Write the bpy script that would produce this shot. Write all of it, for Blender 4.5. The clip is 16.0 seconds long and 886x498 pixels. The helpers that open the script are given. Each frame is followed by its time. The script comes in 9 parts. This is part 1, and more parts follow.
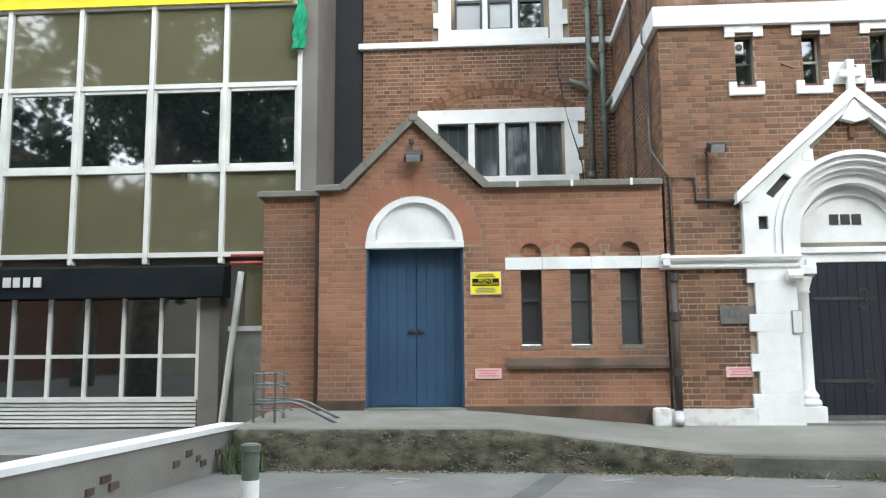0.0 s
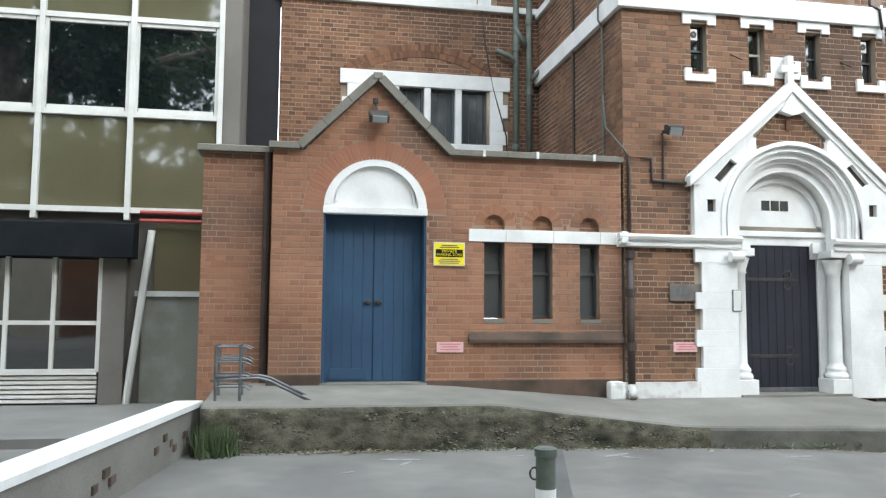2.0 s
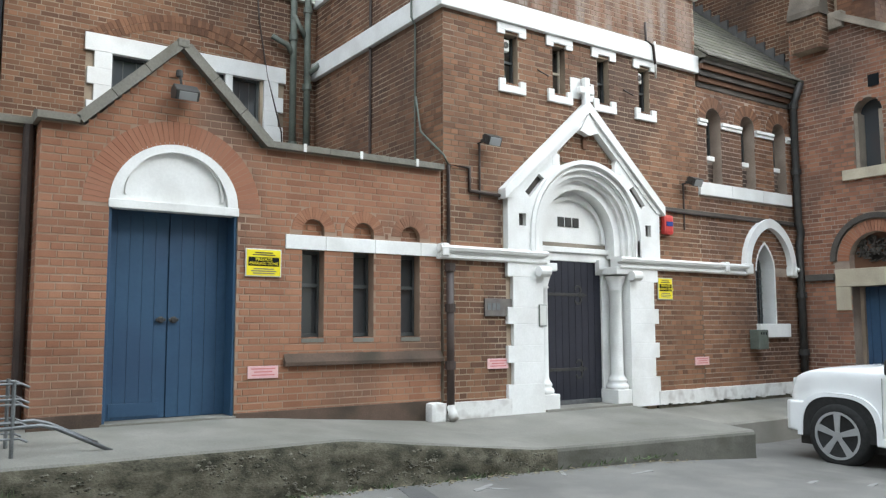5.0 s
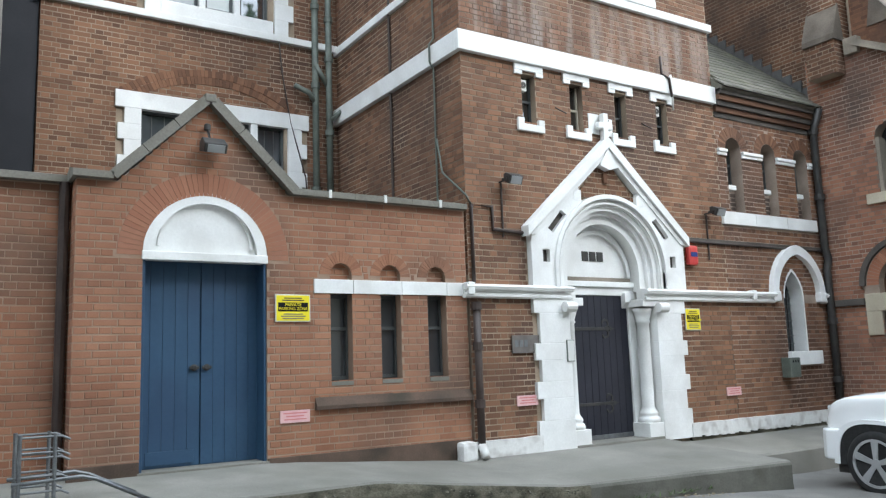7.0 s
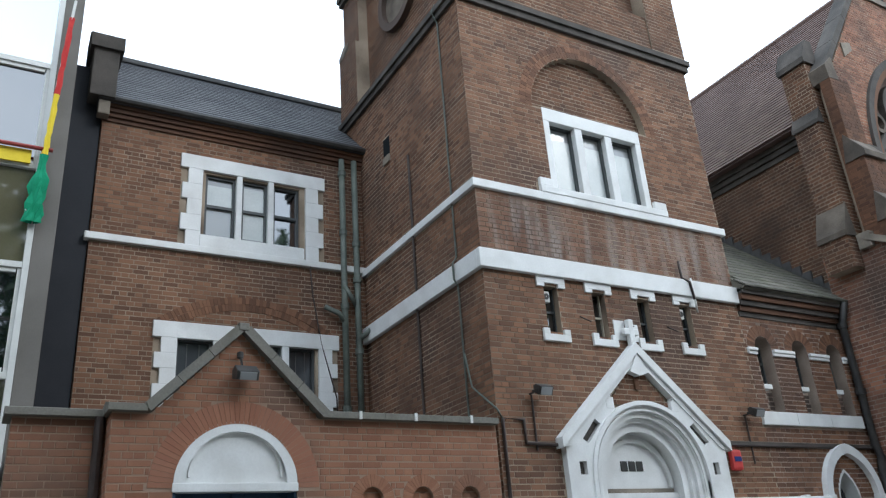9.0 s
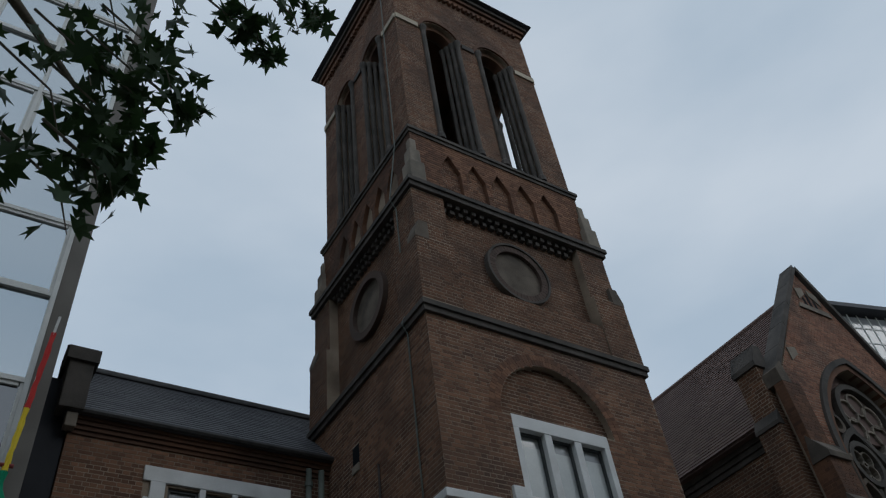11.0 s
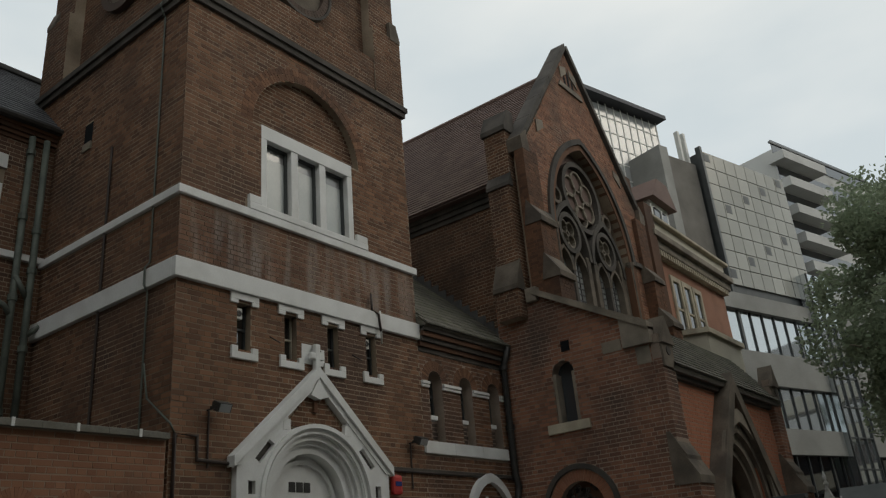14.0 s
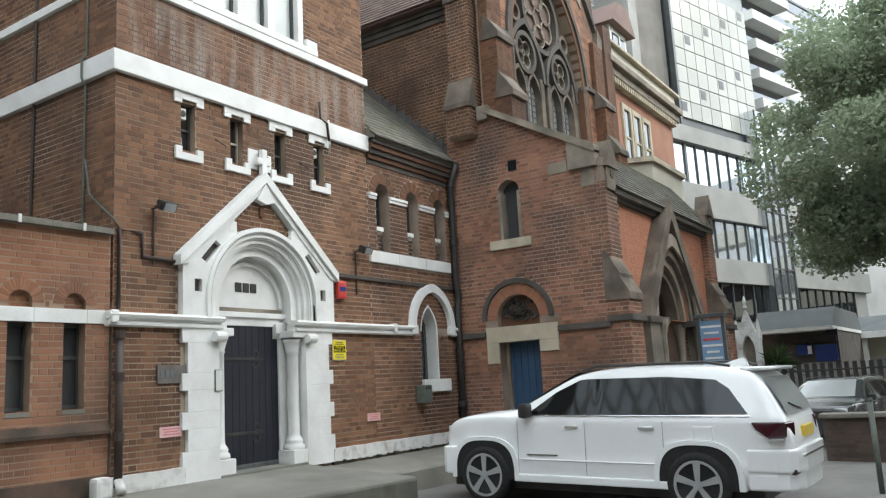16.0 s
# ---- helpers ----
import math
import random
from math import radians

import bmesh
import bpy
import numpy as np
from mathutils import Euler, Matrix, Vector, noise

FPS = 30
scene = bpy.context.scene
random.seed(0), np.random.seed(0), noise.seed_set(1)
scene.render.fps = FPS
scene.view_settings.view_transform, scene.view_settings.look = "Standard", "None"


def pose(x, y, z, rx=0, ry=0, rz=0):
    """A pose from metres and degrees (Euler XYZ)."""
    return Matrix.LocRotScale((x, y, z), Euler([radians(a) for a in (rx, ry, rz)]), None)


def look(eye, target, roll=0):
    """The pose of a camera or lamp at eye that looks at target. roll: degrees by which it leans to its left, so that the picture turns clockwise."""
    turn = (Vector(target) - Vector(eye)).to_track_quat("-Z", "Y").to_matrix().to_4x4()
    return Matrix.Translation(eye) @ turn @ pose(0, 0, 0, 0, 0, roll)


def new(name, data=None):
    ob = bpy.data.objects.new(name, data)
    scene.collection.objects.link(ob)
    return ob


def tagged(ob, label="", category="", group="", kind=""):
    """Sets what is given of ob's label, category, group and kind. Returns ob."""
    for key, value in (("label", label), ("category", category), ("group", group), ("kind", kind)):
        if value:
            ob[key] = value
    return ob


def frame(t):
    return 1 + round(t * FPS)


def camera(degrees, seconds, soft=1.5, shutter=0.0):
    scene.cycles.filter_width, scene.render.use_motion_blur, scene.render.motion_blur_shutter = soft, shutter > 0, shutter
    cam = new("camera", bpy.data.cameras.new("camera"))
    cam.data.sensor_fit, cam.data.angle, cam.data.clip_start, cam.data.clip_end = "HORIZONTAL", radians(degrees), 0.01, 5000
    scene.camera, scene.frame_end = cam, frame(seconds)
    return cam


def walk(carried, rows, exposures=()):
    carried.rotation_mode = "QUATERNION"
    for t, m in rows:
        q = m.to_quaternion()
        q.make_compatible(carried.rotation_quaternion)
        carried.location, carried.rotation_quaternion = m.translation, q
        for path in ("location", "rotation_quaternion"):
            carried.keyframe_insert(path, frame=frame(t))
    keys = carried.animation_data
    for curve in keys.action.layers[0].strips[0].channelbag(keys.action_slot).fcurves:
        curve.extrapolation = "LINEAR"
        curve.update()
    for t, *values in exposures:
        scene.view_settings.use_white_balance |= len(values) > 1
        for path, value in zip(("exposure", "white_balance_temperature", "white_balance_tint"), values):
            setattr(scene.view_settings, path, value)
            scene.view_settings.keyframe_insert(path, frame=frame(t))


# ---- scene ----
cam = camera(58.0, 16.0, soft=1.25)
ROWS = [
    (0.0, 0.264, 0.072, 1.268, 3.44, 7.38, 0.46),
    (0.5, -0.260, 0.108, 1.287, -1.23, 8.02, -0.08),
    (1.0, -0.728, 0.227, 1.256, -3.78, 8.84, -0.16),
    (1.5, -1.259, 0.401, 1.377, -7.60, 6.45, -0.24),
    (2.0, -1.690, 0.599, 1.368, -10.43, 4.87, -0.39),
    (2.5, -2.081, 0.943, 1.322, -14.12, 5.26, -1.71),
    (3.0, -2.499, 1.255, 1.398, -20.29, 3.93, -2.01),
    (3.5, -2.710, 1.639, 1.379, -26.90, 3.85, -2.38),
    (4.0, -2.909, 1.988, 1.396, -31.88, 4.51, -1.87),
    (4.5, -3.006, 2.188, 1.465, -32.70, 4.95, -0.79),
    (5.0, -3.027, 2.305, 1.475, -34.24, 5.52, 0.18),
    (5.2, -3.054, 2.341, 1.450, -36.19, 5.67, 0.47),
    (7.3, -3.096, 2.173, 1.509, -29.87, 9.52, 2.76),
    (7.5, -3.083, 2.151, 1.502, -27.89, 11.01, 2.77),
    (8.0, -3.081, 2.134, 1.514, -27.38, 14.69, 3.11),
    (8.5, -3.086, 2.096, 1.541, -27.99, 19.14, 3.63),
    (9.0, -3.134, 2.072, 1.573, -29.38, 23.05, 4.12),
    (9.5, -3.267, 2.055, 1.574, -30.88, 29.48, 4.42),
    (10.0, -3.286, 2.040, 1.595, -30.87, 36.31, 4.65),
    (10.2, -3.297, 2.029, 1.595, -30.74, 38.75, 4.78),
    (12.3, -3.557, 1.776, 1.505, -35.79, 45.80, 7.26),
    (12.5, -3.559, 1.761, 1.510, -38.51, 42.55, 7.89),
    (13.0, -3.457, 1.804, 1.582, -44.35, 34.70, 7.85),
    (13.5, -3.346, 1.832, 1.608, -49.90, 28.12, 6.69),
    (14.0, -3.262, 1.828, 1.574, -51.81, 22.45, 4.75),
    (14.5, -3.178, 1.837, 1.533, -52.37, 17.22, 3.61),
    (15.0, -3.222, 1.825, 1.451, -54.42, 14.13, 4.03),
    (15.5, -3.298, 1.822, 1.379, -55.22, 11.16, 4.23),
    (16.0, -3.244, 1.817, 1.402, -55.97, 9.58, 3.17),
]
EXPOSURES = [(0.0, 2.19, 6420, 10), (3.5, 2.19, 6410, 10), (5.0, 2.09, 6400, 10), (7.5, 2.02, 6100, 10), (8.5, 1.99, 6000, 10), (9.0, 1.26, 5950, 10), (9.5, 0.12, 5800, 9), (10.0, -0.7, 5750, 8), (10.5, -0.88, 5850, 9), (12.0, -0.87, 6300, 10), (12.5, -0.85, 6500, 10), (13.0, -0.77, 6700, 10), (13.5, -0.68, 6950, 10), (14.0, -0.37, 7150, 10), (14.5, 0.48, 7200, 10), (15.0, 1.27, 6900, 10), (15.5, 1.49, 6750, 10), (16.0, 1.72, 6620, 10)]
walk(cam, [(t, pose(x, y, z, 90 + pitch, roll, yaw)) for t, x, y, z, yaw, pitch, roll in ROWS], EXPOSURES)

# ---- light: an overcast sky with a soft, wide sun ----
world = bpy.data.worlds.new("sky")
scene.world = world
world.use_nodes = True
wn, wl = world.node_tree.nodes, world.node_tree.links
sky = wn.new("ShaderNodeTexSky")
sky.sky_type, sky.sun_disc = "NISHITA", False
sky.sun_elevation, sky.sun_rotation = radians(32), radians(211)
wcoord = wn.new("ShaderNodeTexCoord")
wmap = wn.new("ShaderNodeMapping")
wmap.inputs["Scale"].default_value = (1.0, 1.0, 2.6)
wl.new(wcoord.outputs["Generated"], wmap.inputs["Vector"])
wnoise = wn.new("ShaderNodeTexNoise")
wnoise.inputs["Scale"].default_value, wnoise.inputs["Detail"].default_value = 1.6, 5.0
wl.new(wmap.outputs["Vector"], wnoise.inputs["Vector"])
wramp = wn.new("ShaderNodeValToRGB")
wramp.color_ramp.elements[0].position, wramp.color_ramp.elements[0].color = 0.36, (7.4, 8.6, 9.5, 1)
wramp.color_ramp.elements[1].position, wramp.color_ramp.elements[1].color = 0.66, (10.2, 10.9, 11.3, 1)
wl.new(wnoise.outputs["Fac"], wramp.inputs["Fac"])
wmix = wn.new("ShaderNodeMix")
wmix.data_type = "RGBA"
wmix.inputs["Factor"].default_value = 0.82
wl.new(sky.outputs["Color"], wmix.inputs["A"])
wl.new(wramp.outputs["Color"], wmix.inputs["B"])
wl.new(wmix.outputs["Result"], wn["Background"].inputs["Color"])
wn["Background"].inputs["Strength"].default_value = 0.12
sun = new("sun", bpy.data.lights.new("sun", "SUN"))
sun.data.energy, sun.data.angle, sun.data.color = 0.45, radians(20), (1.0, 0.95, 0.87)
sun.matrix_world = look((26, -26, 30), (4, 10, 4))


# ---- materials ----
def mat(name, a, b, rough=0.8, scale=4.0, fine=60.0, bump=0.15, metal=0.0, island=0.0, stain=None, spec=0.4, coat=0.0, stretch=(1, 1, 1)):
    m = bpy.data.materials.new(name)
    m.use_nodes = True
    n, l = m.node_tree.nodes, m.node_tree.links
    s = n["Principled BSDF"]
    s.inputs["Roughness"].default_value, s.inputs["Metallic"].default_value = rough, metal
    s.inputs["Specular IOR Level"].default_value = spec
    s.inputs["Coat Weight"].default_value = coat
    tc = n.new("ShaderNodeNewGeometry")
    mp = n.new("ShaderNodeMapping")
    mp.inputs["Scale"].default_value = stretch
    l.new(tc.outputs["Position"], mp.inputs["Vector"])
    big, small = n.new("ShaderNodeTexNoise"), n.new("ShaderNodeTexNoise")
    big.inputs["Scale"].default_value, big.inputs["Detail"].default_value = scale, 6
    small.inputs["Scale"].default_value, small.inputs["Detail"].default_value = fine, 3
    l.new(mp.outputs["Vector"], big.inputs["Vector"])
    l.new(mp.outputs["Vector"], small.inputs["Vector"])
    add = n.new("ShaderNodeMath")
    add.operation = "MULTIPLY_ADD"
    l.new(small.outputs["Fac"], add.inputs[0])
    add.inputs[1].default_value = 0.45
    l.new(big.outputs["Fac"], add.inputs[2])
    sub = n.new("ShaderNodeMapRange")
    sub.inputs["From Min"].default_value, sub.inputs["From Max"].default_value = 0.48, 0.98
    l.new(add.outputs[0], sub.inputs["Value"])
    fac = sub.outputs["Result"]
    if island:
        ri = n.new("ShaderNodeMath")
        ri.operation = "MULTIPLY_ADD"
        oi = n.new("ShaderNodeObjectInfo")
        summed = n.new("ShaderNodeMath")
        summed.operation = "ADD"
        l.new(tc.outputs["Random Per Island"], summed.inputs[0])
        l.new(oi.outputs["Random"], summed.inputs[1])
        fr = n.new("ShaderNodeMath")
        fr.operation = "FRACT"
        l.new(summed.outputs[0], fr.inputs[0])
        l.new(fr.outputs[0], ri.inputs[0])
        ri.inputs[1].default_value = island
        sc = n.new("ShaderNodeMath")
        sc.operation = "MULTIPLY"
        sc.inputs[1].default_value = 1 - island
        l.new(fac, sc.inputs[0])
        l.new(sc.outputs[0], ri.inputs[2])
        fac = ri.outputs[0]
    mix = n.new("ShaderNodeMix")
    mix.data_type = "RGBA"
    mix.inputs["A"].default_value, mix.inputs["B"].default_value = (*a, 1), (*b, 1)
    l.new(fac, mix.inputs["Factor"])
    col = mix.outputs["Result"]
    if stain:
        colour, amount, size = stain
        st = n.new("ShaderNodeTexNoise")
        st.inputs["Scale"].default_value, st.inputs["Detail"].default_value = size, 8
        l.new(mp.outputs["Vector"], st.inputs["Vector"])
        rg = n.new("ShaderNodeMapRange")
        rg.inputs["From Min"].default_value, rg.inputs["From Max"].default_value = 0.48, 0.68
        rg.inputs["To Max"].default_value = amount
        l.new(st.outputs["Fac"], rg.inputs["Value"])
        mx = n.new("ShaderNodeMix")
        mx.data_type = "RGBA"
        l.new(rg.outputs["Result"], mx.inputs["Factor"])
        l.new(col, mx.inputs["A"])
        mx.inputs["B"].default_value = (*colour, 1)
        col = mx.outputs["Result"]
    l.new(col, s.inputs["Base Color"])
    if bump:
        bp = n.new("ShaderNodeBump")
        bp.inputs["Strength"].default_value, bp.inputs["Distance"].default_value = bump, 0.01
        l.new(add.outputs[0], bp.inputs["Height"])
        l.new(bp.outputs["Normal"], s.inputs["Normal"])
    return m


def translucent(m, share):
    """Let part of the light through a leaf."""
    n, l = m.node_tree.nodes, m.node_tree.links
    s, out = n["Principled BSDF"], n["Material Output"]
    tr, mx = n.new("ShaderNodeBsdfTranslucent"), n.new("ShaderNodeMixShader")
    mx.inputs[0].default_value = share
    l.new(s.inputs["Base Color"].links[0].from_socket, tr.inputs["Color"])
    l.new(s.outputs[0], mx.inputs[1])
    l.new(tr.outputs[0], mx.inputs[2])
    l.new(mx.outputs[0], out.inputs["Surface"])


def glass(name, tint, rough=0.03, spec=0.9, ior=1.5, metal=0.0):
    m = bpy.data.materials.new(name)
    m.use_nodes = True
    s = m.node_tree.nodes["Principled BSDF"]
    s.inputs["Base Color"].default_value = (*tint, 1)
    s.inputs["Roughness"].default_value, s.inputs["Specular IOR Level"].default_value = rough, spec
    s.inputs["IOR"].default_value, s.inputs["Metallic"].default_value = ior, metal
    n, l = m.node_tree.nodes, m.node_tree.links
    ns, bp, g = n.new("ShaderNodeTexNoise"), n.new("ShaderNodeBump"), n.new("ShaderNodeNewGeometry")
    ns.inputs["Scale"].default_value = 1.5
    l.new(g.outputs["Position"], ns.inputs["Vector"])
    l.new(ns.outputs["Fac"], bp.inputs["Height"])
    bp.inputs["Strength"].default_value, bp.inputs["Distance"].default_value = 0.05, 0.02
    l.new(bp.outputs["Normal"], s.inputs["Normal"])
    return m


PANEL_GREY = mat("grey olive painted panel", (0.20, 0.20, 0.165), (0.27, 0.27, 0.23), 0.7, 0.8, 40, 0.1, stain=((0.36, 0.36, 0.33), 0.5, 3.0))
MORTAR = mat("mortar", (0.25, 0.165, 0.115), (0.37, 0.265, 0.195), 0.95, 3, 80)
MORTAR_DARK = mat("weathered pale mortar", (0.20, 0.15, 0.105), (0.44, 0.35, 0.26), 0.95, 1.6, 80, stain=((0.075, 0.052, 0.038), 0.8, 0.7))
BRICK_ORANGE = mat("orange red brick", (0.19, 0.080, 0.044), (0.385, 0.185, 0.106), 0.85, 1.2, 90, 0.3, island=0.5, stain=((0.10, 0.065, 0.048), 0.85, 0.7))
BRICK_RED = mat("weathered red brick", (0.085, 0.039, 0.023), (0.285, 0.142, 0.078), 0.85, 0.7, 90, 0.35, island=0.72, stain=((0.068, 0.040, 0.030), 0.8, 0.6))
BRICK_LIME = mat("lime streaked red brick", (0.085, 0.042, 0.027), (0.26, 0.135, 0.082), 0.85, 1.2, 90, 0.3, island=0.5, stain=((0.47, 0.45, 0.42), 0.38, 1.9), stretch=(2.2, 2.2, 0.3))
BRICK_DARK = mat("sooty dark red brick", (0.058, 0.028, 0.017), (0.205, 0.098, 0.052), 0.88, 0.8, 90, 0.3, island=0.55, stain=((0.055, 0.034, 0.025), 0.75, 0.7))
BRICK_ARCH = mat("rubbed orange arch brick", (0.26, 0.108, 0.062), (0.38, 0.175, 0.105), 0.85, 2, 90, 0.2, island=0.5, stain=((0.2, 0.10, 0.065), 0.5, 2.0))
BRICK_CHURCH = mat("mottled church brick", (0.115, 0.050, 0.032), (0.39, 0.178, 0.105), 0.88, 1.6, 90, 0.35, island=0.6, stain=((0.060, 0.043, 0.035), 0.9, 0.6))
BRICK_HOUSE = mat("dull orange house brick", (0.27, 0.125, 0.08), (0.37, 0.19, 0.125), 0.88, 1.0, 90, 0.3, stain=((0.2, 0.1, 0.07), 0.5, 1.2))
MORTAR_RED = mat("brick dust mortar", (0.22, 0.165, 0.13), (0.42, 0.335, 0.27), 0.95, 2, 80, stain=((0.09, 0.065, 0.05), 0.7, 0.8))
STONE_SOOT = mat("sooty brown stone", (0.085, 0.068, 0.052), (0.195, 0.16, 0.125), 0.92, 2.2, 50, 0.5, stain=((0.05, 0.043, 0.037), 0.7, 1.8))
TOWER_PANEL = mat("pale glazed cladding panel", (0.22, 0.21, 0.175), (0.35, 0.335, 0.285), 0.18, 0.3, 20, 0.0, spec=0.7, metal=0.25, island=0.6)
SPANDREL_GREY = mat("grey concrete spandrel", (0.20, 0.198, 0.185), (0.30, 0.295, 0.27), 0.6, 0.4, 20, 0.1, stain=((0.16, 0.155, 0.14), 0.5, 0.6))
BRICK_FACE = mat("bright orange panel brick", (0.35, 0.122, 0.066), (0.46, 0.19, 0.11), 0.85, 1.0, 90, 0.25, island=0.4)
WHITE = mat("white masonry paint", (0.70, 0.70, 0.68), (0.83, 0.83, 0.81), 0.6, 2.5, 40, 0.12, stain=((0.48, 0.46, 0.42), 0.35, 1.6))
WHITE_WORN = mat("peeling white paint", (0.62, 0.61, 0.58), (0.80, 0.80, 0.78), 0.7, 2.5, 40, 0.2, stain=((0.22, 0.18, 0.15), 0.6, 5.0))
STONE = mat("weathered stone", (0.16, 0.135, 0.105), (0.31, 0.265, 0.21), 0.9, 2.0, 50, 0.4, stain=((0.10, 0.09, 0.075), 0.7, 1.5))
STONE_PALE = mat("pale stone", (0.36, 0.31, 0.23), (0.52, 0.46, 0.35), 0.9, 2.0, 50, 0.3, stain=((0.22, 0.19, 0.15), 0.5, 1.5))
STONE_DARK = mat("blackened stone", (0.040, 0.036, 0.032), (0.115, 0.100, 0.086), 0.9, 2.0, 50, 0.4)
COPING = mat("mossy grey coping", (0.13, 0.125, 0.105), (0.27, 0.25, 0.215), 0.95, 3, 40, 0.4, stain=((0.09, 0.085, 0.06), 0.7, 3))
SLATE = mat("blue grey slate", (0.034, 0.037, 0.045), (0.095, 0.098, 0.108), 0.6, 1.5, 40, 0.2, island=0.5)
SLATE_MOSS = mat("mossy brown slate", (0.06, 0.056, 0.046), (0.165, 0.155, 0.125), 0.85, 3.0, 40, 0.3, island=0.5, stain=((0.09, 0.095, 0.05), 0.5, 2.5))
TILE = mat("brown clay tile", (0.10, 0.062, 0.052), (0.19, 0.125, 0.105), 0.8, 1.5, 40, 0.2, island=0.5)
BLUE = mat("dull blue paint", (0.024, 0.062, 0.118), (0.038, 0.088, 0.155), 0.5, 1.2, 30, 0.06, stain=((0.025, 0.05, 0.10), 0.5, 1.5))
DOOR_DARK = mat("dark blue black door paint", (0.009, 0.010, 0.017), (0.019, 0.019, 0.029), 0.4, 2, 30, 0.08)
METAL_DARK = mat("black iron", (0.02, 0.02, 0.02), (0.05, 0.045, 0.04), 0.5, 6, 60, 0.1)
PIPE_GREY = mat("grey green painted pipe", (0.075, 0.09, 0.075), (0.15, 0.168, 0.142), 0.55, 4, 40, 0.1)
PIPE_DARK = mat("dark brown pipe", (0.035, 0.025, 0.022), (0.07, 0.05, 0.042), 0.5, 4, 40, 0.1)
STEEL = mat("dull galvanised steel", (0.13, 0.135, 0.14), (0.24, 0.25, 0.255), 0.42, 8, 60, 0.05, metal=0.8)
TARMAC = mat("worn asphalt", (0.112, 0.107, 0.098), (0.185, 0.178, 0.164), 0.9, 0.9, 110, 0.5, stain=((0.24, 0.228, 0.205), 0.4, 1.7))
CONCRETE = mat("worn concrete", (0.135, 0.13, 0.112), (0.25, 0.238, 0.21), 0.92, 1.0, 60, 0.3, stain=((0.14, 0.135, 0.11), 0.6, 1.2))
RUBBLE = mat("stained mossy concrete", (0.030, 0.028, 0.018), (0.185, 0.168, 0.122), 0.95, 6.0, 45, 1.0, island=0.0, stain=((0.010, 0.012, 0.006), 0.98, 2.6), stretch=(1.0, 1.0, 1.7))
KERB = mat("dark grey concrete", (0.085, 0.082, 0.068), (0.165, 0.158, 0.135), 0.92, 2.0, 60, 0.3, stain=((0.06, 0.06, 0.042), 0.7, 2.2))
CHIPS = mat("loose stone chips", (0.035, 0.034, 0.024), (0.19, 0.175, 0.135), 0.95, 6, 60, 0.3, island=0.8)
TARMAC_DARK = mat("darker asphalt patch", (0.075, 0.073, 0.070), (0.125, 0.122, 0.116), 0.9, 1.5, 110, 0.5)
LITTER = mat("dry leaf litter", (0.10, 0.075, 0.04), (0.34, 0.29, 0.19), 0.9, 6, 60, 0.1, island=0.8)
OLD_PAINT = mat("worn road paint", (0.17, 0.168, 0.16), (0.31, 0.305, 0.29), 0.9, 9.0, 60, 0.2)
PAVING = mat("pavement", (0.15, 0.147, 0.135), (0.235, 0.228, 0.21), 0.9, 1.0, 60, 0.2)
GREY_RENDER = mat("grey brown pebble render", (0.135, 0.125, 0.11), (0.20, 0.185, 0.165), 0.95, 1.2, 90, 0.5)
OLIVE = mat("glossy olive spandrel", (0.10, 0.093, 0.055), (0.128, 0.118, 0.07), 0.06, 0.5, 30, 0.0, spec=0.9, coat=1.0)
FRAME = mat("off white window frame", (0.56, 0.56, 0.53), (0.68, 0.68, 0.64), 0.5, 3, 40, 0.05)
FRAME_GREY = mat("dark grey window frame", (0.045, 0.05, 0.05), (0.07, 0.075, 0.075), 0.45, 3, 40, 0.05)
BLACK = mat("flat black of fabric and openings", (0.006, 0.008, 0.010), (0.012, 0.014, 0.016), 0.85, 3, 60, 0.1, spec=0.12)
GAP_BLACK = mat("flat black wall", (0.006, 0.007, 0.011), (0.014, 0.015, 0.02), 0.7, 2, 40, 0.1)
YELLOW = mat("yellow plastic", (0.80, 0.66, 0.02), (0.85, 0.72, 0.03), 0.35, 3, 40, 0.0)
PINK = mat("faded pink plastic", (0.68, 0.40, 0.40), (0.76, 0.50, 0.49), 0.4, 20, 60, 0.0)
PINK_TEXT = mat("faded red print", (0.55, 0.16, 0.17), (0.62, 0.22, 0.22), 0.5, 3, 40, 0.0)
RED = mat("red plastic", (0.50, 0.05, 0.045), (0.58, 0.07, 0.06), 0.4, 3, 40, 0.0)
RED_PIPE = mat("dull red paint", (0.25, 0.035, 0.03), (0.33, 0.06, 0.05), 0.5, 3, 40, 0.0)
GREEN_CLOTH = mat("green cloth", (0.0, 0.22, 0.10), (0.01, 0.30, 0.15), 0.8, 6, 60, 0.2)
YELLOW_CLOTH = mat("yellow cloth", (0.75, 0.55, 0.02), (0.85, 0.65, 0.05), 0.8, 6, 60, 0.1)
RED_CLOTH = mat("red cloth", (0.45, 0.02, 0.02), (0.6, 0.05, 0.04), 0.8, 6, 60, 0.1)
GLASS_DARK = glass("dark window glass", (0.006, 0.008, 0.010), ior=1.95)
GLASS_GREY = glass("grey window glass", (0.05, 0.055, 0.06), 0.06)
# pale base puts reflected sky into the sash panes and car screens
GLASS_PALE = glass("pale glass and sky sheen", (0.30, 0.31, 0.31), 0.12)
GLASS_BLUE = glass("mirror curtain wall glass", (0.52, 0.56, 0.58), 0.04, metal=0.85)
# pale colour that stands in for sky reflected in the sash panes
PANE_SHEEN = mat("pale pane sheen", (0.42, 0.45, 0.44), (0.52, 0.55, 0.53), 0.25, 2, 30, 0.02, spec=0.7)
LEAD = mat("lead", (0.07, 0.07, 0.07), (0.12, 0.12, 0.12), 0.6, 6, 60, 0.1)
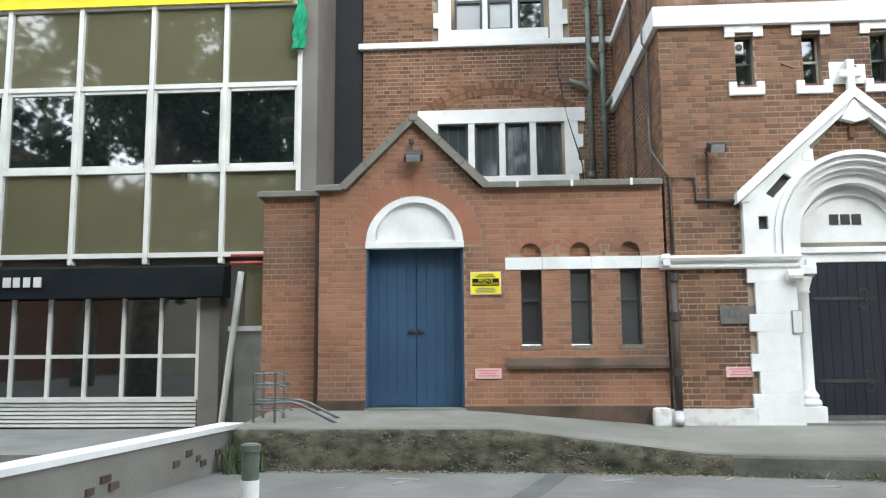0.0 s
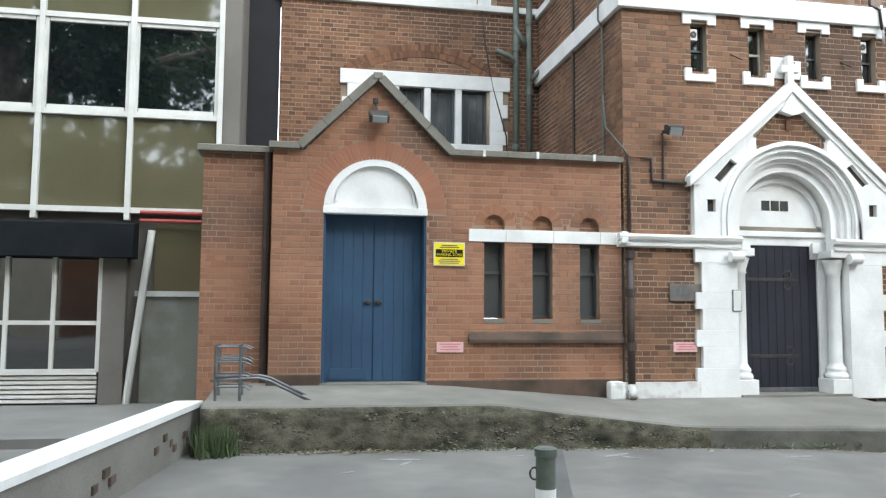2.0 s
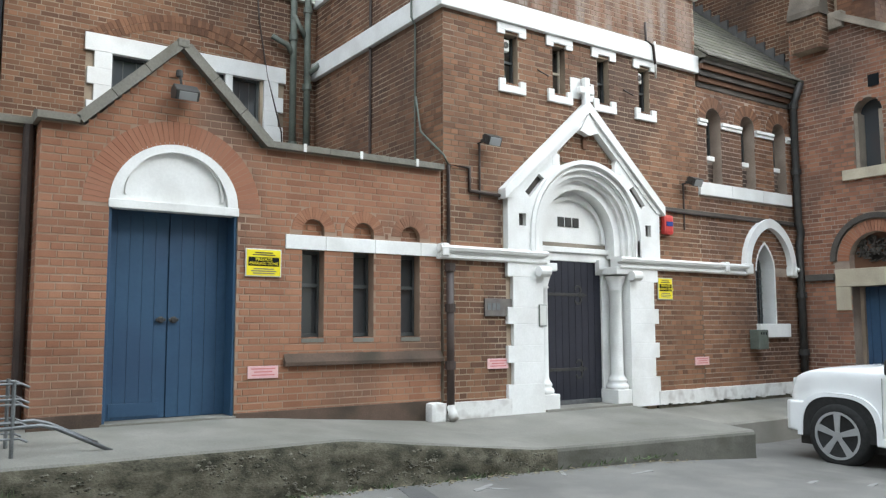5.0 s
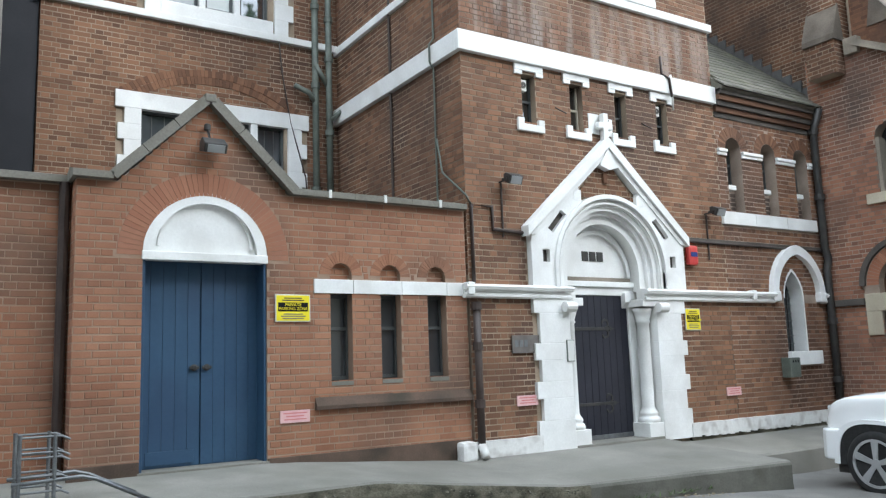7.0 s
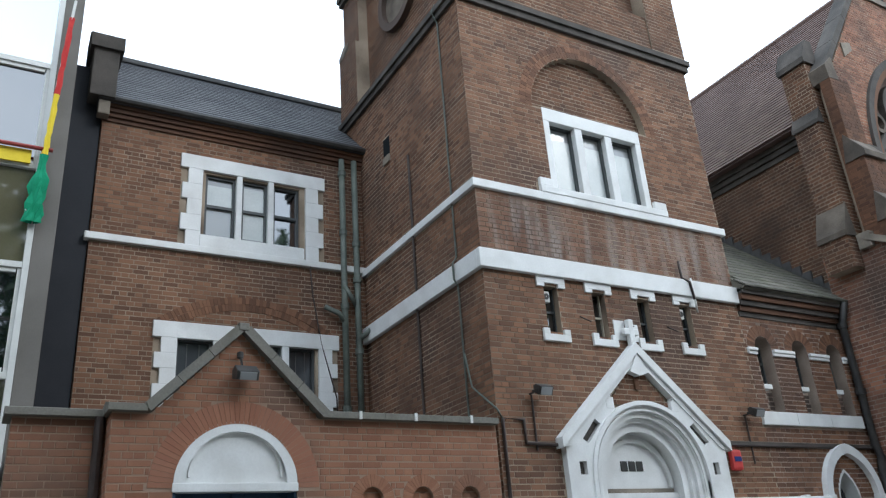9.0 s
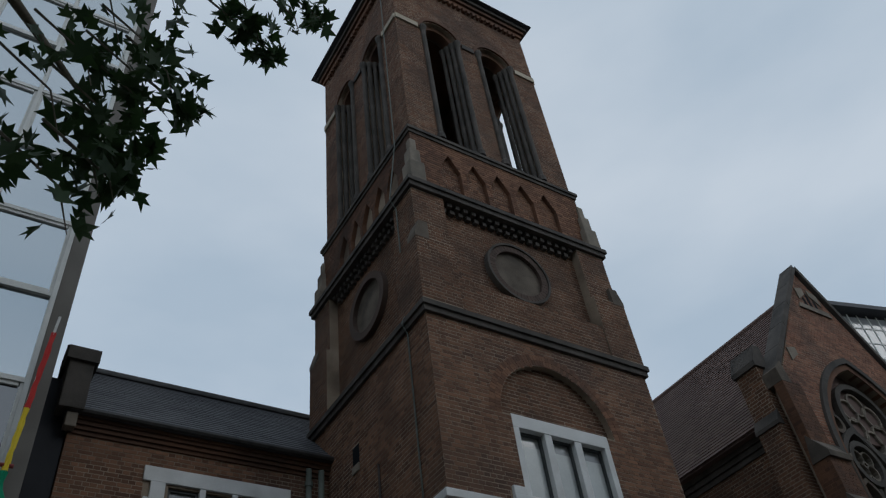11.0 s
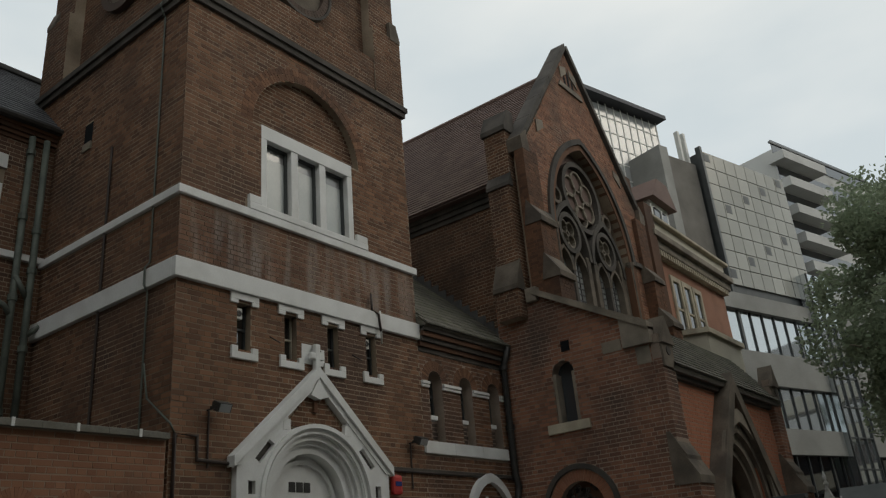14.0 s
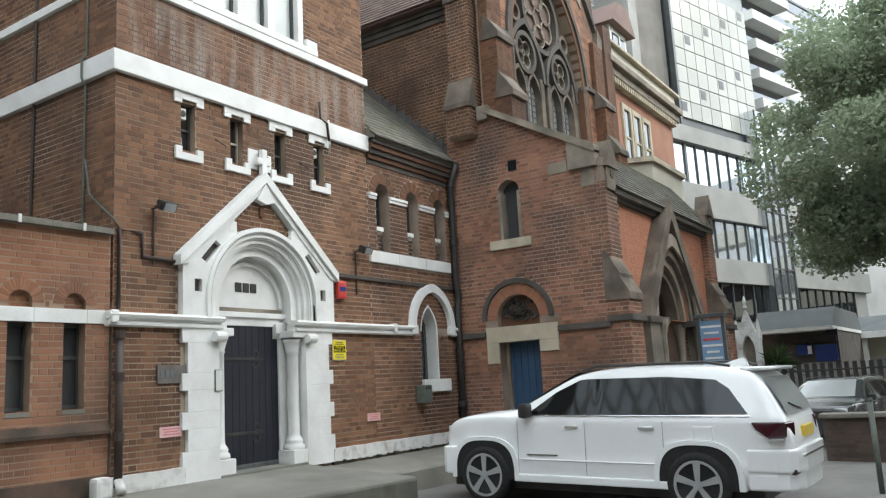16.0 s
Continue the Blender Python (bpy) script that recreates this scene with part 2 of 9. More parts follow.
CAR_WHITE = mat("white car paint", (0.83, 0.84, 0.84), (0.86, 0.87, 0.87), 0.25, 2, 30, 0.0, coat=0.6)
CAR_GLASS = glass("dark tinted car glass", (0.004, 0.005, 0.006), 0.05, 0.45)
STAINED = mat("sooty stained brick base", (0.055, 0.038, 0.028), (0.14, 0.092, 0.068), 0.95, 2.5, 60, 0.4, stain=((0.035, 0.032, 0.022), 0.8, 2.0))
SIGN_PALE = mat("pale number plate", (0.6, 0.6, 0.58), (0.66, 0.66, 0.64), 0.4, 3, 40, 0.0)
# sooty brick, also used to put recess shade into the link aprons
BRICK_SOOT_SHADE = mat("sooty and shaded brown brick", (0.06, 0.042, 0.034), (0.125, 0.085, 0.066), 0.9, 1.0, 80, 0.3, island=0.5)
CAR_GREY = mat("dark grey car paint", (0.03, 0.034, 0.036), (0.045, 0.05, 0.052), 0.25, 2, 30, 0.0, coat=0.6)
RUBBER = mat("tyre and wheel arch black", (0.012, 0.012, 0.012), (0.025, 0.025, 0.025), 0.8, 20, 60, 0.1)
ALLOY = mat("alloy wheel", (0.36, 0.365, 0.37), (0.44, 0.445, 0.45), 0.35, 10, 60, 0.0, metal=0.3)
CHROME = mat("chrome", (0.75, 0.75, 0.76), (0.8, 0.8, 0.8), 0.12, 10, 60, 0.0, metal=1.0)
LAMP_RED = mat("dark red lamp glass", (0.03, 0.005, 0.010), (0.05, 0.008, 0.016), 0.1, 10, 60, 0.0, spec=0.8)
BARK = mat("plane tree bark", (0.12, 0.10, 0.075), (0.28, 0.25, 0.19), 0.9, 5, 40, 0.4)
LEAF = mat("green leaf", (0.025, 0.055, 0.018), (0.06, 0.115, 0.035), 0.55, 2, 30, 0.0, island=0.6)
# street tree leaves: haze and bloom are put into this pale base colour
LEAF_HAZED = mat("hazed grey green leaf", (0.19, 0.24, 0.15), (0.36, 0.42, 0.29), 0.6, 2, 30, 0.0, island=0.6)
translucent(LEAF_HAZED, 0.55)
translucent(LEAF, 0.25)
GRASS = mat("weed green", (0.05, 0.075, 0.03), (0.11, 0.14, 0.065), 0.7, 8, 60, 0.0, island=0.5)
SIGN_BLUE = mat("blue notice board", (0.15, 0.25, 0.38), (0.20, 0.32, 0.46), 0.3, 1.5, 40, 0.0)
SHOP_BLUE = mat("deep blue shop fascia", (0.01, 0.03, 0.16), (0.02, 0.05, 0.22), 0.4, 3, 40, 0.0)
GREY_SHINY = mat("grey canopy sheet", (0.07, 0.08, 0.08), (0.11, 0.12, 0.12), 0.7, 2, 40, 0.0)
PANEL_LIGHT = mat("pale concrete panel", (0.42, 0.42, 0.40), (0.55, 0.55, 0.53), 0.85, 0.4, 20, 0.1, stain=((0.32, 0.31, 0.29), 0.5, 0.5))
CREAM = mat("cream stucco", (0.40, 0.365, 0.29), (0.52, 0.48, 0.39), 0.8, 1, 40, 0.1)
PLATE = mat("yellow number plate", (0.65, 0.45, 0.03), (0.72, 0.5, 0.05), 0.4, 3, 40, 0.0)
BRONZE = mat("dull metal plaque", (0.13, 0.115, 0.105), (0.20, 0.18, 0.165), 0.5, 8, 60, 0.1, metal=0.4)
LENS_GLASS = mat("lamp glass", (0.55, 0.56, 0.55), (0.65, 0.66, 0.65), 0.15, 3, 40, 0.0)


# ---- building blocks ----
def thing(name, label, category, group="", kind="", at=(0, 0, 0)):
    ob = new(name)
    ob.location = at
    ob.empty_display_size = 0.2
    return tagged(ob, label, category, group, kind)


def under(ob, parent):
    """Hang ob under parent with its mesh staying in world metres."""
    if parent is not None:
        off, o = Vector((0, 0, 0)), parent
        while o is not None:
            off += o.location
            o = o.parent
        ob.parent, ob.location = parent, -off
    return ob


def part(name, bm, material, parent=None, label="", smooth=False):
    me = bpy.data.meshes.new(name)
    bmesh.ops.recalc_face_normals(bm, faces=bm.faces)
    bm.to_mesh(me)
    bm.free()
    me.materials.append(material)
    if smooth:
        me.polygons.foreach_set("use_smooth", [True] * len(me.polygons))
    ob = new(name, me)
    under(ob, parent)
    if label:
        ob["label"] = label
    return ob


def box(bm, x0, x1, y0, y1, z0, z1, bevel=0.0):
    vs = [bm.verts.new((x, y, z)) for z in (z0, z1) for y in (y0, y1) for x in (x0, x1)]
    fs = [bm.faces.new([vs[i] for i in f]) for f in ((0, 2, 3, 1), (4, 5, 7, 6), (0, 1, 5, 4), (2, 6, 7, 3), (0, 4, 6, 2), (1, 3, 7, 5))]
    if bevel:
        bmesh.ops.bevel(bm, geom=list({e for f in fs for e in f.edges}), offset=bevel, segments=2, affect="EDGES", profile=0.6)
    return bm


def boxes(*rows, bevel=0.0):
    bm = bmesh.new()
    for r in rows:
        box(bm, *r, bevel=bevel)
    return bm


def prism(bm, poly, a, b, axis="y"):
    """Extrude a polygon along an axis: (x, z) for y, (y, z) for x, (x, y) for z."""
    def put(p, d):
        return {"y": (p[0], d, p[1]), "x": (d, p[0], p[1]), "z": (p[0], p[1], d)}[axis]
    lo, hi = [bm.verts.new(put(p, a)) for p in poly], [bm.verts.new(put(p, b)) for p in poly]
    bm.faces.new(lo), bm.faces.new(hi[::-1])
    n = len(poly)
    for i in range(n):
        bm.faces.new((lo[i], lo[(i + 1) % n], hi[(i + 1) % n], hi[i]))
    return bm


def arc(cx, cz, r, a0, a1, n):
    return [(cx + r * math.cos(radians(a0 + (a1 - a0) * i / n)), cz + r * math.sin(radians(a0 + (a1 - a0) * i / n))) for i in range(n + 1)]


def pointed(cx, z, half, height, n=10):
    """The line of a pointed arch from the right springing over the apex to the left one."""
    r = (half * half + height * height) / (2 * half)
    top = math.degrees(math.asin(min(1, height / r)))
    right = arc(cx + half - r, z, r, 0, top, n)
    return right + [(2 * cx - x, q) for x, q in right[-2::-1]]


def ribbon(bm, inner, outer, a, b, axis="y"):
    """A band between two lines of as many points, from depth a to b."""
    n = len(inner)
    for i in range(n - 1):
        prism(bm, [inner[i], inner[i + 1], outer[i + 1], outer[i]], a, b, axis)
    bmesh.ops.remove_doubles(bm, verts=bm.verts, dist=0.0005)
    return bm


def tube(bm, pts, r, n=8):
    rings = []
    pts = [Vector(p) for p in pts]
    for i, p in enumerate(pts):
        d = (pts[min(i + 1, len(pts) - 1)] - pts[max(i - 1, 0)]).normalized()
        s = d.cross(Vector((0, 0, 1)) if abs(d.z) < 0.9 else Vector((1, 0, 0))).normalized()
        u = s.cross(d)
        q = r[i] if isinstance(r, (list, tuple)) else r
        rings.append([bm.verts.new(p + q * (math.cos(2 * math.pi * k / n) * s + math.sin(2 * math.pi * k / n) * u)) for k in range(n)])
    for a, b in zip(rings, rings[1:]):
        for k in range(n):
            bm.faces.new((a[k], a[(k + 1) % n], b[(k + 1) % n], b[k]))
    bm.faces.new(rings[0][::-1]), bm.faces.new(rings[-1])
    return bm


def lathe(bm, cx, cy, profile, n=20):
    """A turned form: (radius, z) pairs round an upright axis."""
    rings = [[bm.verts.new((cx + r * math.cos(2 * math.pi * k / n), cy + r * math.sin(2 * math.pi * k / n), z)) for k in range(n)] for r, z in profile]
    for a, b in zip(rings, rings[1:]):
        for k in range(n):
            bm.faces.new((a[k], a[(k + 1) % n], b[(k + 1) % n], b[k]))
    bm.faces.new(rings[0][::-1]), bm.faces.new(rings[-1])
    return bm


def pierced(outline, holes, a, b, axis="y"):
    """A wall slab from an outline with holes through it."""
    bm = bmesh.new()
    def put(p, d):
        return {"y": (p[0], d, p[1]), "x": (d, p[0], p[1])}[axis]
    edges = []
    for loop in [outline, *holes]:
        vs = [bm.verts.new(put(p, a)) for p in loop]
        edges += [bm.edges.new((vs[i], vs[(i + 1) % len(vs)])) for i in range(len(vs))]
    bmesh.ops.triangle_fill(bm, use_beauty=True, use_dissolve=False, edges=edges)
    got = bmesh.ops.extrude_face_region(bm, geom=list(bm.faces))
    d = Vector((0, b - a, 0)) if axis == "y" else Vector((b - a, 0, 0))
    bmesh.ops.translate(bm, vec=d, verts=[v for v in got["geom"] if isinstance(v, bmesh.types.BMVert)])
    return bm


def rect(x0, x1, z0, z1):
    return [(x0, z0), (x1, z0), (x1, z1), (x0, z1)]


def round_top(x0, x1, z0, zs, n=12):
    """A round-headed opening with its springing at zs."""
    return [(x0, z0), (x1, z0)] + arc((x0 + x1) / 2, zs, (x1 - x0) / 2, 0, 180, n)


def cut_at(poly, z):
    """The stretches of a polygon along the level z."""
    xs = []
    for (x0, z0), (x1, z1) in zip(poly, poly[1:] + poly[:1]):
        if (z0 > z) != (z1 > z):
            xs.append(x0 + (z - z0) / (z1 - z0) * (x1 - x0))
    xs.sort()
    return list(zip(xs[::2], xs[1::2]))


COURSE, LONG, HALF, JOINT = 0.076, 0.228, 0.114, 0.012


def brick_cells(outline, holes):
    """English bond: the cells (x0, x1, z0, z1) of every brick of a wall, cut at its edges and openings."""
    z_lo, z_hi = min(p[1] for p in outline), max(p[1] for p in outline)
    cells, k, z = [], 0, z_lo
    while z < z_hi - 0.03:
        top = min(z + COURSE - JOINT, z_hi)
        mid = (z + top) / 2
        free = cut_at(outline, mid)
        for h in holes:
            for b0, b1 in cut_at(h, mid):
                nxt = []
                for s0, s1 in free:
                    if b1 <= s0 or b0 >= s1:
                        nxt.append((s0, s1))
                    else:
                        if b0 > s0:
                            nxt.append((s0, b0))
                        if b1 < s1:
                            nxt.append((b1, s1))
                free = nxt
        w, off = (LONG, 0.0) if k % 2 == 0 else (HALF, 0.057)
        for s0, s1 in free:
            i = math.floor((s0 - off) / w)
            while i * w + off < s1:
                c0, c1 = max(s0, i * w + off + JOINT * 0.27), min(s1, (i + 1) * w + off - JOINT * 0.27)
                if c1 - c0 > 0.025:
                    cells.append((c0, c1, z, top))
                i += 1
        z += COURSE
        k += 1
    return cells


def brick_wall(cells, origin, u, out, material, parent, name="brickwork", proud=0.0035, label=""):
    """Bricks as one joined mesh: u is the way along the wall, out the way it faces."""
    rnd = random.Random(len(cells))
    verts, faces = [], []
    o, u, n = Vector(origin), Vector(u), Vector(out)
    for c0, c1, z0, z1 in cells:
        d = proud + rnd.uniform(-0.002, 0.002)
        j = [rnd.uniform(-0.002, 0.002) for _ in range(4)]
        ch = 0.0025
        k = len(verts)
        for dd, e in ((-0.004, 0), (d, ch)):
            for x, z in ((c0 + j[0] + e, z0 + j[2] + e), (c1 + j[1] - e, z0 + j[2] + e), (c1 + j[1] - e, z1 + j[3] - e), (c0 + j[0] + e, z1 + j[3] - e)):
                verts.append(o + u * x + n * dd + Vector((0, 0, z)))
        faces.append((k + 4, k + 5, k + 6, k + 7))
        for i in range(4):
            faces.append((k + i, k + (i + 1) % 4, k + 4 + (i + 1) % 4, k + 4 + i))
    me = bpy.data.meshes.new(name)
    me.from_pydata(verts, [], faces)
    me.materials.append(material)
    ob = under(new(name, me), parent)
    ob["kind"] = "stuff"
    ob["label"] = label or "rows of bricks in English bond"
    return ob


def pieces(name, bm, material, parent, label=""):
    """Each separate block of a bmesh as a part of its own."""
    left, first = set(bm.verts), None
    while left:
        group, stack = set(), [next(v for v in bm.verts if v in left)]
        while stack:
            v = stack.pop()
            if v not in group:
                group.add(v)
                stack.extend(e.other_vert(v) for e in v.link_edges)
        left -= group
        one, at = bmesh.new(), {}
        for v in bm.verts:
            if v in group:
                at[v] = one.verts.new(v.co)
        for f in bm.faces:
            if f.verts[0] in group:
                one.faces.new([at[v] for v in f.verts])
        ob = part(name, one, material, parent, label)
        first = first or ob
    bm.free()
    return first


def arch_bricks(cx, cz, r0, r1, a0, a1, count, y, material, parent, proud=0.006, rings=1, name="brick_arch"):
    """Bricks set on edge round an arch on a wall that faces -y."""
    bm = bmesh.new()
    for g in range(rings):
        q0, q1 = r0 + (r1 - r0) * g / rings, r0 + (r1 - r0) * (g + 1) / rings - 0.008
        for i in range(count):
            b0 = a0 + (a1 - a0) * i / count
            b1 = b0 + (a1 - a0) / count * 0.93
            p = [(cx + r * math.cos(radians(b)), cz + r * math.sin(radians(b))) for r, b in ((q0, b0), (q1, b0), (q1, b1), (q0, b1))]
            prism(bm, p, y - proud - 0.001 * (i % 3), y + 0.01)
    return pieces("arch_brick", bm, material, parent)

F = 10.5          # the front plane of annex, tower and link
XL, XR = 2.56, 7.55   # the tower's sides

# ---- ground ----
LOW = -0.22      # the yard falls towards the parked cars


def ground_z(x):
    return LOW * float(np.interp(x, [2.0, 4.0, 6.0, 7.5, 26, 40], [0, 0.18, 0.75, 1, 1, 0]))


def fall(x, y):
    """The extra fall of the yard towards the street."""
    return 0.026 * max(0.0, min(5.0, 8 - y)) * float(np.interp(x, [5.0, 7.0, 26, 40], [0, 1, 1, 0]))


bm = bmesh.new()
gx = [-700, -60, -20, -5, 2, 2.7, 3.4, 4, 4.7, 5.4, 6, 6.8, 7.5, 10, 18, 26, 30, 40, 120, 700]
gy = [-700, -60, -10, 0, 3, 5, 8, 11, 20, 60, 700]
grid = [[bm.verts.new((x, y, ground_z(x) - fall(x, y))) for y in gy] for x in gx]
for a, b in zip(grid, grid[1:]):
    for k in range(len(gy) - 1):
        bm.faces.new((a[k], b[k], b[k + 1], a[k + 1]))
tagged(part("ground", bm, TARMAC), "worn grey asphalt of the parking yard", "ground", kind="structure")


def terrace_top(x, s):
    """The height of the terrace at x; s is 0 at the wall, 1 at the front edge."""
    wall = np.interp(x, [-2.6, -0.1, 2.3, 6, 10], [0.55, 0.545, 0.36, 0.36, 0.34])
    edge = np.interp(x, [-2.6, 0.4, 1.2, 2.5, 5.8, 10], [0.46, 0.465, 0.37, 0.225, 0.185, 0.16])
    return float(wall + (edge - wall) * s)


def terrace_edge(x):
    return float(np.interp(x, [-2.6, 0.5, 2.5, 5.8], [8.98, 8.87, 8.68, 8.46]))


def terrace():
    bm = bmesh.new()
    xs = [-2.6 + 8.4 * i / 60 for i in range(61)]
    rows = []
    for x in xs:
        e = terrace_edge(x) + (0.035 if x < 2.7 else 0.008) * noise.noise((x * 1.3, 0, 0))
        row = [bm.verts.new((x, F + 0.3 + (e - F - 0.3) * k / 8, terrace_top(x, k / 8) + 0.008 * noise.noise((x * 2, k, 0)))) for k in range(9)]
        row += [bm.verts.new((x, e - 0.015, terrace_top(x, 1) - 0.02))]
        h = terrace_top(x, 1) - 0.05
        row += [bm.verts.new((x, e - 0.03 + (0.045 if x < 2.7 else 0.006) * noise.noise((x * 3, k * 2.1, 1)), h * (1 - k / 4) + (ground_z(x) - 0.02) * k / 4)) for k in range(5)]
        rows.append(row)
    face = []
    for a, b in zip(rows, rows[1:]):
        for k in range(len(a) - 1):
            f = bm.faces.new((a[k], a[k + 1], b[k + 1], b[k]))
            if k >= 9:
                face.append(f)
    for row in (rows[0], rows[-1]):
        low = [bm.verts.new((v.co.x, v.co.y, -0.25)) for v in (row[0], row[8])]
        bm.faces.new(row[:9] + [low[1], low[0]])
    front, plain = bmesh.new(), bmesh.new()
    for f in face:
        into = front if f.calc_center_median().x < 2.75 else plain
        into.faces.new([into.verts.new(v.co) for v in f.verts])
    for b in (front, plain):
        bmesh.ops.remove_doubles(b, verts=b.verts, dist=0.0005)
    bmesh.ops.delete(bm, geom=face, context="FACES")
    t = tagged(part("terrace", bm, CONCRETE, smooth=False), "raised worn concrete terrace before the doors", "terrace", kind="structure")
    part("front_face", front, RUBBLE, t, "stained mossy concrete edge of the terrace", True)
    # kerb front in a darker colour than the terrace top
    part("kerb_face", plain, KERB, t, "plain dark grey concrete kerb of the terrace")
    rnd = random.Random(12)
    verts, faces = [], []
    for k in range(1500):
        x = rnd.uniform(-2.5, 2.7)
        q = rnd.random()
        h = terrace_top(x, 1) - 0.05
        g = ground_z(x)
        z = g + (h - g) * q * 0.97 if k % 4 else g
        y = terrace_edge(x) + 0.035 * noise.noise((x * 1.3, 0, 0)) - (0.024 if k % 4 else rnd.uniform(0.02, 0.22) ** 1.5 * 1.6)
        r = rnd.uniform(0.006, 0.019) if k % 4 else rnd.uniform(0.005, 0.014)
        n = len(verts)
        for sx, sy, sz in ((-1, 0, 0), (1, 0, 0), (0, -1, 0), (0, 1, 0), (0, 0, -1), (0, 0, 1)):
            verts.append((x + r * (1.5 * sx + rnd.uniform(-0.4, 0.4)), y + 0.7 * r * sy, z + r * (sz + rnd.uniform(-0.3, 0.3))))
        faces += [(n + a, n + b, n + c) for a, b, c in ((0, 2, 5), (2, 1, 5), (1, 3, 5), (3, 0, 5), (2, 0, 4), (1, 2, 4), (3, 1, 4), (0, 3, 4))]
    me = bpy.data.meshes.new("rubble")
    me.from_pydata(verts, [], faces)
    me.materials.append(CHIPS)
    ob = under(new("rubble", me), t)
    ob["kind"], ob["label"] = "stuff", "rough stone chips in the terrace edge"


terrace()
bm = bmesh.new()
prism(bm, [(9.4, -0.3), (9.4, 0.09), (9.43, 0.12), (F + 0.3, 0.29), (F + 0.3, -0.3)], 5.8, 10.1, "x")
tagged(part("kerb", bm, CONCRETE), "low worn concrete step along the wall", "step", kind="structure")

# the boundary wall with its white coping
def boundary_wall():
    t = thing("boundary_wall", "low rendered boundary wall with white painted coping", "wall", at=(-2.9, 6, 0))
    a, b = Vector((-2.64, 9.4)), Vector((-3.58, 2.9))
    bm, cp = bmesh.new(), bmesh.new()
    for i in range(24):
        p, q = a.lerp(b, i / 24), a.lerp(b, (i + 1) / 24)
        w = 0.24
        for m, z0, z1, e in ((bm, -0.05, 0.425, 0.0), (cp, 0.425, 0.48, 0.02)):
            vs = [(p.x - w - e, p.y), (q.x - w - e, q.y), (q.x + e, q.y), (p.x + e, p.y)]
            prism(m, vs, z0, z1, "z")
    for m in (bm, cp):
        bmesh.ops.remove_doubles(m, verts=m.verts, dist=0.001)
    part("wall", bm, CONCRETE, t)
    part("coping", cp, WHITE, t, "chipped white painted coping")
    rnd = random.Random(4)
    for i in range(4):
        p = a.lerp(b, (0.06, 0.14, 0.36, 0.62)[i])
        z = rnd.uniform(0.06, 0.26)
        for k in range(3):
            w = rnd.uniform(0.12, 0.22)
            y = p.y - 0.2 * k * rnd.uniform(0.4, 1.1)
            x = a.lerp(b, (a.y - y + w / 2) / (a.y - b.y)).x
            part("exposed_brick", boxes((x - 0.06, x + rnd.uniform(0.004, 0.012), y - w, y, z + 0.075 * (k % 2), z + 0.065 + 0.075 * (k % 2)), bevel=0.006), STAINED if k else BRICK_SOOT_SHADE, t)


boundary_wall()


